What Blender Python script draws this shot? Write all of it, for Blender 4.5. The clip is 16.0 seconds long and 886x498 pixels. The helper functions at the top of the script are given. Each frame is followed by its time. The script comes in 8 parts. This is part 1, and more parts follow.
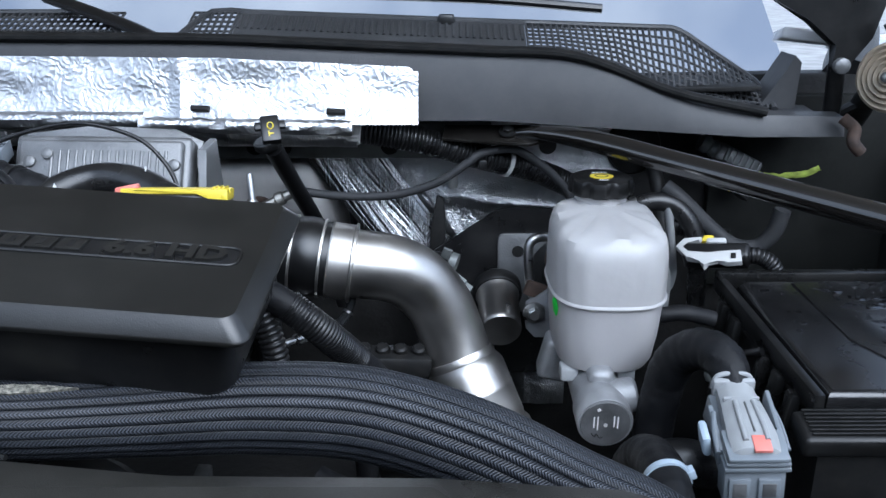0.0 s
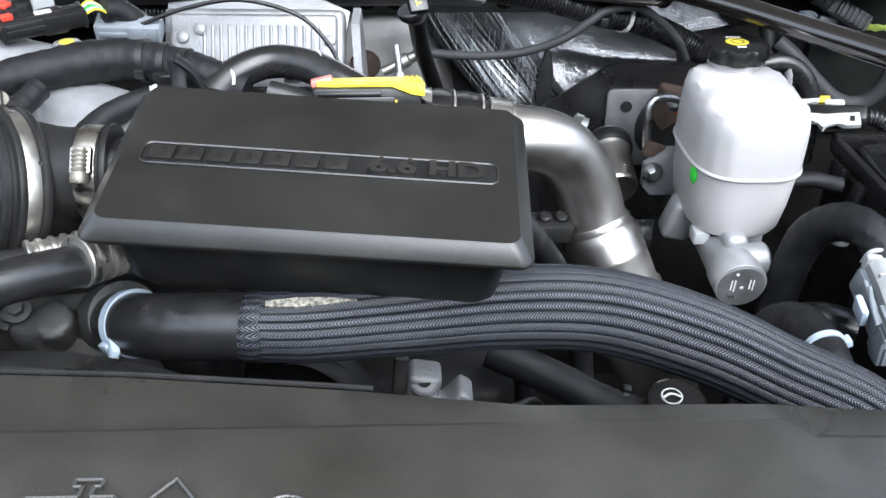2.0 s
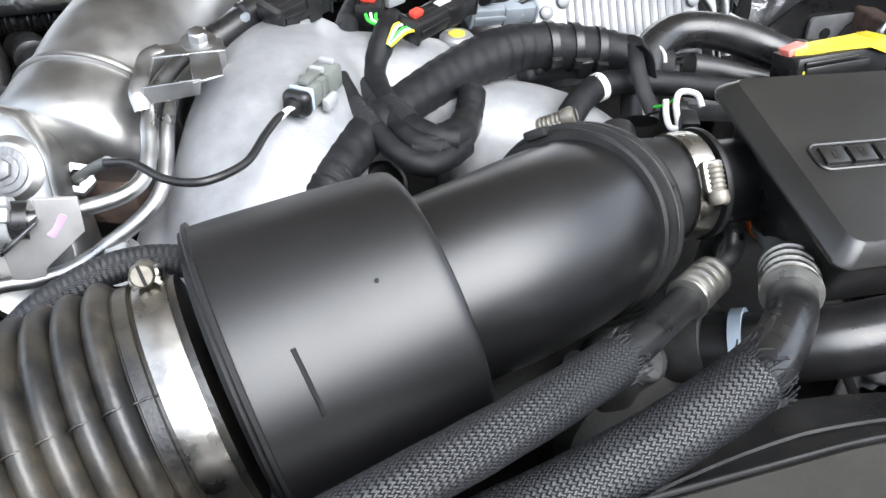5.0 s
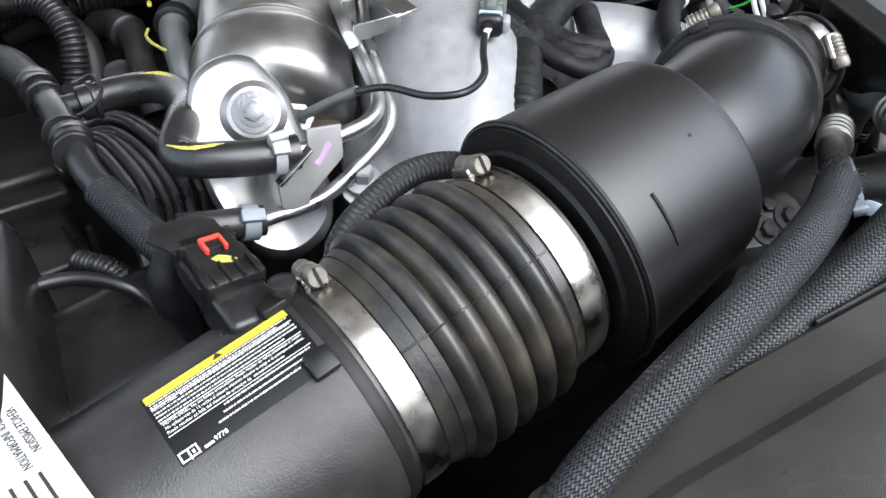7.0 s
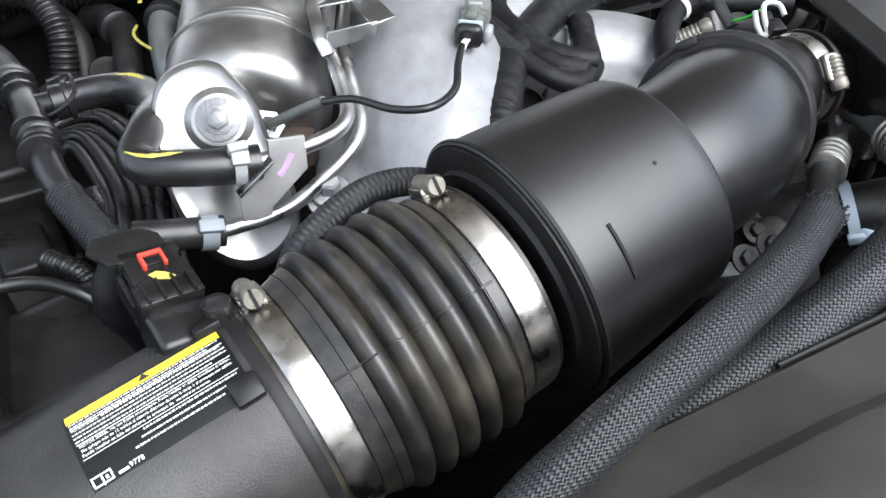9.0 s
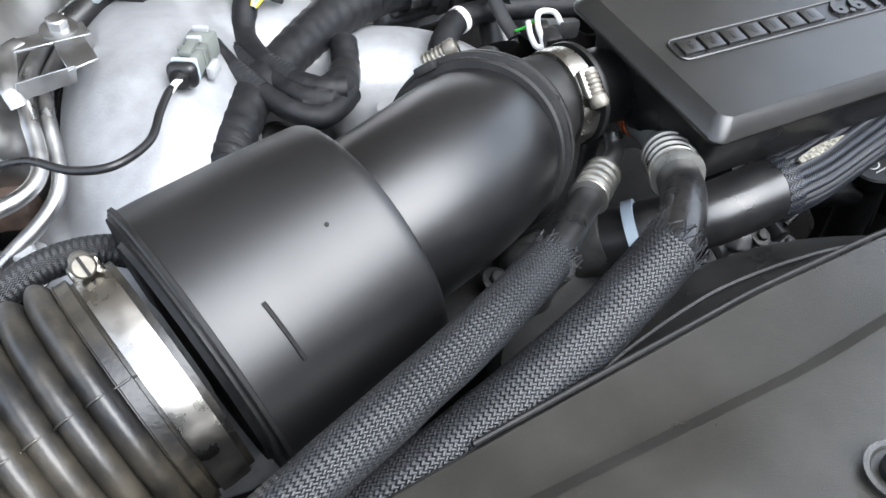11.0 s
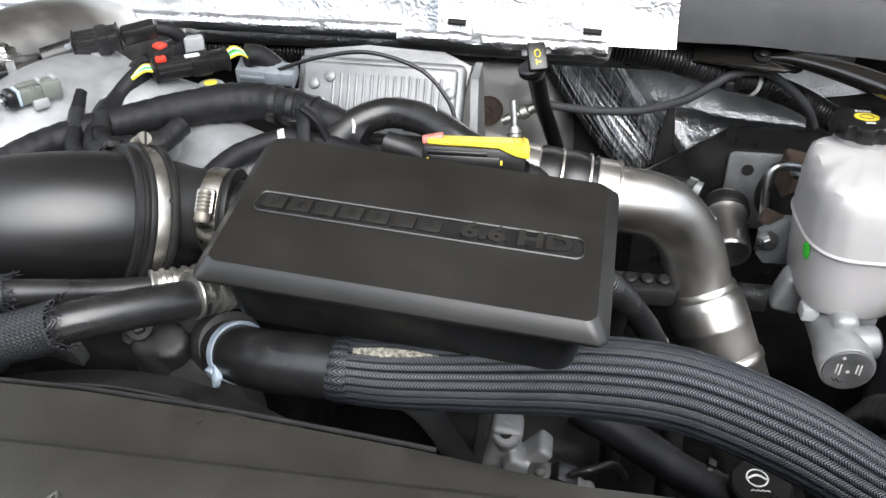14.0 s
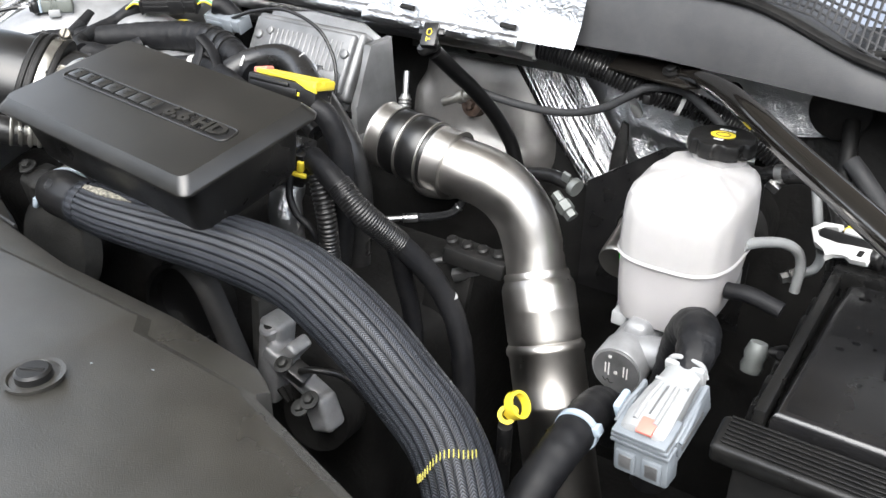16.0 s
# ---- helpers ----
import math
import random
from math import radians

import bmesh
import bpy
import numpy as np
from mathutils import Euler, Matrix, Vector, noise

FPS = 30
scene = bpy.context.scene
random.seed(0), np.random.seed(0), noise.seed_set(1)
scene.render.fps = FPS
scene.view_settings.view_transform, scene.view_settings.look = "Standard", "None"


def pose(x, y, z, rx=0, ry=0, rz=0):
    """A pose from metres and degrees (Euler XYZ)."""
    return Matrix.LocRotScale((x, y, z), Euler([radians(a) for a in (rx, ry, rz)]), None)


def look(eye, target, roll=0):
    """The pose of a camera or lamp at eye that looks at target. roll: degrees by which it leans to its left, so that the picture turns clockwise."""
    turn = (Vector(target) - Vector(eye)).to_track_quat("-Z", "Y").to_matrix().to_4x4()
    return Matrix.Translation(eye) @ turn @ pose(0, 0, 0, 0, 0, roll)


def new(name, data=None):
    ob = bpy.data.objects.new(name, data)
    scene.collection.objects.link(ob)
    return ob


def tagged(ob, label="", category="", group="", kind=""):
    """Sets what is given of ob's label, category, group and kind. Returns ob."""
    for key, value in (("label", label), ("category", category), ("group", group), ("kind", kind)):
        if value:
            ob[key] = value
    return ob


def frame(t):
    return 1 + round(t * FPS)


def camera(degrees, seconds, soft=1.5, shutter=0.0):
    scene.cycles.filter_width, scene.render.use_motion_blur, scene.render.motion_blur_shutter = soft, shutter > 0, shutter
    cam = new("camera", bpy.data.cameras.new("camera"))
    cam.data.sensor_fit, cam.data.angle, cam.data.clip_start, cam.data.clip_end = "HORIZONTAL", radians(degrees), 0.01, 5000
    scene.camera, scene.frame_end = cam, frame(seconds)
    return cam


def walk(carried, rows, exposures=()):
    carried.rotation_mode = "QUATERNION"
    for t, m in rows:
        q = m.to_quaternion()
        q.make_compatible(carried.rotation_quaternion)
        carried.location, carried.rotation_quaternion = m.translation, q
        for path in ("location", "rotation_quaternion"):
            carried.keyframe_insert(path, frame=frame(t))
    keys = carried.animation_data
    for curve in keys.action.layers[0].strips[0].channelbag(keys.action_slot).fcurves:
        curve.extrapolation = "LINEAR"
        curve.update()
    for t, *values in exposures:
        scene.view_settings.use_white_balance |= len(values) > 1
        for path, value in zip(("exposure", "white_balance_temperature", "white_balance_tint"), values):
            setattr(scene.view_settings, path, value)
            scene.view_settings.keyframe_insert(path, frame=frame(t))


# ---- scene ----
cam = camera(55.44, 16.0)
PATH = [
    (0, (0.0063, -0.0044, 1.5961), (-0.0069, 1.8802, 0.9268), -0.24),
    (0.5, (0.0199, 0.0091, 1.6299), (0.0030, 1.8357, 0.8153), 0.01),
    (1, (-0.0147, -0.0007, 1.6505), (-0.0271, 1.7689, 0.7187), 0.18),
    (1.5, (-0.0812, -0.0101, 1.6718), (-0.0727, 1.7027, 0.6392), 0.24),
    (2, (-0.1755, 0.0022, 1.6775), (-0.1178, 1.6725, 0.5789), 0.35),
    (2.5, (-0.2696, 0.0291, 1.6919), (-0.1362, 1.6488, 0.5263), 0.84),
    (3, (-0.3192, 0.0692, 1.6768), (-0.1286, 1.6507, 0.4673), 1.03),
    (3.5, (-0.4126, 0.1209, 1.6773), (-0.1834, 1.6827, 0.4492), 1.43),
    (4, (-0.4789, 0.1598, 1.6858), (-0.2153, 1.7168, 0.4585), 1.32),
    (4.5, (-0.5443, 0.1699, 1.6932), (-0.2299, 1.7134, 0.4609), 1.23),
    (5, (-0.6731, 0.1661, 1.6856), (-0.2123, 1.6675, 0.4473), 0.46),
    (5.2, (-0.7252, 0.1621, 1.6824), (-0.1149, 1.6151, 0.4510), 1.64),
    (7.3, (-0.9388, 0.1784, 1.6859), (-0.1132, 1.4915, 0.4233), 1.31),
    (7.5, (-0.9374, 0.1754, 1.6826), (-0.1022, 1.4879, 0.4257), 2.02),
    (8, (-0.9137, 0.1697, 1.6857), (-0.1570, 1.5179, 0.4169), 1.67),
    (8.2, (-0.9075, 0.1687, 1.6838), (-0.1710, 1.5298, 0.4169), 1.92),
    (10.3, (-0.8114, 0.1883, 1.7049), (-0.0952, 1.4895, 0.3655), -1.85),
    (10.5, (-0.7931, 0.1844, 1.6989), (-0.0704, 1.4788, 0.3564), -2.00),
    (11, (-0.7271, 0.1612, 1.6889), (0.0520, 1.4523, 0.3751), -1.37),
    (11.5, (-0.6218, 0.1378, 1.6868), (0.1236, 1.4662, 0.3908), -1.08),
    (12, (-0.5714, 0.1077, 1.6810), (0.1351, 1.5014, 0.4326), 1.74),
    (12.5, (-0.5017, 0.0515, 1.6969), (-0.0313, 1.5933, 0.5129), 0.65),
    (13, (-0.4238, 0.0101, 1.7227), (-0.1681, 1.6370, 0.5878), 0.55),
    (13.5, (-0.3167, 0.0013, 1.7287), (-0.2669, 1.6733, 0.6325), 0.58),
    (14, (-0.1466, -0.0014, 1.7169), (-0.3959, 1.6753, 0.6554), -0.02),
    (14.5, (-0.0095, -0.0045, 1.7056), (-0.4649, 1.6558, 0.6878), 0.00),
    (15, (0.1242, 0.0075, 1.6943), (-0.5247, 1.6286, 0.7191), -0.20),
    (15.5, (0.2512, 0.0163, 1.6819), (-0.5745, 1.5664, 0.7252), 0.04),
    (16, (0.3942, 0.0394, 1.6601), (-0.6037, 1.5026, 0.7310), 0.56),
]
EXPOSURE = [(0.0, 0.82, 5300, 8), (0.7, 1.32, 5600, 8), (1.5, 1.60, 5800, 8), (2.5, 1.98, 5850, 9), (3.5, 2.04, 5900, 9), (5.0, 1.82, 6050, 9), (7.3, 1.48, 6000, 9), (8.2, 1.48, 6000, 9), (10.4, 1.76, 6000, 9), (11.5, 2.00, 5900, 9), (12.4, 2.04, 5850, 9), (13.4, 1.50, 6150, 9), (14.2, 1.46, 6250, 9), (15.0, 1.42, 6250, 9), (16.0, 1.76, 6350, 9)]
walk(cam, [(t, look(eye, target, roll)) for t, eye, target, roll in PATH], EXPOSURE)

# ---- light: hazy, clouded sky from the front; the raised pale hood shades the bay from behind ----
world = bpy.data.worlds.new("sky")
scene.world = world
world.use_nodes = True
wn, wl = world.node_tree.nodes, world.node_tree.links
sky = wn.new("ShaderNodeTexSky")
sky.sky_type = "NISHITA"
sky.sun_disc = False
sky.sun_elevation = radians(49)
sky.sun_rotation = radians(154)
sky.dust_density = 3.0
wc = wn.new("ShaderNodeTexCoord")
wnoise = wn.new("ShaderNodeTexNoise")
wnoise.inputs["Scale"].default_value = 2.6
wnoise.inputs["Detail"].default_value = 7
wl.new(wc.outputs["Generated"], wnoise.inputs["Vector"])
wramp = wn.new("ShaderNodeMapRange")
wramp.inputs[1].default_value, wramp.inputs[2].default_value, wramp.inputs[3].default_value, wramp.inputs[4].default_value = 0.38, 0.62, 0.35, 0.95
wl.new(wnoise.outputs["Fac"], wramp.inputs[0])
wmix = wn.new("ShaderNodeMixRGB")
wmix.inputs[2].default_value = (5.6, 5.7, 5.9, 1)
wl.new(wramp.outputs[0], wmix.inputs[0])
wl.new(sky.outputs[0], wmix.inputs[1])
wl.new(wmix.outputs[0], wn["Background"].inputs["Color"])
wn["Background"].inputs["Strength"].default_value = 0.15
sun = new("sun", bpy.data.lights.new("sun", "SUN"))
sun.data.energy = 2.2
sun.data.angle = radians(60)
sun.data.color = (1.0, 0.98, 0.95)
sun.matrix_world = look((1.05, -2.20, 4.10), (0, 0.0, 1.3))

# ---- materials ----
def surf(name, col, rough=0.5, metal=0.0, var=0.18, vscale=25.0, bump=0.15, bscale=500.0, dist=0.0006,
         dust=0.0, dustcol=(0.30, 0.28, 0.25), stretch=(1, 1, 1), aniso=0.0, coat=0.0, sss=0.0, spec=0.5, rvar=0.12, uv=False):
    """A procedural surface: broad tone variation, fine grain relief, uneven gloss and a film of dust."""
    m = bpy.data.materials.new(name)
    m.use_nodes = True
    nt = m.node_tree
    N, L = nt.nodes, nt.links
    b = N["Principled BSDF"]
    tc = N.new("ShaderNodeTexCoord")
    mp = N.new("ShaderNodeMapping")
    mp.inputs["Scale"].default_value = stretch
    L.new(tc.outputs["UV" if uv else "Object"], mp.inputs[0])
    n1 = N.new("ShaderNodeTexNoise")
    n1.inputs["Scale"].default_value = vscale
    n1.inputs["Detail"].default_value = 6
    L.new(mp.outputs[0], n1.inputs["Vector"])
    n2 = N.new("ShaderNodeTexNoise")
    n2.inputs["Scale"].default_value = bscale
    n2.inputs["Detail"].default_value = 3
    L.new(mp.outputs[0], n2.inputs["Vector"])
    ramp = N.new("ShaderNodeValToRGB")
    ramp.color_ramp.elements[0].position, ramp.color_ramp.elements[1].position = 0.3, 0.7
    ramp.color_ramp.elements[0].color = (*[c * (1 - var) for c in col], 1)
    ramp.color_ramp.elements[1].color = (*[min(1, c * (1 + var)) for c in col], 1)
    L.new(n1.outputs["Fac"], ramp.inputs[0])
    out = ramp.outputs[0]
    if dust:
        n3 = N.new("ShaderNodeTexNoise")
        n3.inputs["Scale"].default_value = vscale * 3
        n3.inputs["Detail"].default_value = 9
        n3.inputs["Roughness"].default_value = 0.7
        L.new(tc.outputs["Object"], n3.inputs["Vector"])
        r3 = N.new("ShaderNodeMapRange")
        r3.inputs[1].default_value, r3.inputs[2].default_value = 0.42, 0.75
        r3.inputs[4].default_value = dust
        L.new(n3.outputs["Fac"], r3.inputs[0])
        mx = N.new("ShaderNodeMixRGB")
        mx.inputs[2].default_value = (*dustcol, 1)
        L.new(r3.outputs[0], mx.inputs[0])
        L.new(out, mx.inputs[1])
        out = mx.outputs[0]
    L.new(out, b.inputs["Base Color"])
    rr = N.new("ShaderNodeMapRange")
    rr.inputs[3].default_value, rr.inputs[4].default_value = max(0.02, rough - rvar), min(1, rough + rvar)
    rr.inputs[1].default_value, rr.inputs[2].default_value = 0.3, 0.7
    L.new(n1.outputs["Fac"], rr.inputs[0])
    L.new(rr.outputs[0], b.inputs["Roughness"])
    b.inputs["Metallic"].default_value = metal
    b.inputs["Specular IOR Level"].default_value = spec
    b.inputs["Anisotropic"].default_value = aniso
    b.inputs["Coat Weight"].default_value = coat
    if sss:
        b.inputs["Subsurface Weight"].default_value = sss
        b.inputs["Subsurface Radius"].default_value = (0.02, 0.02, 0.018)
    bp = N.new("ShaderNodeBump")
    bp.inputs["Strength"].default_value = bump
    bp.inputs["Distance"].default_value = dist
    L.new(n2.outputs["Fac"], bp.inputs["Height"])
    L.new(bp.outputs[0], b.inputs["Normal"])
    return m


def braid(name, dark, light, around=30.0, pitch=0.004, rough=0.55, strength=0.8, chev=False, rib=False, weave=False):
    """A woven sleeve: two crossing sets of threads round a tube. UV: turns round, metres along."""
    m = bpy.data.materials.new(name)
    m.use_nodes = True
    nt = m.node_tree
    N, L = nt.nodes, nt.links
    b = N["Principled BSDF"]
    tc = N.new("ShaderNodeTexCoord")
    sp = N.new("ShaderNodeSeparateXYZ")
    L.new(tc.outputs["UV"], sp.inputs[0])

    def op(kind, a, c):
        k = N.new("ShaderNodeMath")
        k.operation = kind
        for n, v in enumerate((a, c)):
            if v is None:
                continue
            if isinstance(v, (int, float)):
                k.inputs[n].default_value = v
            else:
                L.new(v, k.inputs[n])
        return k.outputs[0]

    u = op("MULTIPLY", sp.outputs[0], around * 2 * math.pi)
    v = op("MULTIPLY", sp.outputs[1], 2 * math.pi / pitch)
    if chev:
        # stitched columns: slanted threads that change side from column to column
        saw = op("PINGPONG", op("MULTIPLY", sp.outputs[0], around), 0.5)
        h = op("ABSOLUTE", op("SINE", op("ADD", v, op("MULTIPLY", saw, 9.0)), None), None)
    elif weave:
        # threads wound both ways, passing over and under one another
        s1 = op("ADD", op("MULTIPLY", u, 0.5), op("MULTIPLY", v, 0.5))
        s2 = op("SUBTRACT", op("MULTIPLY", u, 0.5), op("MULTIPLY", v, 0.5))
        a, c = op("SINE", s1, None), op("SINE", s2, None)
        over = op("GREATER_THAN", op("MULTIPLY", a, c), 0.0)
        h = op("ADD", op("MULTIPLY", op("ABSOLUTE", a, None), over), op("MULTIPLY", op("ABSOLUTE", c, None), op("SUBTRACT", 1.0, over)))
    else:
        a = op("ABSOLUTE", op("SINE", op("ADD", op("MULTIPLY", u, 0.5), op("MULTIPLY", v, 0.5)), None), None)
        c = op("ABSOLUTE", op("SINE", op("SUBTRACT", op("MULTIPLY", u, 0.5), op("MULTIPLY", v, 0.5)), None), None)
        h = op("MULTIPLY", a, c)
    ns = N.new("ShaderNodeTexNoise")
    ns.inputs["Scale"].default_value = 22
    ns.inputs["Detail"].default_value = 5
    L.new(tc.outputs["Object"], ns.inputs["Vector"])
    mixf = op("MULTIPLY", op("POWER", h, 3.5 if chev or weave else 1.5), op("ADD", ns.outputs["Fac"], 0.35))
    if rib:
        # sheen and wear put into the colour: threads brighten towards the rib crests
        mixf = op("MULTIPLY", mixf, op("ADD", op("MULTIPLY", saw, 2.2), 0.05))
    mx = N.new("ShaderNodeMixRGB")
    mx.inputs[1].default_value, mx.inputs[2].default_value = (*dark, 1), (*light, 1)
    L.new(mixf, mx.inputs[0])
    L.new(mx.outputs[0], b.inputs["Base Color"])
    b.inputs["Roughness"].default_value = rough
    b.inputs["Specular IOR Level"].default_value = 0.28
    bp = N.new("ShaderNodeBump")
    bp.inputs["Strength"].default_value = strength
    bp.inputs["Distance"].default_value = 0.0008
    L.new(h, bp.inputs["Height"])
    L.new(bp.outputs[0], b.inputs["Normal"])
    return m


def foil_mat(name, rough=0.16, strength=0.9, scale=38.0, tone=0.5, streak=False):
    """Crumpled aluminium foil: sharp random folds."""
    m = bpy.data.materials.new(name)
    m.use_nodes = True
    nt = m.node_tree
    N, L = nt.nodes, nt.links
    b = N["Principled BSDF"]
    b.inputs["Base Color"].default_value = (tone, tone * 1.01, tone * 1.03, 1)
    b.inputs["Metallic"].default_value = 1.0
    tc = N.new("ShaderNodeTexCoord")
    wob = N.new("ShaderNodeTexNoise")
    wob.inputs["Scale"].default_value = scale * 0.5
    src = tc.outputs["Object"]
    if streak:
        # long drawn-out creases, leaning as they fall
        mp = N.new("ShaderNodeMapping")
        mp.inputs["Rotation"].default_value = (0, radians(-36), 0)
        mp.inputs["Scale"].default_value = (7.0, 1.0, 0.07)
        L.new(src, mp.inputs[0])
        src = mp.outputs[0]
    L.new(src, wob.inputs["Vector"])
    ad = N.new("ShaderNodeMixRGB")
    ad.blend_type = "ADD"
    ad.inputs[0].default_value = 0.06
    L.new(src, ad.inputs[1])
    L.new(wob.outputs["Color"], ad.inputs[2])
    vo = N.new("ShaderNodeTexVoronoi")
    vo.feature = "DISTANCE_TO_EDGE"
    vo.inputs["Scale"].default_value = scale
    L.new(ad.outputs[0], vo.inputs["Vector"])
    v2 = N.new("ShaderNodeTexVoronoi")
    v2.inputs["Scale"].default_value = scale * 2.6
    L.new(ad.outputs[0], v2.inputs["Vector"])
    ns = N.new("ShaderNodeTexNoise")
    ns.inputs["Scale"].default_value = scale * 5
    ns.inputs["Detail"].default_value = 6
    L.new(src, ns.inputs["Vector"])
    s = N.new("ShaderNodeMath")
    s.operation = "ADD"
    L.new(vo.outputs["Distance"], s.inputs[0])
    L.new(v2.outputs["Distance"], s.inputs[1])
    if streak:
        rg = N.new("ShaderNodeTexNoise")
        rg.inputs["Scale"].default_value = scale * 1.6
        rg.inputs["Detail"].default_value = 3
        L.new(src, rg.inputs["Vector"])
        rs_ = N.new("ShaderNodeMath")
        rs_.operation = "SUBTRACT"
        rs_.inputs[1].default_value = 0.5
        L.new(rg.outputs["Fac"], rs_.inputs[0])
        ra = N.new("ShaderNodeMath")
        ra.operation = "ABSOLUTE"
        L.new(rs_.outputs[0], ra.inputs[0])
        s = ra
    s2 = N.new("ShaderNodeMath")
    s2.operation = "MULTIPLY_ADD"
    s2.inputs[1].default_value = 0.08 if streak else 0.5
    L.new(ns.outputs["Fac"], s2.inputs[0])
    L.new(s.outputs[0], s2.inputs[2])
    bp = N.new("ShaderNodeBump")
    bp.inputs["Strength"].default_value = strength
    bp.inputs["Distance"].default_value = 0.004
    L.new(s2.outputs[0], bp.inputs["Height"])
    L.new(bp.outputs[0], b.inputs["Normal"])
    rr = N.new("ShaderNodeMapRange")
    rr.inputs[3].default_value, rr.inputs[4].default_value = rough, rough + 0.22
    L.new(ns.outputs["Fac"], rr.inputs[0])
    L.new(rr.outputs[0], b.inputs["Roughness"])
    return m


BLACK = surf("black_moulded_plastic", (0.0075, 0.0075, 0.0075), 0.34, bump=0.14, bscale=1500, dust=0.03, vscale=18, spec=0.32)
COVER = surf("grained_cover_plastic", (0.0085, 0.0082, 0.0073), 0.33, bump=0.22, bscale=1100, dist=0.0005, dust=0.03, vscale=7, rvar=0.05, spec=0.66)
SATIN = surf("satin_black_plastic", (0.0042, 0.0042, 0.0044), 0.34, bump=0.06, bscale=1200, dust=0.008, vscale=12, rvar=0.03, spec=0.64)
SHROUD = surf("shroud_plastic", (0.0215, 0.0203, 0.0170), 0.34, bump=0.4, bscale=1300, dust=0.05, vscale=10, spec=0.85)
COWL = surf("cowl_plastic", (0.040, 0.041, 0.0435), 0.48, bump=0.4, bscale=1200, dust=0.06, vscale=12, spec=0.45)
# DARK: base colour set near black to deepen the shade in bay gaps
DARK = surf("near_black_metal", (0.0085, 0.0083, 0.0080), 0.65, var=0.5, vscale=20, bump=0.6, bscale=120, dist=0.002, dust=0.04, dustcol=(0.12, 0.11, 0.10), spec=0.3)
RUBBER = surf("rubber", (0.009, 0.009, 0.009), 0.48, bump=0.2, bscale=700, dust=0.10, dustcol=(0.11, 0.10, 0.088), vscale=22, spec=0.25)
BELLOWS = surf("dusty_bellows_rubber", (0.010, 0.0097, 0.0093), 0.38, bump=0.35, bscale=420, dust=0.36, dustcol=(0.165, 0.140, 0.098), vscale=9, spec=0.55)
NECKMAT = surf("dusty_neck_plastic", (0.0125, 0.0121, 0.0117), 0.44, bump=0.4, bscale=900, dust=0.22, dustcol=(0.10, 0.090, 0.078), vscale=12, spec=0.55)
HOSE = surf("smooth_rubber_hose", (0.009, 0.009, 0.0095), 0.32, bump=0.12, bscale=600, dust=0.04, vscale=20, spec=0.55)
TAPE = surf("cloth_tape", (0.0055, 0.0058, 0.007), 0.52, bump=0.45, bscale=1400, dist=0.0006, dust=0.03, vscale=25, spec=0.26)
LOOM = surf("loom_plastic", (0.008, 0.008, 0.0085), 0.34, bump=0.1, dust=0.03, spec=0.5)
SLEEVEMAT = surf("matte_sleeve_plastic", (0.0048, 0.0048, 0.0050), 0.41, bump=0.06, bscale=900, dust=0.01, vscale=9, rvar=0.04, spec=0.62)
GRIMY = surf("grimy_aluminium", (0.055, 0.055, 0.053), 0.55, metal=0.4, var=0.4, vscale=40, bump=0.5, bscale=300, dist=0.001, dust=0.12, dustcol=(0.10, 0.095, 0.085))
STEEL = surf("brushed_steel", (0.53, 0.512, 0.485), 0.36, metal=1.0, var=0.20, vscale=16, bump=0.18, bscale=240, dist=0.0003, rvar=0.10)
BAND = surf("clamp_steel", (0.42, 0.40, 0.365), 0.30, metal=1.0, var=0.25, vscale=60, bump=0.12, bscale=400, dust=0.08)
ZINC = surf("zinc_plate", (0.40, 0.40, 0.395), 0.36, metal=1.0, var=0.18, vscale=60, bump=0.15, bscale=500)
CAST = surf("cast_aluminium", (0.272, 0.275, 0.281), 0.47, metal=0.38, var=0.13, vscale=70, bump=0.40, bscale=650, dist=0.0007, dust=0.22, dustcol=(0.37, 0.377, 0.39), rvar=0.08)
DIECAST = surf("die_cast_housing", (0.195, 0.197, 0.199), 0.46, metal=0.6, var=0.24, vscale=34, bump=0.55, bscale=420, dist=0.0008, dust=0.14, dustcol=(0.26, 0.26, 0.255))
SHIELD = surf("pressed_heat_shield", (0.38, 0.375, 0.362), 0.41, metal=1.0, var=0.18, vscale=40, bump=0.16, bscale=70, dist=0.0010, dust=0.08, dustcol=(0.22, 0.21, 0.19), rvar=0.07)
RUST = surf("rusty_iron", (0.058, 0.037, 0.027), 0.75, var=0.6, vscale=60, bump=0.6, bscale=300, dist=0.001, dust=0.10, dustcol=(0.12, 0.105, 0.09))
OLIVE = surf("olive_zinc_plate", (0.16, 0.17, 0.165), 0.5, metal=0.5, var=0.25, vscale=40, bump=0.3)
WHITE = surf("milky_plastic", (0.41, 0.401, 0.397), 0.34, var=0.08, vscale=20, bump=0.45, bscale=110, sss=0.45, dust=0.06, rvar=0.06)
GREY = surf("grey_connector_plastic", (0.175, 0.195, 0.215), 0.45, var=0.12, vscale=40, bump=0.2, dust=0.06)
LGREY = surf("light_grey_plastic", (0.30, 0.308, 0.312), 0.42, var=0.10, vscale=40, bump=0.2, dust=0.06)
GREENGREY = surf("green_grey_plastic", (0.13, 0.142, 0.128), 0.45, var=0.15, vscale=60, bump=0.2, dust=0.1)
YELLOW = surf("yellow_plastic", (0.72, 0.57, 0.04), 0.42, var=0.10, vscale=60, bump=0.15, dust=0.06)
RED = surf("red_plastic", (0.62, 0.05, 0.03), 0.42, var=0.08, vscale=40, bump=0.1)
PALERED = surf("pale_red_plastic", (0.70, 0.20, 0.16), 0.45, var=0.08, vscale=40, bump=0.1)
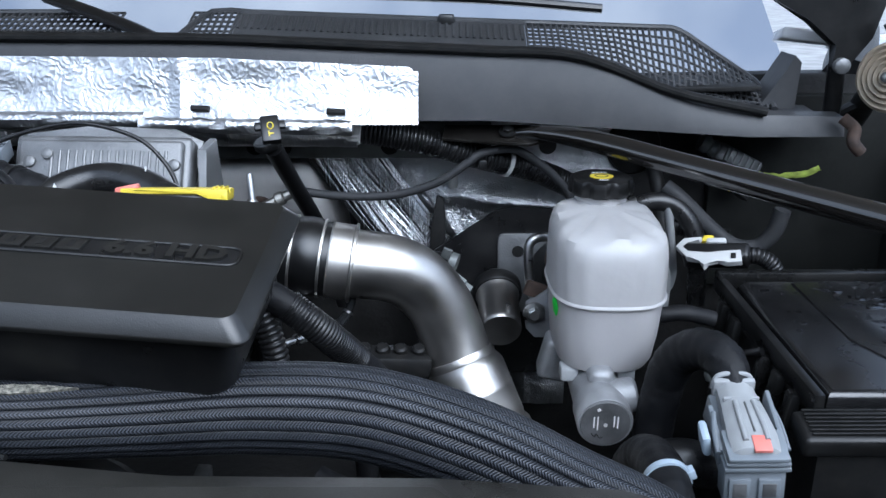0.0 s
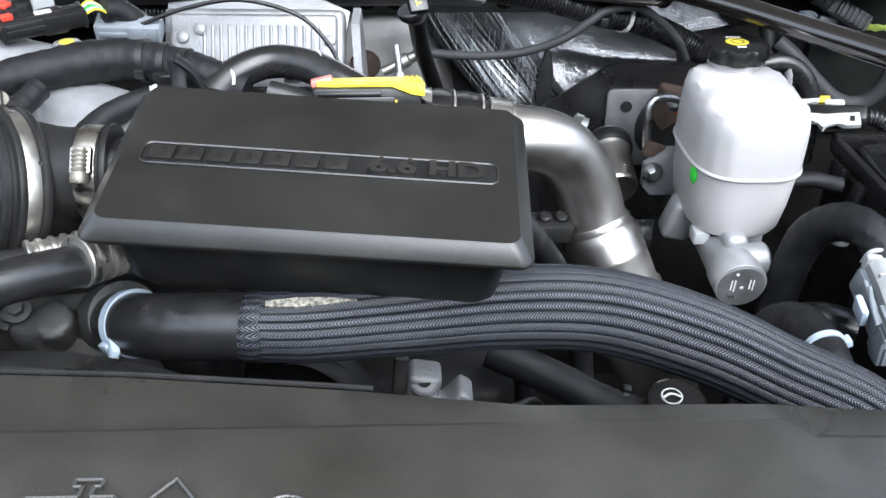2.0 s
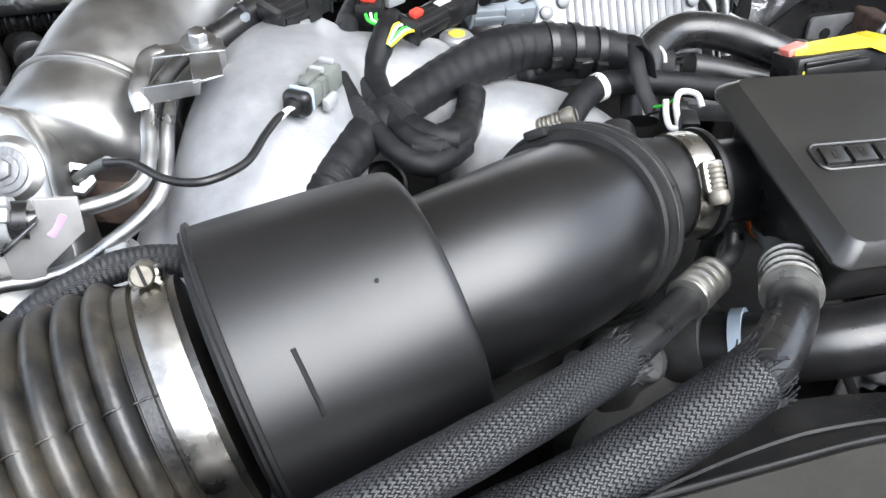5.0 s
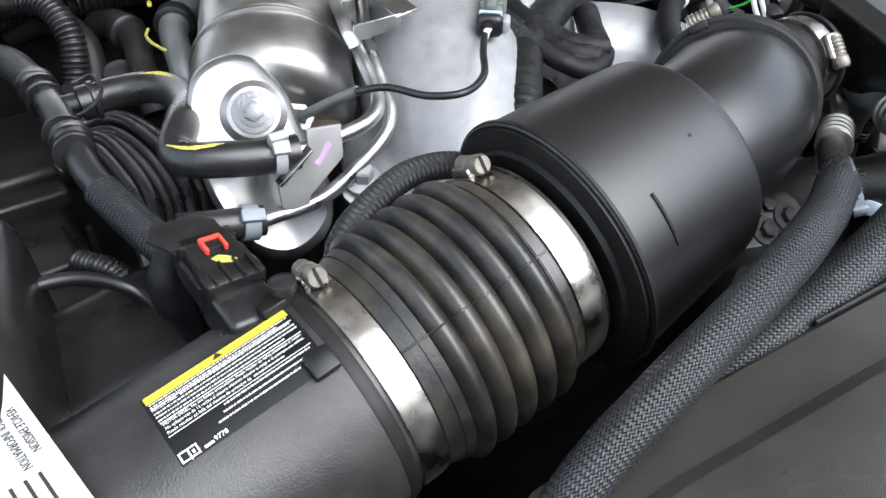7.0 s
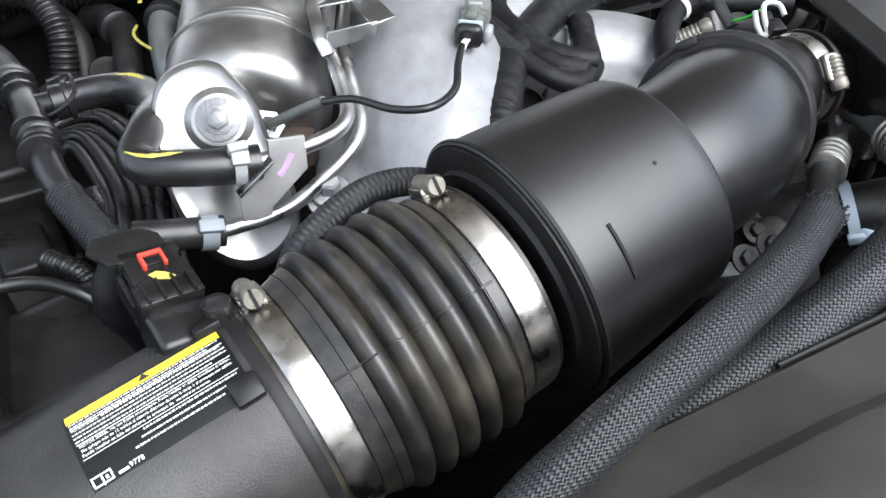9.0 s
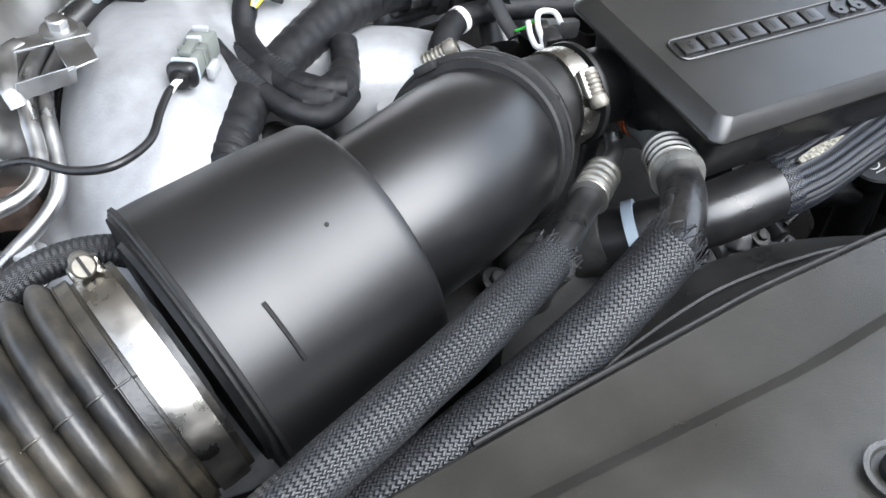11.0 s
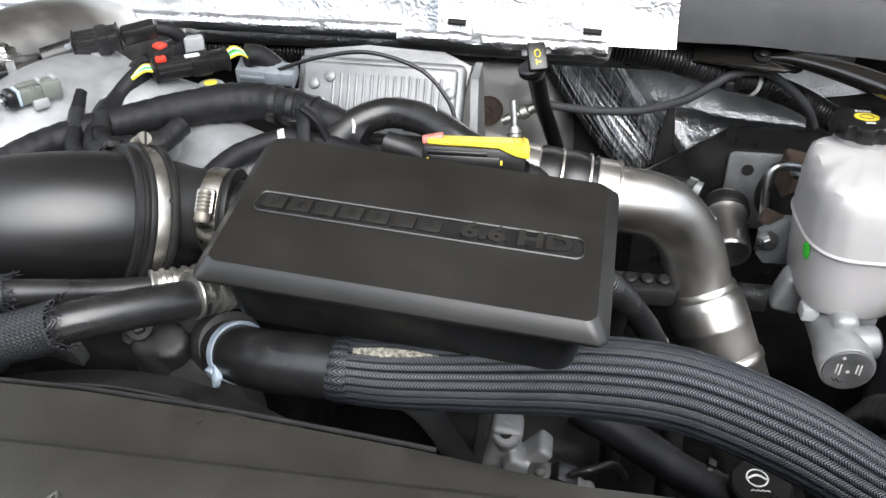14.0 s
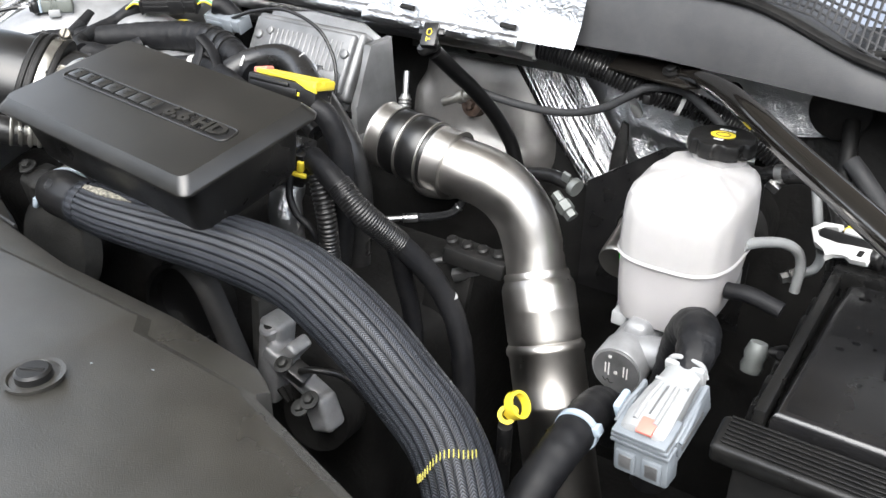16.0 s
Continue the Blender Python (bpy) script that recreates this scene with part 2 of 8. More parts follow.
ORANGE = surf("orange_plastic", (0.65, 0.13, 0.02), 0.5, var=0.1, vscale=40, bump=0.1)
MATTESHIELD = surf("dull_turbo_shield", (0.42, 0.41, 0.395), 0.44, metal=0.85, var=0.25, vscale=14, bump=0.3, bscale=40, dist=0.003, dust=0.15, dustcol=(0.24, 0.22, 0.20))
GREEN = surf("green_sticker", (0.06, 0.62, 0.05), 0.5, var=0.06, vscale=60, bump=0.05)
PAPER = surf("white_label", (0.52, 0.52, 0.51), 0.45, var=0.03, vscale=30, bump=0.03)
INK = surf("printed_ink", (0.03, 0.03, 0.03), 0.5, var=0.05, bump=0.0)
PRINT = surf("white_print", (0.66, 0.66, 0.64), 0.5, var=0.05, bump=0.0)
LABELBLACK = surf("black_label", (0.006, 0.006, 0.006), 0.35, var=0.05, bump=0.02, spec=0.3)
PAINT = surf("glossy_black_paint", (0.009, 0.008, 0.007), 0.07, var=0.1, vscale=30, bump=0.02, dust=0.02, spec=0.9, rvar=0.02)
BLUETIE = surf("pale_blue_nylon", (0.36, 0.43, 0.50), 0.45, var=0.08, bump=0.05)
NATURAL = surf("natural_nylon", (0.60, 0.60, 0.58), 0.42, var=0.06, bump=0.05)
DULLBAND = surf("dull_steel_band", (0.34, 0.33, 0.30), 0.36, metal=0.9, var=0.3, vscale=50, bump=0.2, bscale=400, dust=0.10)
SCREW = surf("screw_steel", (0.20, 0.185, 0.155), 0.5, metal=0.7, var=0.35, vscale=120, bump=0.4, bscale=500, dust=0.1)
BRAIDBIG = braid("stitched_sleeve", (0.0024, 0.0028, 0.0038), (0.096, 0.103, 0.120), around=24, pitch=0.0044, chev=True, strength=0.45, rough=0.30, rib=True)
BRAIDSMALL = braid("woven_sleeve", (0.0022, 0.0022, 0.0024), (0.044, 0.046, 0.050), around=40, pitch=0.0034, weave=True, strength=0.45, rough=0.32)
PALEWEAVE = surf("pale_worn_weave", (0.20, 0.19, 0.155), 0.7, var=0.9, vscale=420, bump=1.0, bscale=900, dist=0.001)
FOIL = foil_mat("crumpled_foil", 0.24, 0.22, 55.0, 0.57)
FOILDARK = foil_mat("creased_foil_blanket", 0.24, 0.34, 105.0, 0.60)
FOILSTREAK = foil_mat("drawn_foil_blanket", 0.14, 0.08, 12.0, 0.58, True)
MILKYLOW = surf("milky_plastic_over_fluid", (0.38, 0.369, 0.368), 0.36, var=0.06, vscale=14, bump=0.3, bscale=140, sss=0.6, dust=0.06, rvar=0.06)
PALEYELLOW = surf("yellow_paint_pen", (0.40, 0.36, 0.07), 0.6, var=0.4, vscale=300, bump=0.2)
GLOSSLID = surf("wet_black_plastic", (0.008, 0.008, 0.0085), 0.22, var=0.3, vscale=14, bump=0.12, bscale=500, dust=0.015, spec=0.75, rvar=0.08)
WETBLACK = surf("wet_film", (0.004, 0.004, 0.004), 0.04, var=0.1, bump=0.0, spec=0.6, rvar=0.01)
VACLINE = surf("matte_rubber_line", (0.030, 0.031, 0.033), 0.62, bump=0.2, bscale=700, dust=0.12, dustcol=(0.12, 0.11, 0.10), spec=0.3)
LINER = surf("dusty_liner", (0.010, 0.0105, 0.0095), 0.7, var=0.4, vscale=18, bump=0.3, dust=0.12, dustcol=(0.05, 0.052, 0.045), spec=0.2)
CHALK = surf("chalk", (0.34, 0.42, 0.07), 0.9, var=0.4, vscale=120, bump=0.3)
GLASS = bpy.data.materials.new("windscreen_glass")
GLASS.use_nodes = True
_b = GLASS.node_tree.nodes["Principled BSDF"]
_b.inputs["Base Color"].default_value = (0.02, 0.025, 0.03, 1)
_b.inputs["Roughness"].default_value = 0.03
_b.inputs["Coat Weight"].default_value = 1.0
_b.inputs["Specular IOR Level"].default_value = 1.0
_b.inputs["IOR"].default_value = 2.7
WATER = bpy.data.materials.new("water")
WATER.use_nodes = True
_b = WATER.node_tree.nodes["Principled BSDF"]
_b.inputs["Transmission Weight"].default_value = 1.0
_b.inputs["Roughness"].default_value = 0.02
_b.inputs["IOR"].default_value = 1.33


# ---- builders ----
def thing(name, loc, label, category, group="", kind=""):
    ob = new(name)
    ob.location = loc
    ob.empty_display_size = 0.02
    ob["at"] = loc
    return tagged(ob, label, category, group, kind)


def mesh_of(name, bm, material, smooth=38):
    bmesh.ops.recalc_face_normals(bm, faces=bm.faces)
    me = bpy.data.meshes.new(name)
    bm.to_mesh(me)
    bm.free()
    me.materials.append(material)
    me.shade_smooth()
    if smooth:
        me.set_sharp_from_angle(angle=radians(smooth))
    return me


def part(name, bm, material, parent, label="", smooth=38):
    ob = new(name, mesh_of(name, bm, material, smooth))
    ob.parent = parent
    if parent.type == "EMPTY" or parent.get("solo"):
        ob.matrix_parent_inverse = Matrix.Translation(parent.location).inverted()
    return tagged(ob, label)


def solo(name, bm, material, label, category, group="", kind="", smooth=38):
    """A thing of one mesh, its origin at the middle of its base."""
    co = [v.co for v in bm.verts]
    lo = Vector([min(c[k] for c in co) for k in range(3)])
    hi = Vector([max(c[k] for c in co) for k in range(3)])
    at = Vector(((lo.x + hi.x) / 2, (lo.y + hi.y) / 2, lo.z))
    bmesh.ops.translate(bm, vec=-at, verts=bm.verts)
    ob = new(name, mesh_of(name, bm, material, smooth))
    ob.location = at
    ob["solo"] = 1
    return tagged(ob, label, category, group, kind)


def spline(pts, n=8):
    """A smooth curve through points of 3 or more numbers each."""
    p = np.array(pts, float)
    if len(p) == 2:
        return [p[0] + (p[1] - p[0]) * k / n for k in range(n + 1)]
    p = np.vstack([2 * p[0] - p[1], p, 2 * p[-1] - p[-2]])
    out = []
    for i in range(1, len(p) - 2):
        a, b, c, d = p[i - 1 : i + 3]
        for k in range(n):
            s = k / n
            out.append(0.5 * (2 * b + (c - a) * s + (2 * a - 5 * b + 4 * c - d) * s * s + (3 * b - a - 3 * c + d) * s**3))
    out.append(p[-2])
    return out


def sweep(bm, pts, r, seg=16, n=8, shape=None, caps=True, squash=(1, 1), up=None):
    """A tube along a smooth curve. Points of 3 numbers, or 4 with the radius. shape(v, a, length) gives a factor on the radius."""
    pts = [tuple(p) if len(p) > 3 else (*p, r) for p in pts]
    c = spline(pts, n)
    pos = [Vector(q[:3]) for q in c]
    tan = [(pos[min(i + 1, len(pos) - 1)] - pos[max(i - 1, 0)]).normalized() for i in range(len(pos))]
    ref = Vector(up) if up else (Vector((0, 0, 1)) if abs(tan[0].z) < 0.9 else Vector((0, 1, 0)))
    nrm = (ref - tan[0] * ref.dot(tan[0])).normalized()
    total = sum((pos[i + 1] - pos[i]).length for i in range(len(pos) - 1))
    uvl = bm.loops.layers.uv.verify()
    rings, vs, v = [], [], 0.0
    for i, (q, t) in enumerate(zip(pos, tan)):
        if i:
            v += (q - pos[i - 1]).length
        nrm = (nrm - t * nrm.dot(t)).normalized()
        bi = t.cross(nrm)
        ring = []
        for k in range(seg):
            a = 2 * math.pi * k / seg
            f = c[i][3] * (shape(v, a, total) if shape else 1.0)
            ring.append(bm.verts.new(q + nrm * (math.cos(a) * f * squash[0]) + bi * (math.sin(a) * f * squash[1])))
        rings.append(ring)
        vs.append(v)
    for i in range(len(rings) - 1):
        for k in range(seg):
            j = (k + 1) % seg
            fc = bm.faces.new((rings[i][k], rings[i][j], rings[i + 1][j], rings[i + 1][k]))
            for lp, uvw in zip(fc.loops, ((k, vs[i]), (k + 1, vs[i]), (k + 1, vs[i + 1]), (k, vs[i + 1]))):
                lp[uvl].uv = (uvw[0] / seg, uvw[1])
    if caps:
        bm.faces.new(rings[0][::-1])
        bm.faces.new(rings[-1])
    return bm


def tube(pts, r, **kw):
    return sweep(bmesh.new(), pts, r, **kw)


def lathe(bm, prof, origin, axis, seg=32, close=True):
    """A turned body: profile of (radius, distance along the axis)."""
    ax = Vector(axis).normalized()
    ref = Vector((0, 0, 1)) if abs(ax.z) < 0.9 else Vector((0, 1, 0))
    u = (ref - ax * ref.dot(ax)).normalized()
    w = ax.cross(u)
    o = Vector(origin)
    rings = []
    for r, h in prof:
        rings.append([bm.verts.new(o + ax * h + (u * math.cos(2 * math.pi * k / seg) + w * math.sin(2 * math.pi * k / seg)) * max(r, 1e-5)) for k in range(seg)])
    for a, b in zip(rings, rings[1:]):
        for k in range(seg):
            j = (k + 1) % seg
            bm.faces.new((a[k], a[j], b[j], b[k]))
    if close:
        bm.faces.new(rings[0][::-1])
        bm.faces.new(rings[-1])
    return bm


def turned(prof, origin, axis, seg=32, close=True):
    return lathe(bmesh.new(), prof, origin, axis, seg, close)


def block(bm, size, m, bevel=0.003, seg=2, taper=(1, 1)):
    """A box with rounded edges, its middle at the pose m. taper: how far the top is drawn in."""
    r = bmesh.ops.create_cube(bm, size=1.0)
    vs = r["verts"]
    for v in vs:
        top = v.co.z > 0
        v.co = Vector((v.co.x * size[0] * (taper[0] if top else 1), v.co.y * size[1] * (taper[1] if top else 1), v.co.z * size[2]))
    if bevel:
        es = list({e for v in vs for e in v.link_edges})
        out = bmesh.ops.bevel(bm, geom=es, offset=min(bevel, min(size) * 0.45), segments=seg, affect="EDGES", profile=0.5)
        vs = list({v for f in out["faces"] for v in f.verts} | {v for v in vs if v.is_valid})
    bmesh.ops.transform(bm, matrix=m if isinstance(m, Matrix) else Matrix.Translation(m), verts=[v for v in vs if v.is_valid])
    return bm


def box(size, m, bevel=0.003, seg=2, taper=(1, 1)):
    return block(bmesh.new(), size, m, bevel, seg, taper)


def prism(bm, outline, z0, z1, m=Matrix(), bevel=0.0, seg=2):
    """A flat outline drawn out from z0 to z1, at the pose m."""
    lo = [bm.verts.new((x, y, z0)) for x, y in outline]
    hi = [bm.verts.new((x, y, z1)) for x, y in outline]
    n = len(outline)
    bm.faces.new(lo[::-1])
    f1 = bm.faces.new(hi)
    for k in range(n):
        bm.faces.new((lo[k], lo[(k + 1) % n], hi[(k + 1) % n], hi[k]))
    vs = lo + hi
    if bevel:
        out = bmesh.ops.bevel(bm, geom=list(f1.edges), offset=bevel, segments=seg, affect="EDGES", profile=0.5)
        vs = list({v for v in vs if v.is_valid} | {v for f in out["faces"] for v in f.verts})
    bmesh.ops.transform(bm, matrix=m, verts=vs)
    return bm


def slab(outline, z0, z1, m=Matrix(), bevel=0.0, seg=2):
    return prism(bmesh.new(), outline, z0, z1, m, bevel, seg)


def rounded(w, d, r, n=5, cx=0.0, cy=0.0):
    """The outline of a rounded rectangle."""
    out = []
    for sx, sy, a0 in ((1, 1, 0), (-1, 1, 90), (-1, -1, 180), (1, -1, 270)):
        for k in range(n + 1):
            a = radians(a0 + 90 * k / n)
            out.append((cx + sx * (w / 2 - r) + r * math.cos(a), cy + sy * (d / 2 - r) + r * math.sin(a)))
    return out


def loft(bm, rings, close=True):
    """Skins a row of point rings of equal length."""
    rv = [[bm.verts.new(p) for p in ring] for ring in rings]
    n = len(rv[0])
    for a, b in zip(rv, rv[1:]):
        for k in range(n):
            j = (k + 1) % n
            bm.faces.new((a[k], a[j], b[j], b[k]))
    if close:
        bm.faces.new(rv[0][::-1])
        bm.faces.new(rv[-1])
    return bm


def lettering(text, size, m, depth=0.0006, bold=0.0):
    """Raised letters in the built-in font, centred at the pose m."""
    cu = bpy.data.curves.new("lettering", "FONT")
    cu.body, cu.size, cu.extrude, cu.align_x, cu.align_y = text, size, depth, "CENTER", "CENTER"
    cu.resolution_u = 2
    cu.offset = bold
    ob = bpy.data.objects.new("lettering", cu)
    me = bpy.data.meshes.new_from_object(ob)
    bm = bmesh.new()
    bm.from_mesh(me)
    bm.transform(m)
    bpy.data.objects.remove(ob)
    bpy.data.meshes.remove(me)
    bpy.data.curves.remove(cu)
    return bm


def axes(origin, x, z):
    """The pose with that origin, its x towards x and its z as near to z as can be."""
    ex = Vector(x).normalized()
    ez = Vector(z)
    ez = (ez - ex * ez.dot(ex)).normalized()
    ey = ez.cross(ex)
    return Matrix(((ex.x, ey.x, ez.x, origin[0]), (ex.y, ey.y, ez.y, origin[1]), (ex.z, ey.z, ez.z, origin[2]), (0, 0, 0, 1)))


def casting(name, bm, material, parent, voxel=0.004, smooth_rounds=6, label=""):
    """Joined rough bodies, melted into one cast shape."""
    ob = part(name, bm, material, parent, label, smooth=0)
    rm = ob.modifiers.new("melt", "REMESH")
    rm.mode, rm.voxel_size, rm.use_smooth_shade = "VOXEL", voxel, True
    sm = ob.modifiers.new("soften", "SMOOTH")
    sm.factor, sm.iterations = 0.6, smooth_rounds
    return ob


def hose_clamp(thing_parent, centre, axis, r, width=0.013, screw=(0, 0, 1), thick=0.0012, metal=BAND):
    """A worm-drive clamp: band with a folded housing and a slotted screw."""
    ax = Vector(axis).normalized()
    c = Vector(centre)
    w = width / 2
    band = part("clamp_band", turned([(r, -w), (r + thick, -w), (r + thick * 1.4, -w * 0.6), (r + thick * 1.4, w * 0.6), (r + thick, w), (r, w)], c, ax, 64), metal, thing_parent, "steel clamp band")
    s = Vector(screw)
    s = (s - ax * s.dot(ax)).normalized()
    t = ax.cross(s)
    m = axes(c + s * (r + 0.0035), t, s)
    part("clamp_housing", box((0.020, width * 1.0, 0.007), m, 0.0025), BAND, band)
    m2 = axes(c + s * (r + 0.006) + t * 0.004, t, s)
    bm = bmesh.new()
    lathe(bm, [(0.0045, -0.012), (0.0048, 0.004), (0.0058, 0.005), (0.0062, 0.010), (0.005, 0.0125)], m2.translation, t, 14)
    for k in range(-2, 3):
        lathe(bm, [(0.0052, -0.0005 + k * 0.003), (0.0056, 0.0005 + k * 0.003), (0.0052, 0.0015 + k * 0.003)], m2.translation - t * 0.004, t, 12)
    part("clamp_screw", bm, SCREW, band, "slotted screw")
    block_m = axes(m2.translation + t * 0.0127, s, t)
    part("screw_slot", box((0.0105, 0.0016, 0.0012), block_m, 0), DARK, band)
    return band


def bolt(bm, at, axis, r=0.006, h=0.006, washer=1.7):
    """A flanged hexagon head."""
    lathe(bm, [(r * washer, 0), (r * washer, h * 0.25), (r * 1.1, h * 0.35)], at, axis, 18)
    lathe(bm, [(r, h * 0.3), (r, h * 0.9), (r * 0.8, h)], at, axis, 6)
    return bm


def cable_tie(parent, centre, axis, r, width=0.005, mat=None, head=(0, 0, 1)):
    ax = Vector(axis).normalized()
    h = Vector(head)
    h = (h - ax * h.dot(ax)).normalized()
    bm = turned([(r, -width / 2), (r + 0.0014, -width / 2), (r + 0.0014, width / 2), (r, width / 2)], centre, ax, 28)
    block(bm, (0.008, width * 1.5, 0.006), axes(Vector(centre) + h * (r + 0.002), ax.cross(h), h), 0.001)
    return part("cable_tie", bm, mat or NATURAL, parent, "nylon cable tie")


# ---- the setting: ground, bay walls, firewall, cowl, windscreen, raised hood ----
def quad_sheet(bm, nx, ny, f):
    """A grid of nx by ny cells through f(u, v)."""
    g = [[bm.verts.new(f(i / nx, j / ny)) for j in range(ny + 1)] for i in range(nx + 1)]
    for i in range(nx):
        for j in range(ny):
            bm.faces.new((g[i][j], g[i + 1][j], g[i + 1][j + 1], g[i][j + 1]))
    return bm


ASPHALT = surf("pale_concrete", (0.30, 0.295, 0.285), 0.9, var=0.3, vscale=3, bump=0.8, bscale=120, dist=0.004)
WHITEPAINT = surf("white_body_paint", (0.72, 0.73, 0.74), 0.12, var=0.03, vscale=4, bump=0.0, coat=1.0)
solo("ground", quad_sheet(bmesh.new(), 8, 8, lambda u, v: (400 * (u - 0.5), 400 * (v - 0.5), 0)), ASPHALT, "grey concrete ground under and around the truck", "ground", kind="structure")

# a plain unseen wall, added behind the camera to block the low front sky
solo("unseen_sky_blocker", box((40.0, 0.3, 3.8), (0.0, -5.6, 1.9), 0.02), surf("plain_blocker_grey", (0.16, 0.152, 0.14), 0.85, var=0.15, vscale=1.5, bump=0.4, bscale=60, dist=0.003), "plain grey wall added out of view to block the low front sky", "wall", kind="structure")

# inner wings, radiator support and pan close the bay, its deep shade helped by near-black colour
solo("inner_wing", box((0.06, 1.1, 0.75), (0.62, 0.62, 1.00), 0.01), DARK, "near-black inner wing panel of the engine bay", "panel", kind="structure")
solo("inner_wing", box((0.06, 1.1, 0.75), (-1.22, 0.62, 1.00), 0.01), DARK, "near-black inner wing panel of the engine bay", "panel", kind="structure")
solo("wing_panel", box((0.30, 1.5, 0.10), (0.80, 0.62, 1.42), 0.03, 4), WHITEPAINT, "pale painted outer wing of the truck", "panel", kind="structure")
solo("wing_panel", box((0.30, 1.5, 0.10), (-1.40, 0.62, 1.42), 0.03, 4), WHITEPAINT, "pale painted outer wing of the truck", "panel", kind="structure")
solo("bay_floor", box((1.9, 1.2, 0.04), (-0.30, 0.55, 0.68), 0.005), DARK, "near-black bottom of the engine bay", "panel", kind="structure")
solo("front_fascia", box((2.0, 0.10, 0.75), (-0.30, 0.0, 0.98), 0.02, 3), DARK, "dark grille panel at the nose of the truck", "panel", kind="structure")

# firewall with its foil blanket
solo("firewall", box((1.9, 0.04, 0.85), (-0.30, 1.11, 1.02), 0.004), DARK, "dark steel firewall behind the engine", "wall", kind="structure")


def fold_x(z):
    """The leaning edge along which the blanket is drawn into folds."""
    return 0.73 * (1.345 - z) + 0.9 * max(0.0, 1.28 - z) ** 2


def blanket(u, v):
    z = 1.00 + 0.425 * v
    x0 = min(0.06, -0.110 + fold_x(z))
    x = x0 + (0.165 + 0.095 * max(0.0, min(1.0, (z - 1.305) / 0.02)) - x0) * u
    w = noise.noise((x * 9, z * 9, 3)) * 0.008 + abs(noise.noise((x * 34, z * 26, 7))) * 0.004 + abs(noise.noise((x * 90, z * 80, 2))) * 0.0016
    sag = 0.020 * math.exp(-((z - 1.285 + 0.10 * (x - 0.10)) / 0.014) ** 2) * max(0, min(1, (x + 0.02) * 12))
    lean = 0.045 * max(0.0, min(1.0, (1.36 - z) / 0.30)) * max(0.0, min(1.0, (x - x0) / 0.05))
    return (x, 1.078 - w - sag - lean, z)


def drawn(u, v):
    """The part of the blanket that is pulled into long folds beside the turbo."""
    z = 1.08 + 0.275 * v
    x = -0.176 + 0.105 * u + fold_x(z)
    q = 0.105 * u + 0.010 * noise.noise((u * 3, z * 6, 2))
    sharp = (1 - abs(noise.noise((q * 95, z * 2.2, 1)))) ** 9 * 0.0050 + (1 - abs(noise.noise((q * 230, z * 3.5, 5)))) ** 7 * 0.0026
    w = sharp * (0.35 + 0.65 * max(0.0, min(1.0, 0.5 + 1.6 * noise.noise((q * 20, z * 9, 4))))) + noise.noise((q * 26, z * 7, 9)) * 0.016
    return (x, 1.050 - w * min(1, 6 * u) * min(1, 6 * (1 - u)) + 0.012 * (1.34 - z), z)


heat_blanket = solo("heat_blanket", quad_sheet(bmesh.new(), 240, 130, blanket), FOILDARK, "creased silver foil heat blanket on the firewall", "insulation", kind="structure")
part("drawn_fold", quad_sheet(bmesh.new(), 460, 70, drawn), FOILSTREAK, heat_blanket, "foil pulled into long sharp folds")

# cowl: front face that dips towards the wing, a rubber seal on its edge, the air grille behind
EDGE = [(-1.15, 1.506), (-0.70, 1.505), (-0.25, 1.500), (-0.03, 1.489), (0.135, 1.482), (0.205, 1.468), (0.245, 1.447), (0.285, 1.428), (0.35, 1.416), (0.46, 1.413)]


def edge_z(x):
    return float(np.interp(x, [p[0] for p in EDGE], [p[1] for p in EDGE]))


cowl = thing("cowl_panel", (-0.3, 0.97, 1.38), "dark grey plastic cowl panel with air grilles below the windscreen", "cowl", kind="structure")
bm = bmesh.new()
xs = np.linspace(-1.15, 0.46, 90)
rings = []
for x in xs:
    z = sum(edge_z(x + d) for d in (-0.02, -0.01, 0, 0.01, 0.02)) / 5
    b = 1.412 - 0.02 * max(0, min(1, (x - 0.05) / 0.3))
    rings.append([(x, 0.952, b), (x, 0.955, z - 0.010), (x, 0.962, z), (x, 0.985, z + 0.002), (x, 0.990, z - 0.012), (x, 1.10, z - 0.004), (x, 1.10, b)])
loft(bm, rings)
part("cowl_face", bm, COWL, cowl)
part("cowl_seal", tube([(x, 0.960, edge_z(x) + 0.004) for x in xs[::6]], 0.007, seg=10, n=6, squash=(0.8, 1.3)), RUBBER, cowl, "black rubber edge seal")
# solid, ribbed middle of the grille


def grille_point(x, v):
    z0 = edge_z(x) + 0.002
    top = 1.526 - 0.022 * max(0, min(1, (x + 0.25) / 0.55)) - 0.062 * max(0, min(1, (x - 0.285) / 0.10))
    return Vector((x, 0.992 + 0.062 * v, z0 + (top - z0) * v))


bm = bmesh.new()
for x0, x1 in ((-0.245, 0.098),):
    quad_sheet(bm, 20, 4, lambda u, v: grille_point(x0 + (x1 - x0) * u, v * 0.96))
    for k in range(42):
        a, b2 = grille_point(x0 + (x1 - x0) * (k + 0.5) / 42, 0.35), grille_point(x0 + (x1 - x0) * (k + 0.5) / 42, 0.85)
        sweep(bm, [a, b2], 0.0022, seg=6, n=1)
part("ribbed_panel", bm, COWL, cowl)


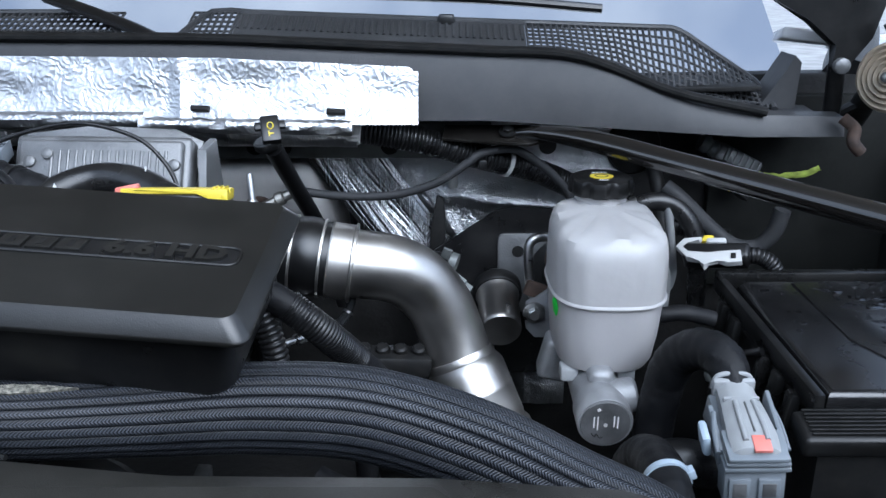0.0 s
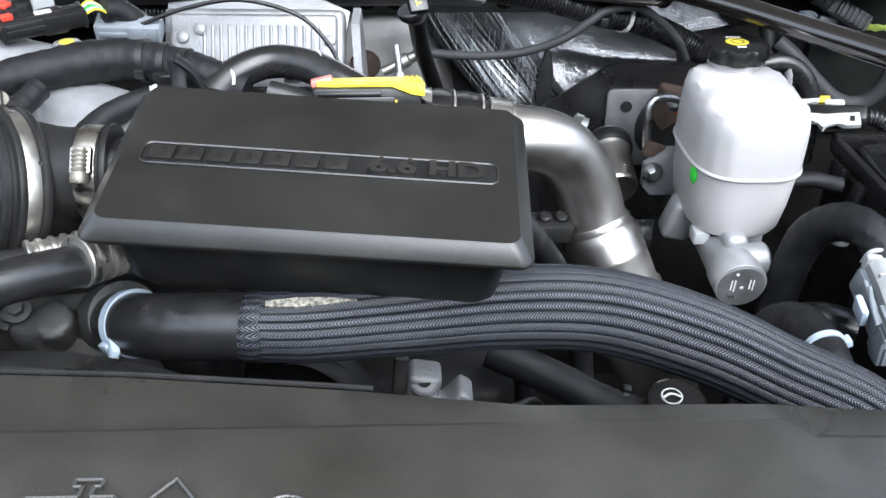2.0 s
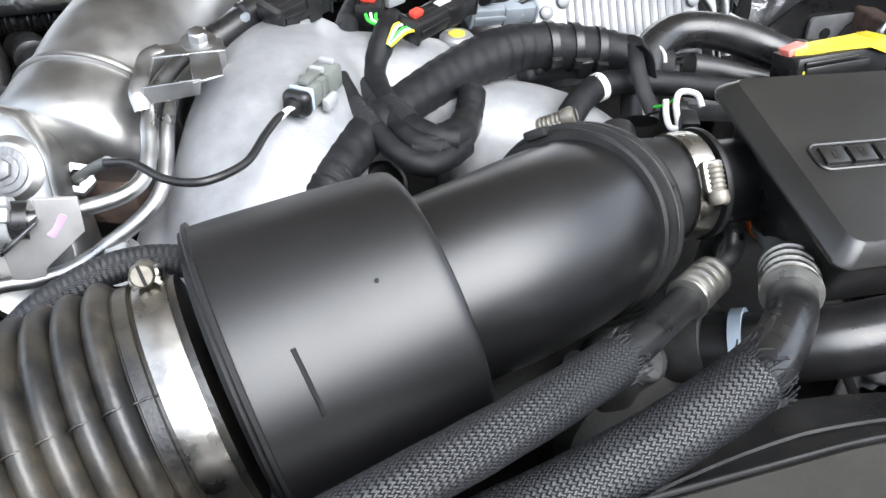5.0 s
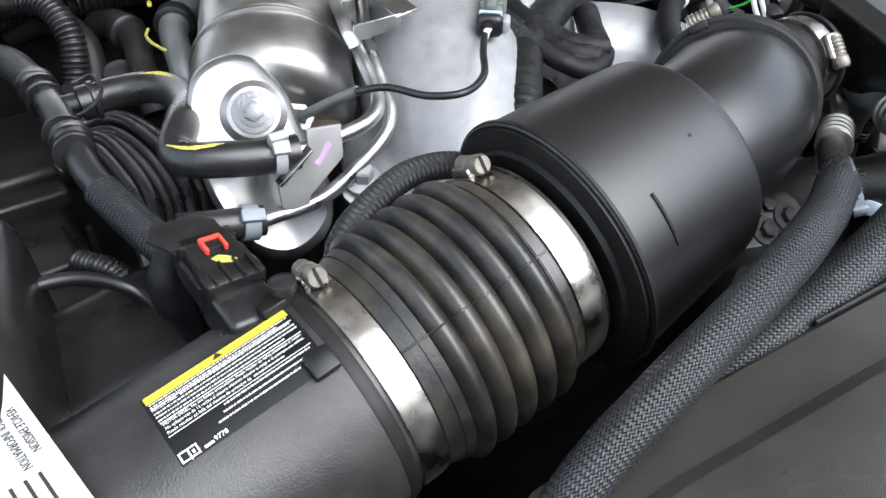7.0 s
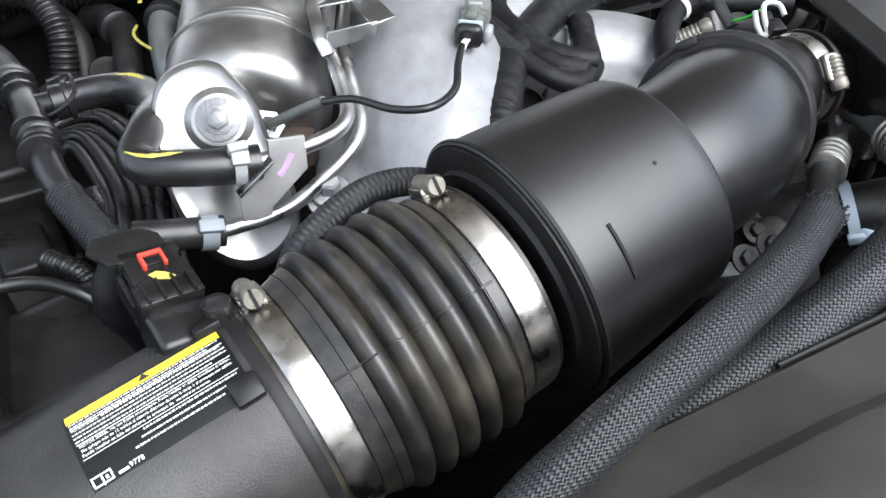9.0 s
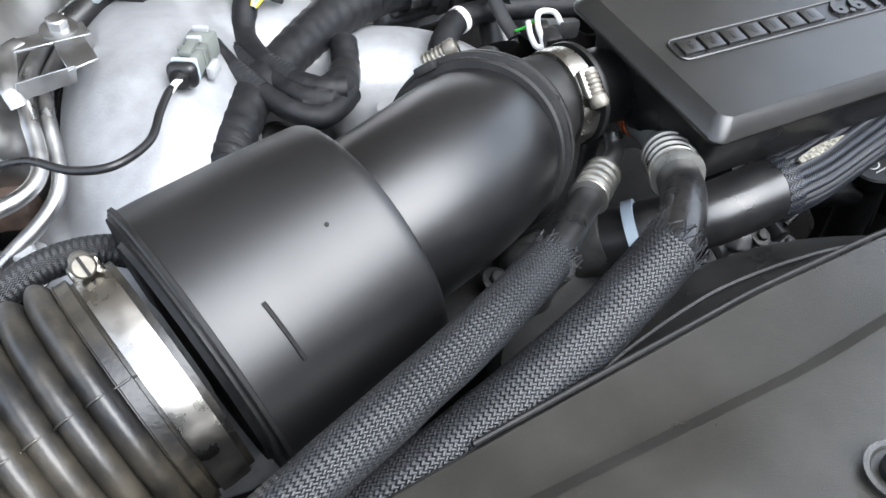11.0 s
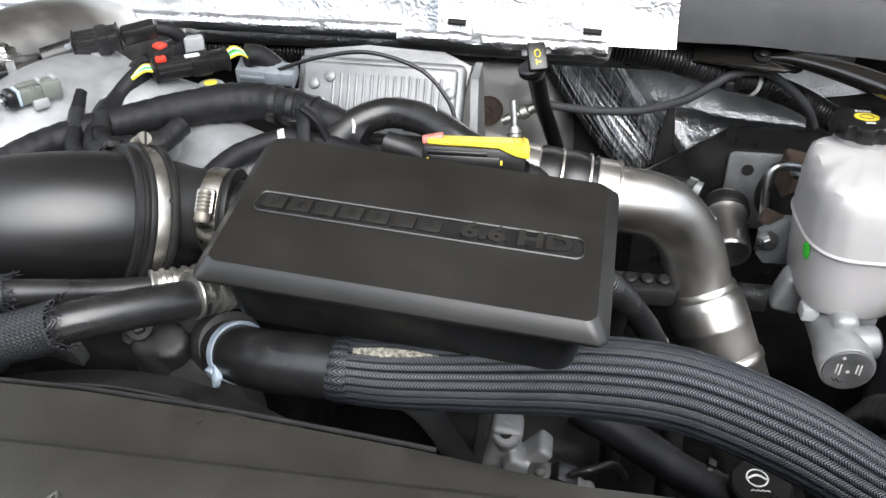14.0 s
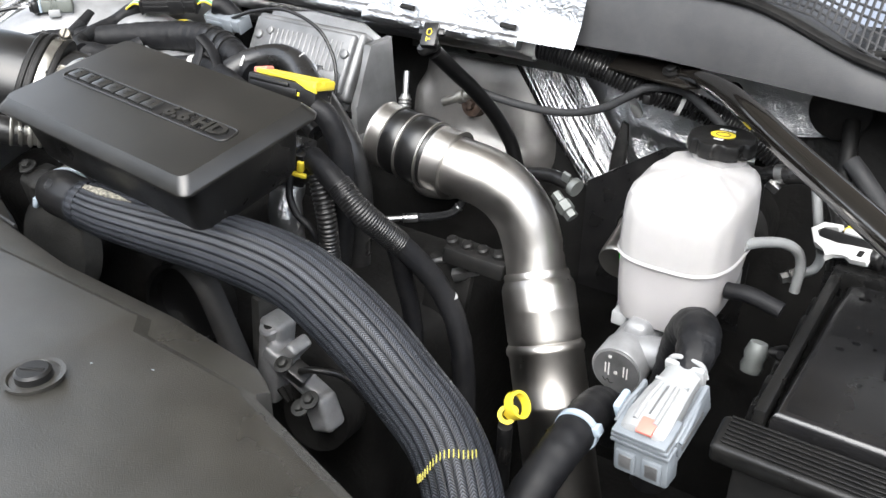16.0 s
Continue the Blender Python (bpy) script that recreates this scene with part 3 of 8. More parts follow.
def lattice(x0, x1, nx, ny, name):
    """An open lattice of slats and bars."""
    for k in range(nx + 1):
        x = x0 + (x1 - x0) * k / nx
        a, b2 = grille_point(x, 0.03), grille_point(x, 0.97)
        part("slat", tube([a, (a + b2) / 2, b2], 0.0017, seg=6, n=1), COWL, name)
    for j in range(ny + 1):
        part("bar", tube([grille_point(x0 + (x1 - x0) * k / 16, 0.03 + 0.94 * j / ny) for k in range(17)], 0.0015, seg=6, n=1), COWL, name)


lattice(0.100, 0.385, 38, 7, cowl)
lattice(-0.300, -0.247, 7, 5, cowl)
lattice(-0.62, -0.385, 30, 5, cowl)
part("grille_frame", tube([grille_point(0.10 + 0.285 * k / 16, 1.0) for k in range(17)] + [grille_point(0.392, 0.5), grille_point(0.392, 0.0)], 0.004, seg=8, n=2), COWL, cowl)
part("grille_frame", tube([grille_point(-0.305, 0.0)] + [grille_point(-0.28 + 0.38 * k / 8, 1.0) for k in range(9)], 0.004, seg=8, n=2), COWL, cowl)
part("grille_frame", tube([grille_point(-0.62 + 0.20 * k / 8, 1.0) for k in range(9)] + [grille_point(-0.375, 0.1)], 0.004, seg=8, n=2), COWL, cowl)
part("washer_nozzle", box((0.020, 0.016, 0.016), grille_point(0.004, 0.95), 0.003), SATIN, cowl)
part("drain_tray", box((1.45, 0.10, 0.006), (-0.35, 1.045, 1.44), 0.001), DARK, cowl)
solo("windscreen", quad_sheet(bmesh.new(), 12, 4, lambda u, v: (-1.05 + 1.50 * u, 1.10 + 0.6 * v - 0.05 * math.sin(math.pi * u), 1.43 + 0.42 * v)), GLASS, "sloping windscreen glass mirroring a bright sky", "window", kind="structure")
solo("windscreen_pillar", tube([(0.52, 1.10, 1.44), (0.56, 1.20, 1.52), (0.62, 1.6, 1.80)], 0.03, seg=14), COWL, "grey trim at the foot of the windscreen pillar", "trim", kind="structure")
solo("cowl_corner_trim", prism(bmesh.new(), [(0.374, 1.415), (0.418, 1.415), (0.420, 1.470), (0.412, 1.478), (0.404, 1.462)], 0, 0.05, Matrix(((1, 0, 0, 0), (0, 0, 1, 1.0), (0, 1, 0, 0), (0, 0, 0, 1))), 0.004), COWL, "grey corner trim at the end of the air grille", "trim", kind="structure")
solo("scuttle_plate", box((0.075, 0.05, 0.014), pose(0.437, 1.03, 1.495, -12, 6, -8), 0.004, 3), WHITEPAINT, "white painted body corner below the windscreen", "panel", kind="structure")
hinge = thing("hood_hinge", (0.45, 0.98, 1.40), "black pressed steel hood hinge arm", "hinge")
part("arm", prism(bmesh.new(), [(0.352, 1.552), (0.50, 1.556), (0.486, 1.500), (0.456, 1.458), (0.444, 1.462), (0.446, 1.492), (0.412, 1.520)], 0, 0.012, Matrix(((1, 0, 0, 0), (0, 0, 1, 0.975), (0, 1, 0, 0), (0, 0, 0, 1))), 0.003), BLACK, hinge)
part("lower_arm", tube([(0.452, 0.98, 1.47), (0.458, 0.99, 1.43), (0.462, 1.0, 1.39)], 0.010, seg=10), BLACK, hinge)
part("pivot", turned([(0.009, 0), (0.009, 0.008), (0.006, 0.010)], (0.452, 0.972, 1.470), (0, -1, 0), 14), DIECAST, hinge)
part("gas_strut_end", tube([(0.49, 0.95, 1.52), (0.515, 0.93, 1.47), (0.54, 0.91, 1.41)], 0.008, seg=12), DIECAST, hinge)
wiper = thing("wiper_arm", (-0.35, 1.06, 1.50), "black wiper arm lying at the foot of the windscreen", "wiper")
part("arm", tube([(-0.46, 1.02, 1.545), (-0.38, 1.01, 1.518), (-0.335, 1.00, 1.500)], 0.013, seg=10, squash=(0.5, 1.3)), SATIN, wiper)
part("blade", tube([(-0.16, 1.10, 1.545), (0.05, 1.10, 1.537), (0.20, 1.10, 1.525)], 0.006, seg=8), SATIN, wiper)

# foil strip on the cowl face, rolled under at its lower edge
def strip(u, v):
    x = -1.14 + 1.113 * u
    top = edge_z(x) - 0.016
    z = 1.414 + (top - 1.414) * v
    if x > -0.035:
        z = min(z, top - 0.004)
    w = noise.noise((x * 14, z * 30, 1)) * 0.0030 + noise.noise((x * 60, z * 60, 2)) * 0.0006
    crease = 0.004 * math.exp(-((x + 0.29 + 0.06 * (z - 1.44)) / 0.006) ** 2)
    return (x, 0.946 - 0.020 * (1 - v) - 0.006 * (1 - v) ** 3 - w - crease, z)


foil = thing("foil_heat_shield", (-0.5, 0.945, 1.41), "bright crinkled aluminium foil heat shield along the cowl", "heat shield", kind="structure")
part("foil_sheet", quad_sheet(bmesh.new(), 220, 26, strip), FOIL, foil)
part("foil_roll", tube([(-1.14, 0.926, 1.422), (-0.33, 0.924, 1.419)], 0.0095, n=60, seg=14, shape=lambda v, a, L: 1 + 0.18 * noise.noise((v * 60, a * 2, 0))), FOIL, foil)
part("foil_roll", tube([(-0.335, 0.920, 1.415), (-0.10, 0.922, 1.410)], 0.0085, n=40, seg=14, shape=lambda v, a, L: 1 + 0.2 * noise.noise((v * 70, a * 2, 4))), FOIL, foil)
part("foil_wrapped_tube", tube([(-1.14, 0.962, 1.397), (-0.60, 0.962, 1.396), (-0.30, 0.962, 1.395), (-0.10, 0.966, 1.392)], 0.0135, n=40, seg=16, shape=lambda v, a, L: 1 + 0.08 * noise.noise((v * 45, a * 2, 9))), FOIL, foil)
for x, z in ((-0.268, 1.432), (-0.118, 1.428)):
    part("slot", tube([(x - 0.010, 0.9245, z), (x + 0.010, 0.9245, z - 0.001)], 0.0036, seg=8, n=2), DARK, foil)

# raised hood, hinged behind the cowl
hood = thing("hood", (-0.3, 1.15, 1.55), "raised hood with a pale inner panel over the engine bay", "hood", kind="structure")
HOODIN = surf("hood_inner_panel", (0.30, 0.268, 0.222), 0.35, var=0.10, vscale=3, bump=0.1, dust=0.1)
hm = pose(-0.30, 0.72, 2.16, -58, 0, 0)
part("hood_skin", box((1.75, 1.45, 0.03), hm, 0.012), HOODIN, hood)
part("hinge", tube([(0.475, 1.02, 1.40), (0.53, 0.98, 1.47), (0.545, 1.04, 1.62)], 0.016, seg=10, squash=(0.5, 1.4)), DARK, hood)

# radiator shroud cover across the nose
INNER = [(-0.82, 0.335), (-0.785, 0.347), (-0.55, 0.3495), (-0.42, 0.3505), (-0.33, 0.345), (-0.21, 0.332), (-0.12, 0.319), (0.0, 0.317), (0.085, 0.308), (0.105, 0.296)]


def inner_y(x):
    return float(np.interp(x, [p[0] for p in INNER], [p[1] for p in INNER]))


shroud = thing("radiator_cover", (-0.3, 0.2, 1.34), "dull black plastic radiator cover with raised warning symbols", "cover", kind="structure")
rings = []
for x in list(np.linspace(-0.82, 0.105, 80)) + [0.108, 0.13, 0.17, 0.22, 0.30, 0.40]:
    yi = inner_y(x) if x <= 0.105 else float(np.interp(x, [0.105, 0.108, 0.21, 0.40], [0.296, 0.286, 0.256, 0.20]))
    ridge = min(0.299 + 0.012 * max(0.0, min(1.0, (-0.45 - x) / 0.15)), yi - 0.006)
    if x > 0.0:
        ridge = min(ridge, float(np.interp(x, [0, 0.105, 0.21, 0.40], [0.287, 0.283, 0.25, 0.19])))
    d = 0.012 * max(0, min(1, (-0.74 - x) / 0.06))
    rings.append([(x, yi, 1.335 - d), (x, yi, 1.372 - d), (x, yi - 0.003, 1.375 - d), (x, ridge + 0.0025, 1.3785 - d), (x, ridge + 0.0012, 1.3790 - d), (x, ridge - 0.0065, 1.3862 - d), (x, ridge - 0.0080, 1.3868 - d), (x, ridge - 0.05, 1.391 - d), (x, 0.17, 1.395 - d), (x, 0.10, 1.396 - d), (x, 0.0, 1.390 - d), (x, -0.10, 1.375 - d), (x, -0.10, 1.335 - d)])
part("cover_panel", loft(bmesh.new(), rings), SHROUD, shroud)
part("edge_trim", tube([(x, inner_y(x) + 0.001, 1.374) for x in np.linspace(-0.60, -0.20, 24)], 0.0016, seg=8, n=2), RUBBER, shroud, "thin rubber edge trim")


# ---- engine cover box with a raised badge ----
CM = pose(-0.2383, 0.497, 1.4146, 11.15, 3.73, -2.26)
cover = thing("engine_cover", (-0.236, 0.50, 1.34), "black plastic engine cover box with a raised badge", "engine cover")
bm = bmesh.new()


def ring3(w, d, r, z, cy=0.0):
    return [CM @ Vector((x, y, z)) for x, y in rounded(w, d, r, 6, 0.0, cy)]


loft(bm, [ring3(0.266, 0.142, 0.006, -0.0035), ring3(0.273, 0.153, 0.009, -0.0035), ring3(0.2742, 0.1549, 0.0095, -0.001), ring3(0.273, 0.154, 0.0095, 0.0005), ring3(0.2572, 0.1395, 0.0085, 0.0088, 0.0010), ring3(0.2550, 0.1375, 0.008, 0.0100, 0.0010)])
part("lid", bm, COVER, cover)
bm = bmesh.new()
loft(bm, [ring3(0.250, 0.130, 0.010, -0.0034), ring3(0.240, 0.118, 0.014, -0.052), ring3(0.232, 0.110, 0.016, -0.060)])
part("box", bm, BLACK, cover)
# badge: a sunk field with a raised rim, seven plain blocks and the engine size
BX, BY = 0.0, -0.0045
badge = part("badge_frame", tube([CM @ Vector((x, y + BY, 0.0104)) for x, y in rounded(0.2296, 0.0205, 0.006, 5)] + [CM @ Vector((0.1148, BY + 0.0042, 0.0104))], 0.0011, seg=6, n=1), COVER, cover)
part("badge_field", slab(rounded(0.2276, 0.0185, 0.006, 5, 0, BY), 0.0095, 0.0102, CM), LOOM, badge)
for k in range(7):
    # plain slanted blocks stand for the name
    x0 = -0.1093 + k * 0.0186
    o = [(x0 - 0.0010, -0.0067), (x0 + 0.0148, -0.0067), (x0 + 0.0160, 0.0067), (x0 + 0.0002, 0.0067)]
    block_ob = part("badge_block", slab([(x, y + BY) for x, y in o], 0.0094, 0.0124, CM, 0.0010, 2), COVER, badge)
    part("block_groove", slab([(x0 + 0.0054, BY - 0.0038), (x0 + 0.0090, BY - 0.0038), (x0 + 0.0096, BY + 0.0036), (x0 + 0.0060, BY + 0.0036)], 0.0122, 0.0126, CM), LOOM, block_ob)
part("badge_lettering", lettering("6.6 HD", 0.0205, CM @ pose(0.0690, BY, 0.0110, 0, 0, 0) @ Matrix.Diagonal((1.26, 1.0, 1, 1)), 0.0013, 0.0008), COVER, badge)

# ---- air intake: outlet tube, bellows, sleeve, elbow, clamps ----
def axis_at(x):
    """The line of the duct."""
    return Vector((x, 0.4755 + 0.12 * (x + 0.69), 1.3682 + 0.185 * (x + 0.69)))


AX = (axis_at(0) - axis_at(-1)).normalized()
AU = (Vector((0, 0, 1)) - AX * AX.z).normalized()
AW = AX.cross(AU)


def round_duct(x, deg, r):
    """A point at the radius r round the duct: degrees from its top towards the nose of the truck."""
    return axis_at(x) + (AU * math.cos(radians(deg)) + AW * math.sin(radians(deg))) * r


duct = thing("intake_duct", (-0.70, 0.468, 1.29), "black air intake duct with rubber bellows and steel clamps", "air duct")
prof = [(0.0610, 0.0)]
for k in range(281):
    q = 0.134 * k / 280
    if q < 0.020:
        r = 0.0620
    elif q < 0.0345:
        r = 0.0632 + 0.0040 * (q - 0.020) / 0.0145
    elif q < 0.1045:
        ph = (q - 0.0345) / 0.0140
        r = 0.0628 + 0.0092 * abs(math.sin(math.pi * ph)) ** 0.6
    elif q < 0.112:
        r = 0.0655
    else:
        r = 0.0620
    prof.append((r, q))
part("bellows", turned(prof, axis_at(-0.824), AX, 96), BELLOWS, duct, "dusty corrugated rubber bellows")
part("mould_seam", tube([round_duct(-0.824 + (q - 0.001) / 1.0243, 37, r + 0.0002) for r, q in prof[16:-20:3]], 0.0006, seg=6, n=1), BELLOWS, duct)
hose_clamp(duct, axis_at(-0.813), AX, 0.0630, 0.015, (0, 0.42, 0.90))
hose_clamp(duct, axis_at(-0.7045), AX, 0.0630, 0.016, (0, 0.50, 0.86))
part("band_lip", turned([(0.058, -0.004), (0.0660, -0.004), (0.0665, -0.001), (0.0650, 0.003), (0.058, 0.003)], axis_at(-0.8265), AX, 72), RUBBER, duct)
for x in (-0.796, -0.721):
    part("cuff_bead", turned([(0.0625, -0.0012), (0.0664 if x < -0.76 else 0.0662, 0), (0.0625, 0.0012)], axis_at(x), AX, 72), BELLOWS, duct)

# sleeve shroud round the resonator: a cone with a rolled front rim and a seamed rear edge
SLEEVE = [(0.062, -0.6815), (0.0795, -0.6815), (0.0815, -0.6822), (0.0826, -0.6812), (0.0824, -0.6795), (0.0812, -0.6785), (0.0806, -0.668), (0.0790, -0.650), (0.0768, -0.625), (0.0742, -0.602), (0.0727, -0.590), (0.0722, -0.5855), (0.0714, -0.5818), (0.0700, -0.5792), (0.0680, -0.5780), (0.0662, -0.5784), (0.0640, -0.5815), (0.0600, -0.5850), (0.0520, -0.5870)]
part("resonator_sleeve", turned([(r, (x + 0.69) * 1.0243) for r, x in SLEEVE], axis_at(-0.69), AX, 96), SLEEVEMAT, duct, "satin black resonator sleeve")
SLR = lambda x: float(np.interp(x, [q[1] for q in SLEEVE[5:12]], [q[0] for q in SLEEVE[5:12]]))
part("slit", tube([round_duct(-0.655 + 0.0004 * k, d, SLR(-0.655) + 0.0002) for k, d in enumerate((42, 47, 53, 59, 65))], 0.0012, seg=6, n=4), DARK, duct)
part("scuff", turned([(0.0014, -0.001), (0.0012, 0.0004)], round_duct(-0.6115, 32, SLR(-0.6115)), round_duct(0, 32, 1) - axis_at(0), 8), DARK, duct)
part("edge_seam", turned([(0.0800, -0.0012), (0.0834, -0.0010), (0.0836, 0.0010), (0.0800, 0.0012)], axis_at(-0.6800), AX, 96), RUBBER, duct, "rough seam at the rear edge of the sleeve")
part("rear_flange", turned([(0.060, -0.004), (0.0655, -0.005), (0.0670, -0.002), (0.0800, -0.0015), (0.0800, 0.002), (0.060, 0.002)], axis_at(-0.6825), AX, 80), RUBBER, duct)
part("elbow", tube([(-0.603, 0.486, 1.3845, 0.0525), (-0.575, 0.4885, 1.3905, 0.0530), (-0.545, 0.4940, 1.3935, 0.0538), (-0.515, 0.5055, 1.3925, 0.0545), (-0.490, 0.5205, 1.3870, 0.0548), (-0.4700, 0.5385, 1.3790, 0.0545)], 0.05, seg=64, n=12), SATIN, duct, "satin black intake elbow")
RA = Vector((0.70, 0.61, -0.36)).normalized()
RC = Vector((-0.4717, 0.5371, 1.3801)) - RA * 0.0078
part("elbow_ring", turned([(0.050, -0.0125), (0.0572, -0.0125), (0.0590, -0.0110), (0.0590, -0.0070), (0.0575, -0.0060), (0.0575, -0.0035), (0.0612, -0.0025), (0.0618, -0.0005), (0.0612, 0.0015), (0.0575, 0.003), (0.0575, 0.0125), (0.0608, 0.014), (0.0612, 0.0165), (0.0600, 0.019), (0.050, 0.022)], RC, RA, 80), RUBBER, duct, "rubber joint ring")
part("ring_lug", box((0.010, 0.014, 0.006), axes(RC - RA * 0.008 + Vector((-0.012, 0.034, 0.047)), RA, (-0.2, 0.55, 0.8)), 0.0015), RUBBER, duct)
hose_clamp(duct, RC + RA * 0.0078, RA, 0.0576, 0.0092, (-0.12, 0.62, 0.78), metal=DULLBAND)
part("reducer", tube([(-0.4665, 0.5415, 1.3775, 0.0555), (-0.4530, 0.5475, 1.3780, 0.0515), (-0.4360, 0.5465, 1.3845, 0.0420), (-0.4200, 0.5440, 1.3895, 0.0335), (-0.392, 0.543, 1.390, 0.0318)], 0.04, seg=56, n=8), RUBBER, duct, "rubber reducer cuff")
part("reducer_rib", tube([(-0.455, 0.500, 1.410), (-0.440, 0.510, 1.412), (-0.425, 0.518, 1.412)], 0.003, seg=8, n=5), RUBBER, duct)
hose_clamp(duct, (-0.404, 0.5425, 1.391), (1, 0.05, -0.05), 0.0325, 0.0145, (0, -0.75, 0.65))
part("cuff_lip", turned([(0.030, -0.002), (0.0352, -0.002), (0.0358, 0.0), (0.0352, 0.002), (0.030, 0.002)], (-0.3915, 0.543, 1.3902), (1, 0.05, -0.05), 48), RUBBER, duct)
part("cover_inlet", tube([(-0.400, 0.543, 1.390), (-0.365, 0.544, 1.387), (-0.330, 0.544, 1.382)], 0.027, seg=36), SATIN, duct)

# air box outlet with its label
def on_neck(x, deg, r):
    """A point of the label on the outlet neck: its own x and degrees, laid round the wider neck."""
    q = -0.909 + (x + 0.9135) * 1.0
    d = -12.0 + (deg + 13.0) * 0.80
    return round_duct(q, d, r + 0.0186)


def neck_patch(x0, x1, d0, d1, r, nx=10, nd=6):
    """A thin sheet on the neck."""
    bm = bmesh.new()
    rings = []
    for i in range(nx + 1):
        x = x0 + (x1 - x0) * i / nx
        lo = [on_neck(x, d0 + (d1 - d0) * k / nd, r) for k in range(nd + 1)]
        hi = [on_neck(x, d1 + (d0 - d1) * k / nd, r - 0.0008) for k in range(nd + 1)]
        rings.append(lo + hi)
    return loft(bm, rings)


airbox = thing("air_box", (-0.97, 0.46, 1.10), "black moulded air filter box with outlet neck", "air box")
neck = part("outlet_neck", turned([(0.050, -0.050), (0.0900, -0.050), (0.0800, -0.042), (0.0725, -0.032), (0.0685, -0.020), (0.0665, -0.006), (0.0657, 0.010), (0.0655, 0.120), (0.0610, 0.122)], axis_at(-0.9450), AX, 96), NECKMAT, airbox)
part("box_body", box((0.20, 0.42, 0.26), pose(-1.0590, 0.46, 1.262, 0, -3, -6), 0.026, 6), BLACK, airbox)
part("box_shoulder", box((0.15, 0.10, 0.14), pose(-0.918, 0.585, 1.262, 6, -8, 4), 0.020, 5), BLACK, airbox)
for d, w in ((22, 0.013), (-16, 0.010)):
    part("locating_tab", box((0.014, w, 0.007), axes(round_duct(-0.8375, d, 0.0672), AX, round_duct(0, d, 1) - axis_at(0)), 0.0015), BLACK, neck)
wlabel = part("warning_label", neck_patch(-0.9135, -0.8385, -13, 33, 0.0474), LABELBLACK, airbox, "black printed warning label with a yellow band")
part("yellow_band", neck_patch(-0.9125, -0.8395, -12.3, -7.0, 0.0478), YELLOW, wlabel)
rng = random.Random(4)


def label_bars(x0, x1, d, h=0.36):
    """A line of print that cannot be read: plain bars of word length."""
    bm = bmesh.new()
    x = x0
    while x < x1 - 0.0012:
        w = min(rng.choice((0.0007, 0.0011, 0.0015, 0.0021, 0.0028)), x1 - x)
        loft(bm, [[on_neck(xx, d + dd, rr) for dd, rr in ((-h, 0.04775), (h, 0.04775), (h, 0.0475), (-h, 0.0475))] for xx in (x, x + w)])
        x += w + 0.00045
    part("print_line", bm, PRINT, wlabel)


def label_text(txt, x0, x1, d, size=0.0021):
    """A line of small letters that fills x0 to x1."""
    up = on_neck(0, d, 1) - axis_at(0)
    m = axes(on_neck((x0 + x1) / 2, d, 0.0478), AX, up)
    bm = lettering(txt, size, Matrix(), 0.00006, 0.00003)
    xs = [v.co.x for v in bm.verts]
    bm.transform(m @ Matrix.Diagonal(((x1 - x0) / (max(xs) - min(xs)), 1, 1, 1)))
    part("print_line", bm, PRINT, wlabel)


L1, L2 = -0.9118, -0.8402
label_bars(L1, L2, -5.6, 0.30)
label_bars(L1, L2 - 0.006, -3.6, 0.30)
label_text("MOTEUR DIESEL.", L1, L1 + 0.0125, -1.0)
label_bars(L1 + 0.0135, L2, -1.0)
label_bars(L1, L2, 1.4)
label_bars(L1, L2, 3.8)
label_bars(L1, L2 - 0.008, 6.2)
label_text("MOTOR DIESEL. No use fluidos arrancadores. Puede resultar en daños inmediatos al motor.", L1, L2, 9.6)
label_text("No aplique más de 12 voltios al sistema eléctrico durante la carga o el arranque con cables.", L1, L2, 12.2)
label_text("Puede resultar en falla del sistema de arranque de", L1, L1 + 0.042, 14.8)
label_bars(L1 + 0.043, L1 + 0.060, 14.8)
label_bars(L1 + 0.026, L2, 18.6, 0.42)
label_bars(L1 + 0.024, L2 - 0.004, 21.8, 0.42)
label_bars(L1 + 0.020, L2 - 0.010, 25.0, 0.42)
for dg, e in ((-2.3, 0), (7.9, 0), (16.8, 0)):
    part("rule_line", neck_patch(L1, L2, dg - 0.14, dg + 0.14, 0.04775, 8, 1), PRINT, wlabel)
bm = bmesh.new()
for a, b, c, d in ((-0.9128, -0.9040, 26.6, 27.4), (-0.9128, -0.9040, 31.2, 32.0), (-0.9128, -0.9120, 26.6, 32.0), (-0.9048, -0.9040, 26.6, 32.0), (-0.9088, -0.9080, 26.6, 32.6), (-0.9070, -0.9058, 28.6, 30.4)):
    loft(bm, [[on_neck(x, dd, rr) for dd, rr in ((c, 0.0477), (d, 0.0477), (d, 0.0475), (c, 0.0475))] for x in (a, b)])
part("book_symbol", bm, PRINT, wlabel)
part("number_bar", neck_patch(-0.9020, -0.8975, 30.4, 31.7, 0.0477, 3, 2), PRINT, wlabel)
label_text("9778", -0.8970, -0.8905, 30.6, 0.0032)
tri_m = axes(on_neck(-0.876, -9.6, 0.0480), AX, on_neck(0, -9.6, 1) - axis_at(0))
part("warning_triangle", slab([(-0.0026, -0.0016), (0.0026, -0.0016), (0, 0.0022)], 0, 0.0002, tri_m), INK, wlabel)
em = pose(-0.998, 0.4525, 1.3940, 0, -3, -78)
elabel = solo("emission_label", slab(rounded(0.16, 0.075, 0.003, 3), -0.0006, 0.0006, em), PAPER, "white printed emission information label on the air box", "label")
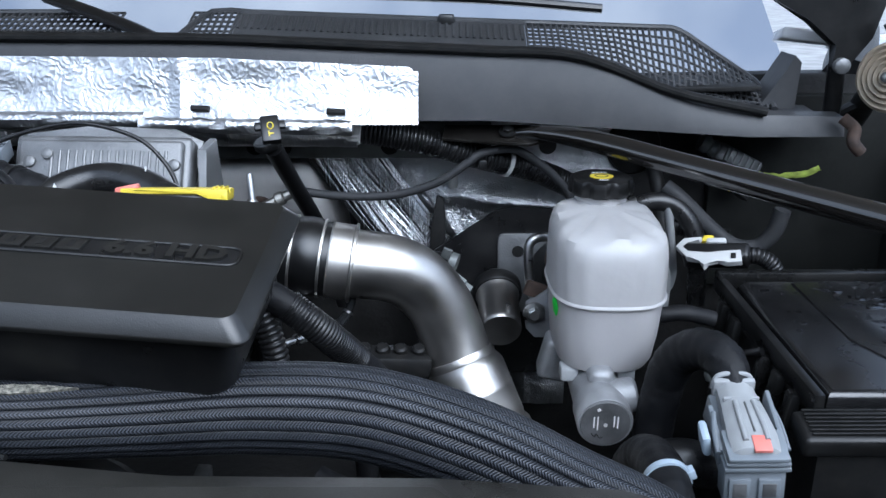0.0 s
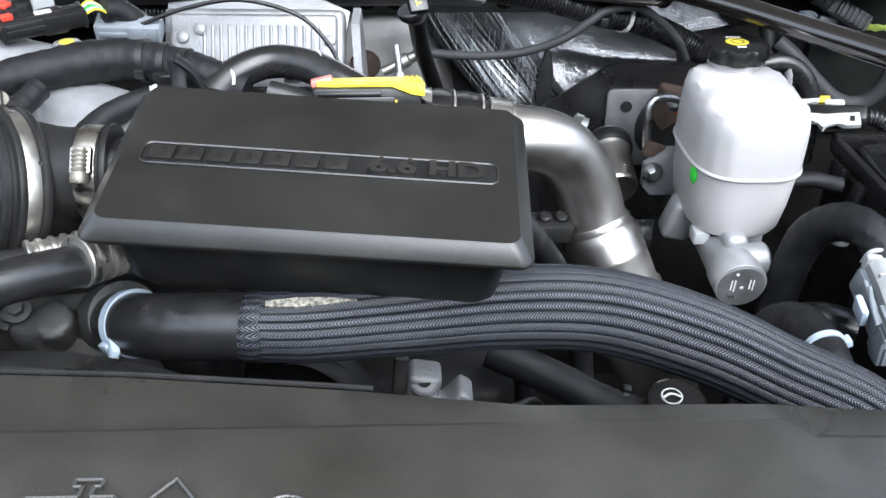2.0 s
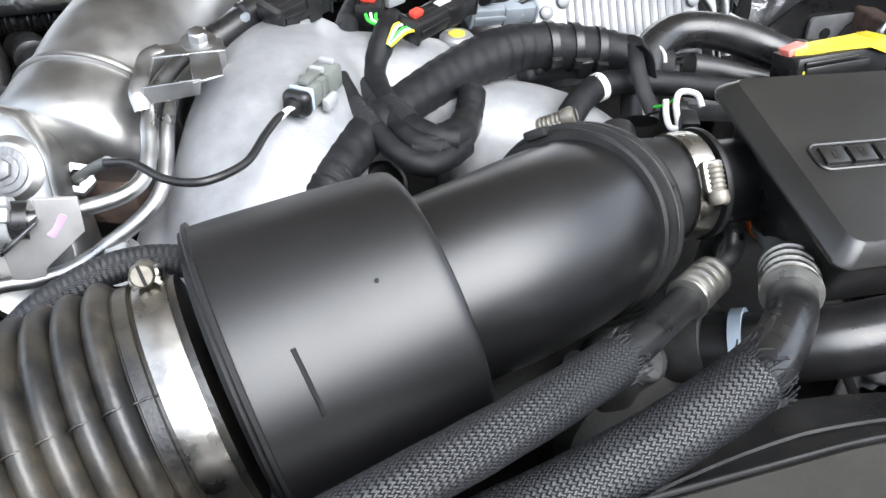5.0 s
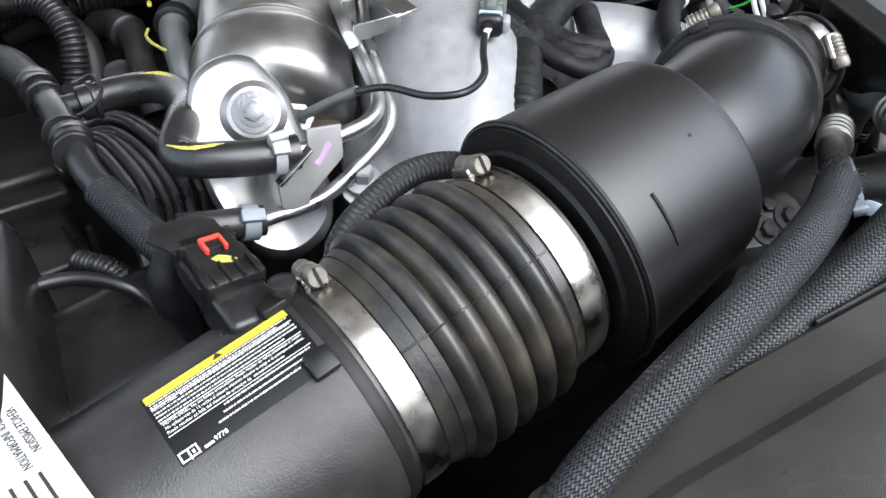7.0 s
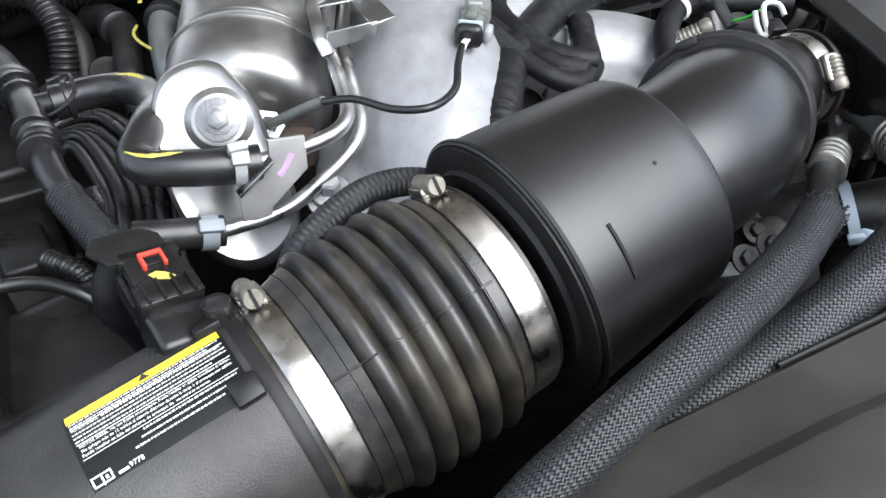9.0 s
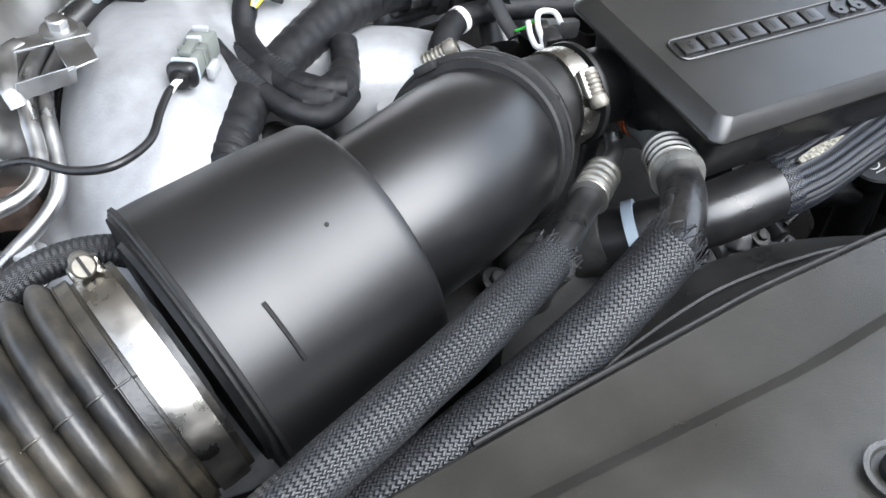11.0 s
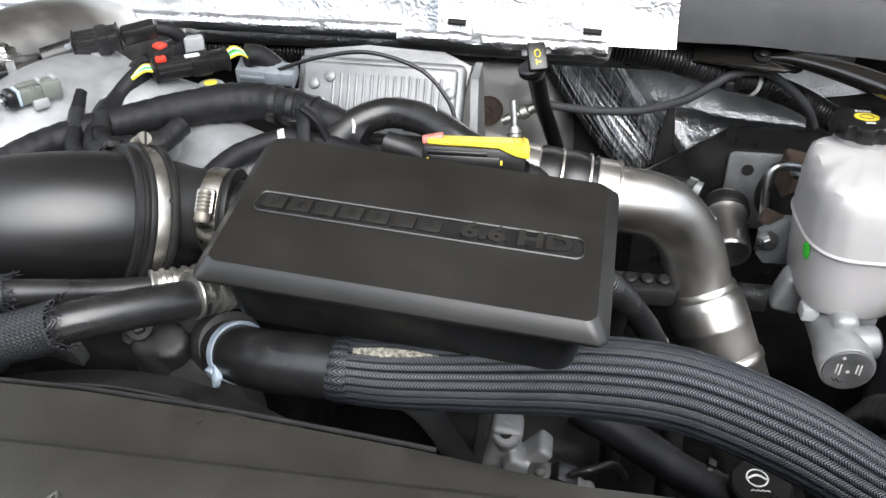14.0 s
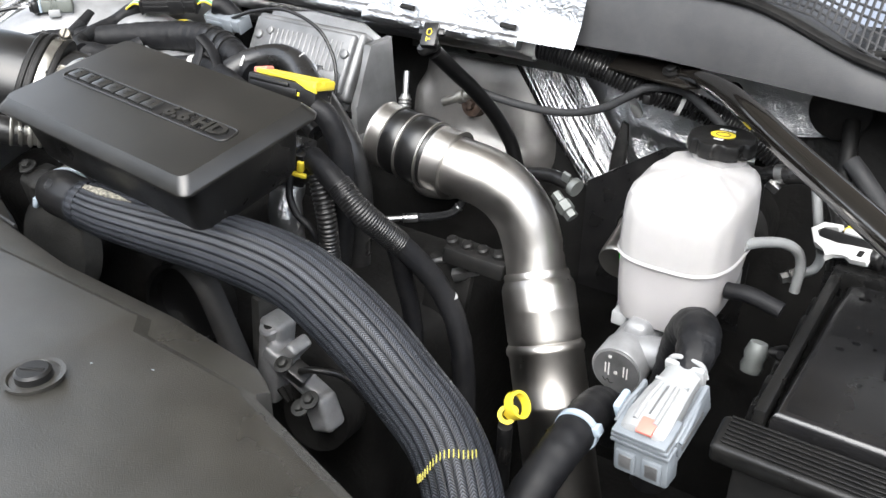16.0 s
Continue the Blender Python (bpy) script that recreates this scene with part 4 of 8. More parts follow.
for k, (txt, y) in enumerate((("VEHICLE EMISSION", 0.0305), ("CONTROL INFORMATION", 0.0240))):
    part("print_line", lettering(txt, 0.0046, em @ pose(-0.010, y, 0.0009) @ Matrix.Diagonal((0.85, 1.25, 1, 1)), 0.0001), INK, elabel)
for k in range(3):
    part("print_line", slab([(0.018, 0.026 - 0.006 * k), (0.05, 0.026 - 0.006 * k), (0.05, 0.0275 - 0.006 * k), (0.018, 0.0275 - 0.006 * k)], 0.0008, 0.0010, em), INK, elabel)

# ---- brushed steel charge pipe ----
pipe = thing("charge_pipe", (0.05, 0.74, 0.90), "brushed stainless steel charge pipe elbow with clamped sleeves", "pipe")
PP = [(-0.196, 0.765, 1.3260), (-0.151, 0.763, 1.3175), (-0.112, 0.764, 1.3115), (-0.078, 0.767, 1.3065), (-0.048, 0.774, 1.2990), (-0.025, 0.7805, 1.2840), (-0.005, 0.7845, 1.2590), (0.008, 0.7830, 1.2290), (0.0185, 0.7760, 1.1980), (0.0300, 0.7660, 1.1720)]
part("elbow_tube", tube(PP[2:], 0.0335, seg=56, n=8), STEEL, pipe)
PD = Vector((0.38, -0.33, -0.87)).normalized()
PB = Vector((0.0185, 0.7765, 1.1980))
part("upper_coupler", turned([(0.033, -0.004), (0.0355, -0.004), (0.037, 0.000), (0.0365, 0.004), (0.0395, 0.009), (0.0412, 0.014), (0.0412, 0.036), (0.0418, 0.038), (0.0412, 0.040), (0.0412, 0.070), (0.0400, 0.075), (0.0390, 0.077)], PB, PD, 56), STEEL, pipe, "spun steel coupler")
part("lower_coupler", turned([(0.038, 0.073), (0.0415, 0.075), (0.0440, 0.079), (0.0440, 0.084), (0.0418, 0.088), (0.0418, 0.136), (0.0440, 0.141), (0.0440, 0.146), (0.041, 0.150), (0.041, 0.30)], PB, PD, 56), STEEL, pipe, "spun steel coupler")
SA = (Vector(PP[3]) - Vector(PP[0])).normalized()
S0 = Vector(PP[0])
part("rubber_sleeve", turned([(0.033, 0.010), (0.0365, 0.010), (0.0365, 0.030), (0.0385, 0.036), (0.0385, 0.048), (0.036, 0.052), (0.0385, 0.057), (0.0395, 0.066), (0.0385, 0.076), (0.0365, 0.080), (0.0365, 0.1105), (0.034, 0.1120)], S0, SA, 56), SATIN, pipe, "glossy black rubber sleeve")
for at, w in ((0.020, 0.019), (0.0985, 0.0225)):
    part("band", turned([(0.0362, at - w / 2), (0.0385, at - w / 2), (0.0372, at - w / 2 + 0.0016), (0.0372, at + w / 2 - 0.0016), (0.0385, at + w / 2), (0.0362, at + w / 2)], S0, SA, 56), STEEL, pipe, "bright steel clamp band")
for at in (0.052, 0.080, 0.1105):
    part("ring", turned([(0.0360, at - 0.0015), (0.0392, at - 0.0010), (0.0392, at + 0.0010), (0.0360, at + 0.0015)], S0, SA, 56), STEEL, pipe, "thin bright retaining ring")

# ---- stitched radiator hose ----
rhose = thing("radiator_hose", (-0.1, 0.46, 1.20), "thick black radiator hose in a ribbed woven sleeve", "hose")
HP = [(-0.392, 0.490, 1.297, 0.0222), (-0.363, 0.465, 1.313, 0.0224), (-0.334, 0.450, 1.3235, 0.0226), (-0.2850, 0.4445, 1.3270, 0.0226), (-0.2500, 0.4470, 1.3250, 0.0232), (-0.1920, 0.4580, 1.3220, 0.0252), (-0.1140, 0.4725, 1.3185, 0.0280), (-0.0450, 0.4766, 1.3110, 0.0292), (0.0245, 0.4645, 1.2940, 0.0290), (0.0825, 0.4500, 1.2710, 0.0280), (0.1360, 0.4275, 1.2545, 0.0270), (0.1755, 0.3930, 1.2310, 0.0263), (0.1990, 0.3575, 1.1910, 0.0262), (0.2067, 0.3345, 1.1310, 0.0262)]
part("rubber_end", tube(HP[:4], 0.0225, seg=40, n=8), HOSE, rhose, "bare rubber hose end")
cable_tie(rhose, (-0.377, 0.478, 1.305), (0.72, -0.55, 0.40), 0.0232, 0.008, BLUETIE, (-0.4, -0.9, -0.1))
part("spring_clip_ear", box((0.006, 0.016, 0.012), pose(-0.385, 0.452, 1.303, 10, 20, 30), 0.002), BLUETIE, rhose)
bm = bmesh.new()
sweep(bm, [(-0.2905, 0.4449, 1.3271, 0.0226), (-0.2880, 0.4447, 1.3270, 0.0235), (-0.2845, 0.4446, 1.3269, 0.0241), (-0.2800, 0.4450, 1.3267, 0.0239)], 0.0236, seg=120, n=4, shape=lambda v, a, L: 1 + 0.02 * noise.noise((v * 300, a * 12, 0)))
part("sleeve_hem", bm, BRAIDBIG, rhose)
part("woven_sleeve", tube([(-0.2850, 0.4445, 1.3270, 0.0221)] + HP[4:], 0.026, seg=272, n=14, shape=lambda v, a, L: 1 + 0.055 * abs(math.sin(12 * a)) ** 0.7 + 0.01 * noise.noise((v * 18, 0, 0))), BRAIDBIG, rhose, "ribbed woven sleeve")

bm = bmesh.new()
rings = []
for k in range(13):
    x = -0.274 + 0.058 * k / 12
    c = Vector((x, 0.4470 + 0.11 * (x + 0.274), 1.3272 - 0.045 * (x + 0.274)))
    w = 15 * math.sin(math.pi * min(1.0, (k + 2.5) / 14)) * (1 + 0.3 * noise.noise((k * 0.9, 0, 0)))
    o = [c + Vector((0, -math.sin(radians(22 + w * q)), math.cos(radians(22 + w * q)))) * 0.0264 for q in (-0.5, -0.25, 0, 0.25, 0.5)]
    i = [c + Vector((0, -math.sin(radians(22 + w * q)), math.cos(radians(22 + w * q)))) * 0.0240 for q in (0.5, 0.25, 0, -0.25, -0.5)]
    rings.append(o + i)
part("worn_patch", loft(bm, rings), PALEWEAVE, rhose, "pale worn patch in the weave")
for k in range(18):
    a = radians(-86 + 6.2 * k)
    c = Vector((0.1500, 0.4175, 1.2475))
    t_ = Vector((0.73, -0.58, -0.36)).normalized()
    u = Vector((0, 0, 1))
    u = (u - t_ * u.dot(t_)).normalized()
    w = u.cross(t_)
    q = c + (u * math.cos(a) + w * math.sin(a)) * 0.0288 + t_ * (0.0025 * math.sin(k * 0.5))
    part("yellow_stitch", tube([q - w * 0.0009 + t_ * 0.0030, q + w * 0.0009 - t_ * 0.0030], 0.00055, seg=6, n=1), PALEYELLOW, rhose, "yellow tracer stitch")

# ---- two refrigerant hoses in woven sleeves ----
ac1 = thing("refrigerant_hose", (-0.55, 0.42, 1.33), "black hose in a frayed woven sleeve with crimped ferrule", "hose", "refrigerant hoses")
A1 = [(-0.4275, 0.476, 1.3615), (-0.460, 0.452, 1.371), (-0.508, 0.416, 1.390), (-0.566, 0.386, 1.403), (-0.634, 0.363, 1.405), (-0.703, 0.346, 1.397), (-0.764, 0.334, 1.378), (-0.804, 0.322, 1.350)]
part("rubber_hose", tube(A1[:4], 0.0098, seg=24), HOSE, ac1)
part("woven_sleeve", tube(A1[2:], 0.0128, seg=40, n=10, shape=lambda v, a, L: 1.0 + 0.05 * noise.noise((v * 40, a, 0))), BRAIDSMALL, ac1)
ac2 = thing("refrigerant_hose", (-0.5, 0.40, 1.30), "thicker black hose in a frayed woven sleeve with crimped ferrule", "hose", "refrigerant hoses")
A2 = [(-0.381, 0.450, 1.376), (-0.410, 0.417, 1.388), (-0.451, 0.386, 1.392), (-0.505, 0.374, 1.378), (-0.573, 0.366, 1.362), (-0.664, 0.355, 1.349), (-0.757, 0.342, 1.329), (-0.830, 0.324, 1.304)]
part("rubber_hose", tube(A2[:4], 0.0135, seg=28), HOSE, ac2)
part("woven_sleeve", tube(A2[2:], 0.0166, seg=48, n=10, shape=lambda v, a, L: 1.0 + 0.05 * noise.noise((v * 40, a, 5))), BRAIDSMALL, ac2)


def ferrule(parent, a, b, r, rings=3):
    """A crimped metal ferrule from a to b."""
    a, b = Vector(a), Vector(b)
    L = (b - a).length
    prof = [(r * 0.75, 0), (r * 1.06, 0.0005), (r * 1.10, 0.0016), (r * 1.06, 0.0034), (r * 0.95, 0.0040)]
    for k in range(rings):
        s0 = 0.004 + (L - 0.006) * k / rings
        st = (L - 0.006) / rings
        prof += [(r * 0.93, s0 + 0.08 * st), (r * 0.93, s0 + 0.42 * st), (r * 1.05, s0 + 0.50 * st), (r * 1.07, s0 + 0.70 * st), (r * 1.05, s0 + 0.90 * st), (r * 0.93, s0 + 0.98 * st)]
    prof += [(r * 0.7, L)]
    return part("ferrule", turned(prof, a, b - a, 32), DULLBAND, parent, "crimped dull steel ferrule")


def frayed(parent, pts, r, n, seed):
    """Loose thread ends at a cut sleeve."""
    rng = random.Random(seed)
    a, b = Vector(pts[0]), Vector(pts[1])
    d = (a - b).normalized()
    u = d.orthogonal().normalized()
    w = d.cross(u)
    bm = bmesh.new()
    for k in range(n):
        t = 2 * math.pi * k / n + rng.uniform(-0.1, 0.1)
        o = u * math.cos(t) + w * math.sin(t)
        s = rng.uniform(-0.4, 0.4)
        q = u * math.cos(t + s) + w * math.sin(t + s)
        sweep(bm, [a + o * r * 0.98 - d * 0.002, a + o * r * 1.02 + d * 0.003, a + q * (r * rng.uniform(1.0, 1.25)) + d * rng.uniform(0.004, 0.011)], 0.00045, seg=4, n=2)
    return part("frayed_threads", bm, BRAIDSMALL, parent)


ferrule(ac1, (-0.4340, 0.4705, 1.3650), (-0.4030, 0.4915, 1.3605), 0.0120, 4)
part("metal_pipe", tube([(-0.405, 0.490, 1.361), (-0.396, 0.496, 1.359), (-0.386, 0.502, 1.359), (-0.378, 0.509, 1.360), (-0.371, 0.521, 1.364), (-0.367, 0.534, 1.358), (-0.366, 0.546, 1.340), (-0.366, 0.55, 1.30)], 0.0064, seg=18), ZINC, ac1, "bent aluminium pipe")
frayed(ac1, A1[2:4], 0.0128, 46, 1)
ferrule(ac2, (-0.3885, 0.4425, 1.3815), (-0.3665, 0.4740, 1.3725), 0.0158, 4)
part("metal_pipe", tube([(-0.368, 0.472, 1.373), (-0.354, 0.497, 1.367), (-0.344, 0.524, 1.361), (-0.336, 0.545, 1.352)], 0.0105, seg=20), OLIVE, ac2, "grey metal pipe")
part("orange_cap", turned([(0.0112, 0.001), (0.0118, 0.004), (0.0112, 0.009)], (-0.3445, 0.5230, 1.3615), (0.32, 0.9, -0.3), 24), ORANGE, ac2, "orange sealing collar")
frayed(ac2, A2[2:4], 0.0166, 60, 2)


# ---- brake fluid reservoir on its master cylinder ----
brake = thing("brake_master_cylinder", (0.155, 0.80, 1.10), "aluminium brake master cylinder with milky fluid reservoir", "brake cylinder")


def oval(cx, cy, z, w, d, p=2.9, n=96, tilt=0.0, flute=0.0):
    out = []
    for k in range(n):
        a = 2 * math.pi * k / n
        c, s = math.cos(a) * (1 + flute * math.cos(16 * a)), math.sin(a) * (1 + flute * math.cos(16 * a))
        y = d * math.copysign(abs(s) ** (2 / p), s)
        out.append((cx + w * math.copysign(abs(c) ** (2 / p), c), cy + y, z + tilt * y))
    return out


RX, RY = 0.1676, 0.8131
TOPRINGS = ((1.2678, 0.0560, 0.0760, 3.1, 0.0), (1.2686, 0.0584, 0.0784, 3.1, 0.0), (1.2700, 0.0592, 0.0791, 3.1, 0.0), (1.2714, 0.0587, 0.0786, 3.1, 0.0), (1.2726, 0.0576, 0.0776, 3.1, 0.0), (1.2780, 0.0575, 0.0775, 3.1, 0.004), (1.2900, 0.0574, 0.0774, 3.1, 0.012), (1.3030, 0.0572, 0.0772, 3.1, 0.010), (1.3150, 0.0568, 0.0766, 3.1, 0.002))
bm = loft(bmesh.new(), [oval(RX, RY, z, w, d, p, 96, -0.015, f) for z, w, d, p, f in TOPRINGS] + [oval(RX, RY + 0.001, 1.3250, 0.0560, 0.0756, 3.1, 96, 0.01), oval(RX, RY + 0.002, 1.3325, 0.0538, 0.0732, 3.1, 96, 0.02), oval(RX, RY + 0.003, 1.3380, 0.0488, 0.0678, 3.0, 96, 0.03), oval(RX + 0.001, RY + 0.006, 1.3405, 0.0400, 0.0580, 2.8, 96, 0.03), oval(RX + 0.002, RY + 0.020, 1.3415, 0.0180, 0.026, 2, 96)])
for v in bm.verts:
    if v.co.z > 1.328:
        v.co.z += 0.0036 * noise.noise((v.co.x * 46, v.co.y * 42, 4)) + 0.0016 * noise.noise((v.co.x * 95, v.co.y * 90, 8))
res = part("fluid_reservoir", bm, WHITE, brake, "milky translucent plastic fluid reservoir")
part("reservoir_base", loft(bmesh.new(), [oval(RX - 0.003, RY - 0.008, 1.1985, 0.0415, 0.0560, 3.0), oval(RX - 0.003, RY - 0.007, 1.2005, 0.0465, 0.0625, 3.0), oval(RX - 0.002, RY - 0.005, 1.2075, 0.0500, 0.0675, 3.0), oval(RX - 0.001, RY - 0.002, 1.232, 0.0532, 0.0728, 3.1), oval(RX, RY, 1.2682, 0.0560, 0.0760, 3.1, 96, -0.015)]), MILKYLOW, res, "fluid-filled lower half of the reservoir")
part("filler_neck", turned([(0.027, -0.02), (0.0275, 0.0), (0.0275, 0.020)], (0.170, 0.872, 1.332), (0, 0, 1), 40), WHITE, res)
part("sticker", slab([(-0.006, -0.008), (0.001, -0.011), (0.005, -0.006), (0.007, 0.002), (0.004, 0.009), (-0.001, 0.011), (-0.004, 0.006), (-0.007, 0.003)], 0, 0.0008, axes((0.1135, 0.7745, 1.2590), (0.22, -0.97, 0), (-0.97, -0.22, -0.10)), 0.0002), GREEN, brake, "small bright green inspection sticker")
CAPC = (0.170, 0.872)
bm = bmesh.new()


def cap_ring(r, z, k=0.0):
    return [(CAPC[0] + (r + k * max(0, math.sin(8 * a))) * math.cos(a), CAPC[1] + (r + k * max(0, math.sin(8 * a))) * math.sin(a), z) for a in [2 * math.pi * i / 128 for i in range(128)]]


loft(bm, [cap_ring(0.024, 1.340), cap_ring(0.0245, 1.3495), cap_ring(0.0335, 1.350, -0.003), cap_ring(0.0350, 1.3525, -0.0035), cap_ring(0.0348, 1.361, -0.0035), cap_ring(0.0335, 1.3655, -0.002), cap_ring(0.0312, 1.367)])
cap = part("cap", bm, BLACK, brake, "black screw cap with yellow symbol")
part("cap_symbol", slab([(CAPC[0] + 0.0125 * math.cos(a), CAPC[1] + 0.0105 * math.sin(a)) for a in [2 * math.pi * k / 28 for k in range(28)]], 1.3670, 1.3676), YELLOW, cap)
part("cap_symbol_ring", tube([(CAPC[0] + 0.007 * math.cos(a), CAPC[1] + 0.006 * math.sin(a), 1.3676) for a in [2 * math.pi * k / 16 for k in range(17)]], 0.0006, seg=5, n=1), INK, cap)
for y, w in ((0.0155, 0.017), (-0.0155, 0.010)):
    for k in range(4):
        part("cap_print", box((w / 5.5, 0.0035, 0.0005), (CAPC[0] + w * (k - 1.5) / 4, CAPC[1] + y, 1.3673), 0), PRINT, cap)
bm = turned([(0.0, 0), (0.0258, 0.0), (0.0268, 0.0015), (0.0268, 0.03), (0.025, 0.034), (0.025, 0.20)], (0.1545, 0.694, 1.1725), (0, 1, 0.06), 48)
part("cylinder_body", bm, CAST, brake)
part("end_plug", turned([(0.0235, -0.0012), (0.0240, 0.0), (0.0240, 0.002)], (0.1545, 0.6935, 1.1725), (0, 1, 0.06), 40), DIECAST, brake, "grey end plug with stamped marks")
PM = axes((0.1545, 0.6922, 1.1725), (1, 0, 0), (0, -1, -0.06))
for (x, y, w, h) in ((-0.011, 0.002, 0.0025, 0.012), (-0.0075, 0.001, 0.0025, 0.015), (0.008, 0.003, 0.0025, 0.012), (0.0115, 0.002, 0.0025, 0.013)):
    part("stamp_bar", box((w * 0.5, h, 0.0004), PM @ pose(x, y, 0), 0), PRINT, brake)
for x, y, r in ((-0.007, 0.016, 0.0018), (0.0, -0.001, 0.0020)):
    part("paint_dot", turned([(r, 0), (r, 0.0004)], PM @ Vector((x, y, 0)), (0, -1, -0.06), 12), PAPER, brake)
part("ink_mark", tube([PM @ Vector(q) for q in ((-0.013, -0.010, 0.0002), (-0.010, -0.014, 0.0002), (-0.008, -0.011, 0.0002), (-0.005, -0.015, 0.0002), (-0.002, -0.014, 0.0002))], 0.0006, seg=5, n=4), INK, brake)
part("outlet_boss", turned([(0.017, 0), (0.017, 0.024), (0.014, 0.027)], (0.162, 0.725, 1.183), (1, 0.05, 0.12), 28), CAST, brake)
part("outlet_boss", turned([(0.015, 0), (0.015, 0.024)], (0.160, 0.83, 1.186), (1, 0.05, 0.10), 24), CAST, brake)
for x in (0.128, 0.185):
    part("mounting_lug", box((0.018, 0.020, 0.016), (x, 0.763, 1.192), 0.003), LGREY, brake)
part("neck_web", box((0.030, 0.10, 0.034), pose(0.156, 0.775, 1.193, 0, 0, 0), 0.008, 3, (0.8, 1)), CAST, brake)
part("flange", slab([(-0.056, -0.014), (-0.046, -0.026), (0.046, -0.026), (0.056, -0.014), (0.056, 0.014), (0.030, 0.034), (-0.030, 0.034), (-0.056, 0.014)], -0.007, 0.007, axes((0.152, 0.895, 1.195), (1, 0, 0), (0, -1, 0)), 0.002), CAST, brake)
part("side_ear", box((0.034, 0.030, 0.052), pose(0.122, 0.815, 1.183, 10, 12, 0), 0.008, 3), CAST, brake)
bm = bmesh.new()
bolt(bm, (0.104, 0.885, 1.203), (0, -1, 0.05), 0.0075, 0.012)
part("flange_nut", bm, ZINC, brake, "zinc flange nut")
part("rust_patch", box((0.036, 0.010, 0.018), pose(0.112, 0.902, 1.222, 0, 20, 0), 0.003), RUST, brake, "rusty spacer behind the flange")

# ---- hydraulic booster behind it ----
boost = thing("brake_booster", (0.14, 0.99, 1.05), "dark hydraulic brake booster with pipes and accumulator", "brake booster")
part("booster_housing", turned([(0.020, -0.085), (0.030, -0.080), (0.034, 0.0), (0.050, 0.01), (0.050, 0.06)], (0.158, 0.99, 1.205), (0, 1, 0), 40), DARK, boost, "dark iron booster housing")
part("valve_block", box((0.04, 0.06, 0.045), pose(0.150, 0.985, 1.240, 0, 12, 0), 0.006, 3), RUST, boost)
pl = axes((0.106, 1.006, 1.205), (1, 0, 0), (0, -1, 0.05))
part("mounting_plate", slab(rounded(0.075, 0.105, 0.008, 4), 0, 0.005, pl, 0.0015), DIECAST, boost, "grey-green zinc mounting plate")
part("plate_hole", turned([(0.0075, 0), (0.0075, 0.0065)], pl @ Vector((-0.012, 0.030, 0.0)), pl.to_3x3() @ Vector((0, 0, 1)), 20), DARK, boost)
part("backing_plate", slab([(-0.055, 0.028), (0.045, 0.097), (0.060, 0.100), (0.17, 0.098), (0.17, -0.13), (-0.055, -0.13)], 0, 0.004, axes((0.02, 1.014, 1.19), (1, 0, 0), (0, -1, 0))), LOOM, boost, "black backing plate")
part("hydraulic_pipe", tube([(0.148, 0.94, 1.262), (0.135, 0.935, 1.275), (0.112, 0.925, 1.280), (0.100, 0.920, 1.272), (0.100, 0.915, 1.24), (0.104, 0.912, 1.215), (0.116, 0.91, 1.208), (0.15, 0.91, 1.206)], 0.0055, seg=14, n=6), ZINC, boost, "bent grey hydraulic pipe")
part("pipe_nut", turned([(0.0095, 0), (0.0095, 0.012), (0.006, 0.014)], (0.143, 0.945, 1.262), (-0.6, -0.3, 0.5), 6), ZINC, boost)
part("copper_washer", turned([(0.010, -0.003), (0.010, 0.0)], (0.144, 0.946, 1.261), (-0.6, -0.3, 0.5), 20), ORANGE, boost, "orange rusted washer")
part("accumulator", turned([(0.0225, -0.006), (0.0240, -0.004), (0.0245, 0.0), (0.0245, 0.052), (0.026, 0.056), (0.0275, 0.062), (0.0275, 0.075), (0.022, 0.085)], (0.067, 0.893, 1.180), (-0.02, 1, 0.30), 40), STEEL, boost, "grey accumulator canister")
part("accumulator_collar", turned([(0.0285, 0.058), (0.030, 0.060), (0.030, 0.074), (0.0285, 0.076)], (0.067, 0.893, 1.180), (-0.02, 1, 0.30), 36), RUBBER, boost)
part("side_pipe", tube([(0.222, 0.815, 1.280), (0.232, 0.845, 1.274), (0.246, 0.888, 1.259), (0.2575, 0.911, 1.243), (0.2625, 0.921, 1.222), (0.2620, 0.921, 1.190)], 0.0056, seg=14, n=8), LGREY, boost, "pale grey bent pipe")
part("side_pipe", tube([(0.258, 0.925, 1.318), (0.264, 0.930, 1.290), (0.272, 0.940, 1.250), (0.2765, 0.948, 1.226), (0.272, 0.945, 1.210), (0.256, 0.932, 1.204)], 0.0052, seg=14, n=8), LGREY, boost, "pale grey bent pipe")
part("pipe_fitting", turned([(0.0052, -0.004), (0.0085, -0.003), (0.0085, 0.008), (0.0065, 0.010), (0.0065, 0.018)], (0.258, 0.934, 1.2045), (-0.75, -0.62, -0.25), 6), ZINC, boost)
bm = tube([(0.222, 0.785, 1.244), (0.248, 0.782, 1.247), (0.276, 0.780, 1.241)], 0.0085, seg=16, shape=lambda v, a, L: 1 + 0.12 * noise.noise((v * 90, a, 1)))
part("shrink_wrapped_wire", bm, TAPE, boost)
part("hose_tail", turned([(0.009, 0), (0.011, 0.006), (0.009, 0.012), (0.011, 0.018), (0.008, 0.03)], (0.268, 0.735, 1.195), (0.05, 0.3, 1), 16), OLIVE, boost)


